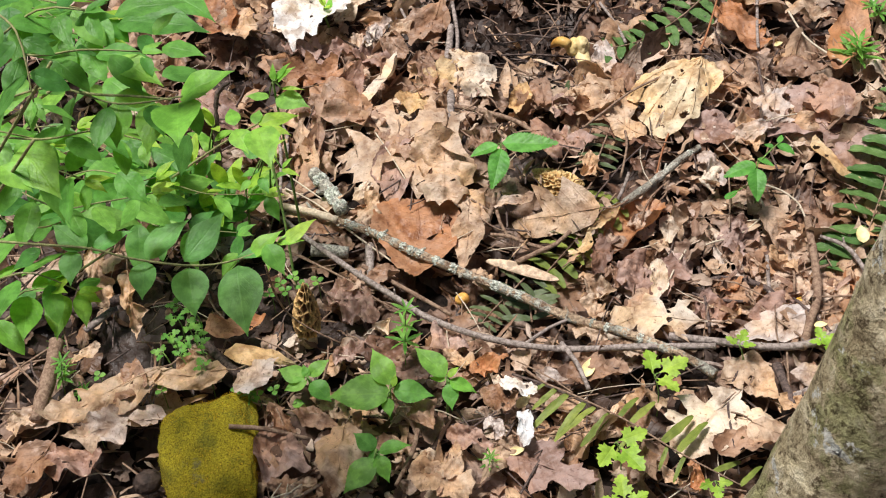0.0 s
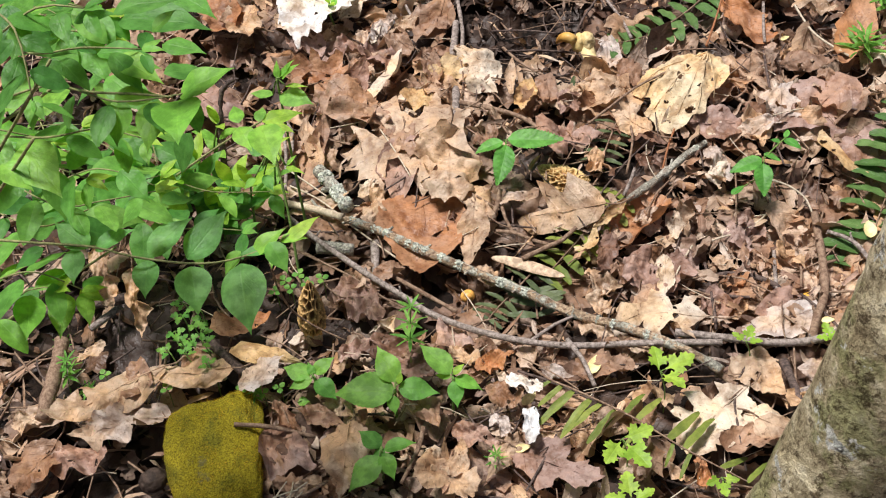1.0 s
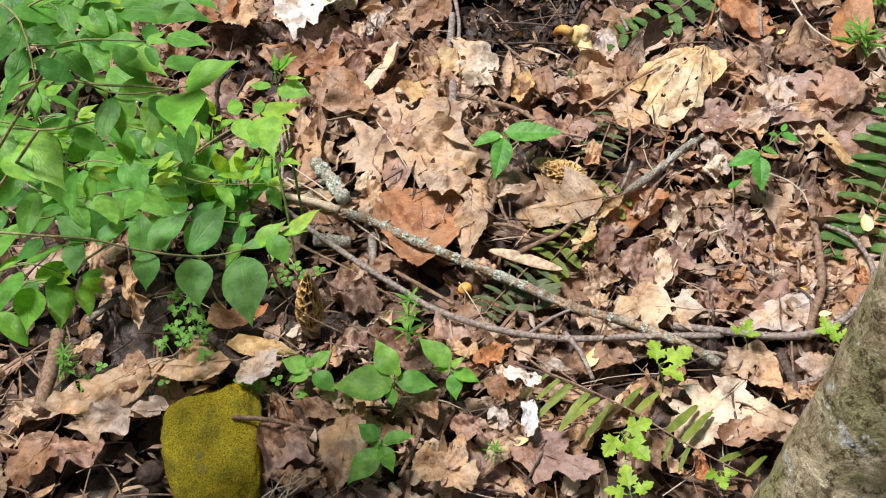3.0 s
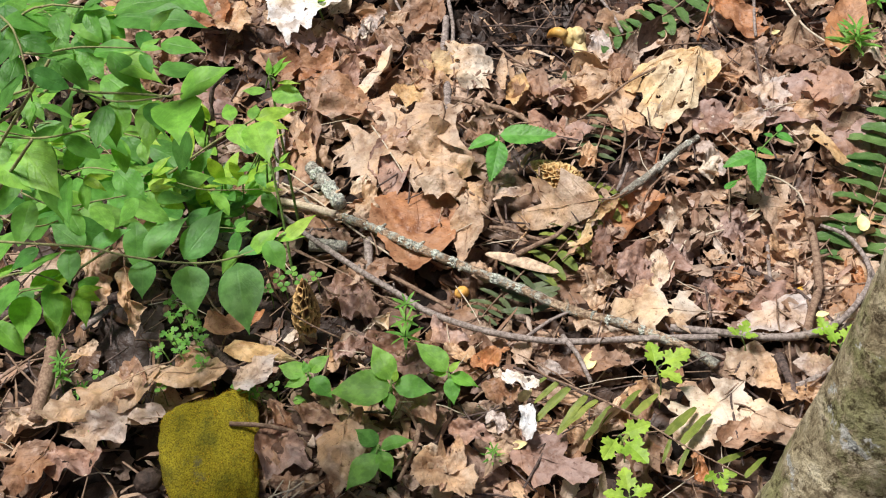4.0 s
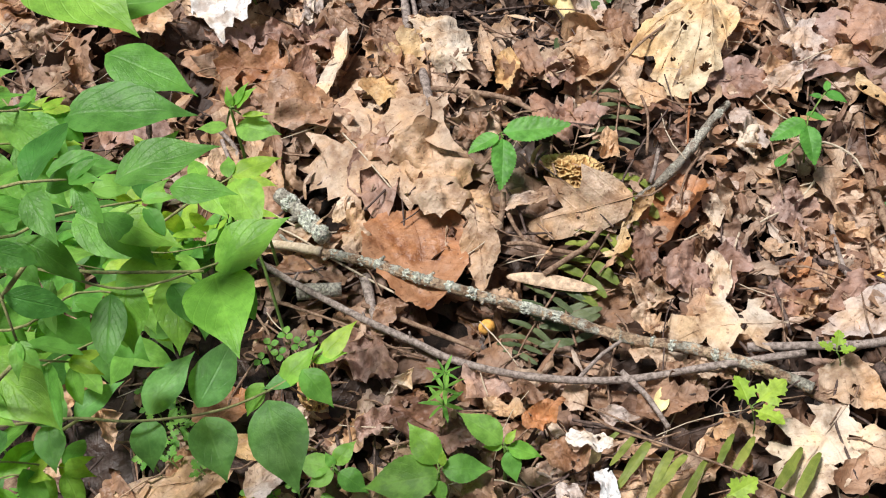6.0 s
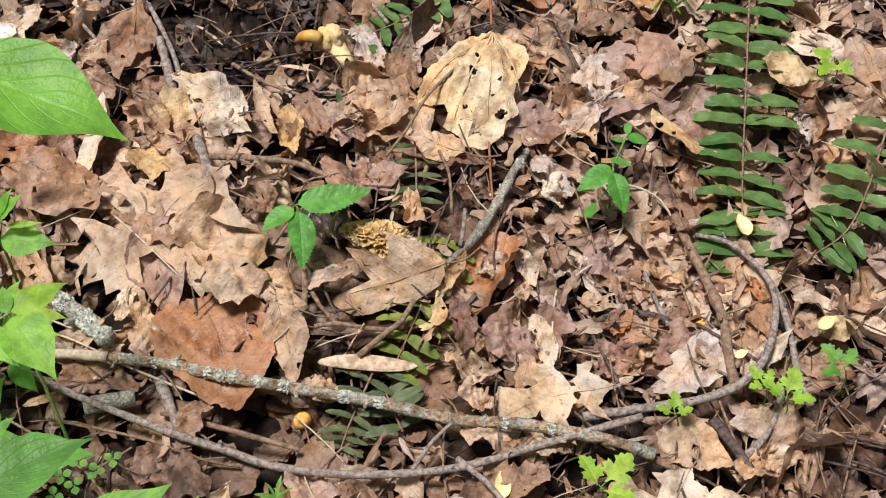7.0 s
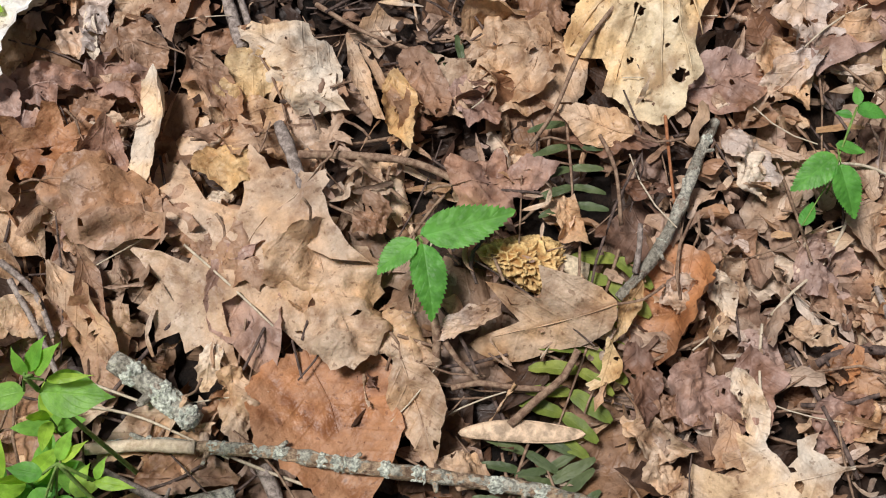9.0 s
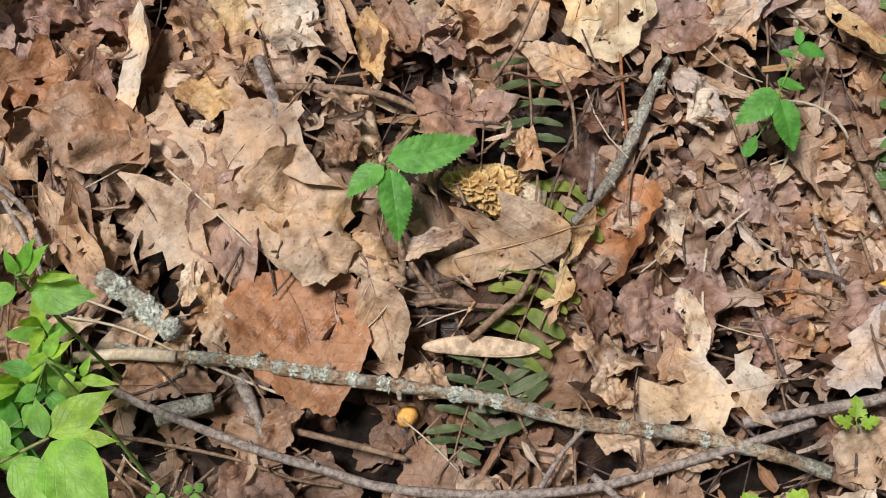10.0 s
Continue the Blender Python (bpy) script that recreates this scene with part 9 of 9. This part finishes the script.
add_leaf(shrub, "drop", "mid", (0.66, 0.248, 0.35), (0.664, 0.283, 0.345), 0.5, 0, 74)
add_leaf(shrub, "drop", "bright", (0.632, 0.243, 0.35), (0.651, 0.194, 0.345), 0.6, 0, 75)
add_leaf(shrub, "drop", "bright", (0.631, 0.251, 0.35), (0.621, 0.294, 0.345), 0.5, 0, 76)
leafy_twig(shrub, [(0.14, 0.503, 0.137), (0.26, 0.454, 0.209), (0.328, 0.471, 0.187)], shrub_dice, 0.0813, 0.0713, "mid", 0.55, 0.5, 0.0013, 0.1)
leafy_twig(shrub, [(0.078, 0.867, 0.141), (0.207, 0.765, 0.197), (0.267, 0.757, 0.191)], shrub_dice, 0.0811, 0.0711, "deep", 0.55, 0.5, 0.0013, 0.1)
leafy_twig(shrub, [(0.3, 0.305, 0.213), (0.416, 0.244, 0.301), (0.49, 0.234, 0.263)], shrub_dice, 0.0769, 0.0675, "mid", 0.55, 0.5, 0.0013, 0.1)
leafy_twig(shrub, [(0.33, 0.265, 0.157), (0.401, 0.291, 0.204), (0.476, 0.311, 0.207)], shrub_dice, 0.0801, 0.0703, "mid", 0.55, 0.5, 0.0013, 0.1)
leafy_twig(shrub, [(0.133, 0.802, 0.187), (0.248, 0.72, 0.242), (0.316, 0.653, 0.237)], shrub_dice, 0.0784, 0.0688, "deep", 0.55, 0.5, 0.0013, 0.1)
leafy_twig(shrub, [(0.153, 0.31, 0.093), (0.255, 0.269, 0.149), (0.337, 0.301, 0.143)], shrub_dice, 0.0838, 0.0735, "mid", 0.55, 0.5, 0.0013, 0.1)
leafy_twig(shrub, [(0.151, 0.739, 0.095), (0.294, 0.619, 0.157), (0.376, 0.625, 0.145)], shrub_dice, 0.0837, 0.0734, "mid", 0.55, 0.5, 0.0013, 0.1)
leafy_twig(shrub, [(0.426, -0.015, 0.609), (0.526, -0.138, 0.68), (0.56, -0.144, 0.659)], shrub_dice, 0.058, 0.0474, "mid", 0.55, 0.5, 0.0013, 0.1)
leafy_twig(shrub, [(0.393, 0.176, 0.634), (0.498, 0.042, 0.716), (0.567, 0.047, 0.684)], shrub_dice, 0.0564, 0.0462, "mid", 0.55, 0.5, 0.0013, 0.1)
leafy_twig(shrub, [(0.435, 0.191, 0.654), (0.534, 0.045, 0.739), (0.571, 0.063, 0.704)], shrub_dice, 0.0552, 0.0451, "mid", 0.55, 0.5, 0.0013, 0.1)
leafy_twig(shrub, [(0.374, 0.005, 0.63), (0.475, -0.111, 0.713), (0.518, -0.101, 0.68)], shrub_dice, 0.0567, 0.0464, "mid", 0.55, 0.5, 0.0013, 0.1)
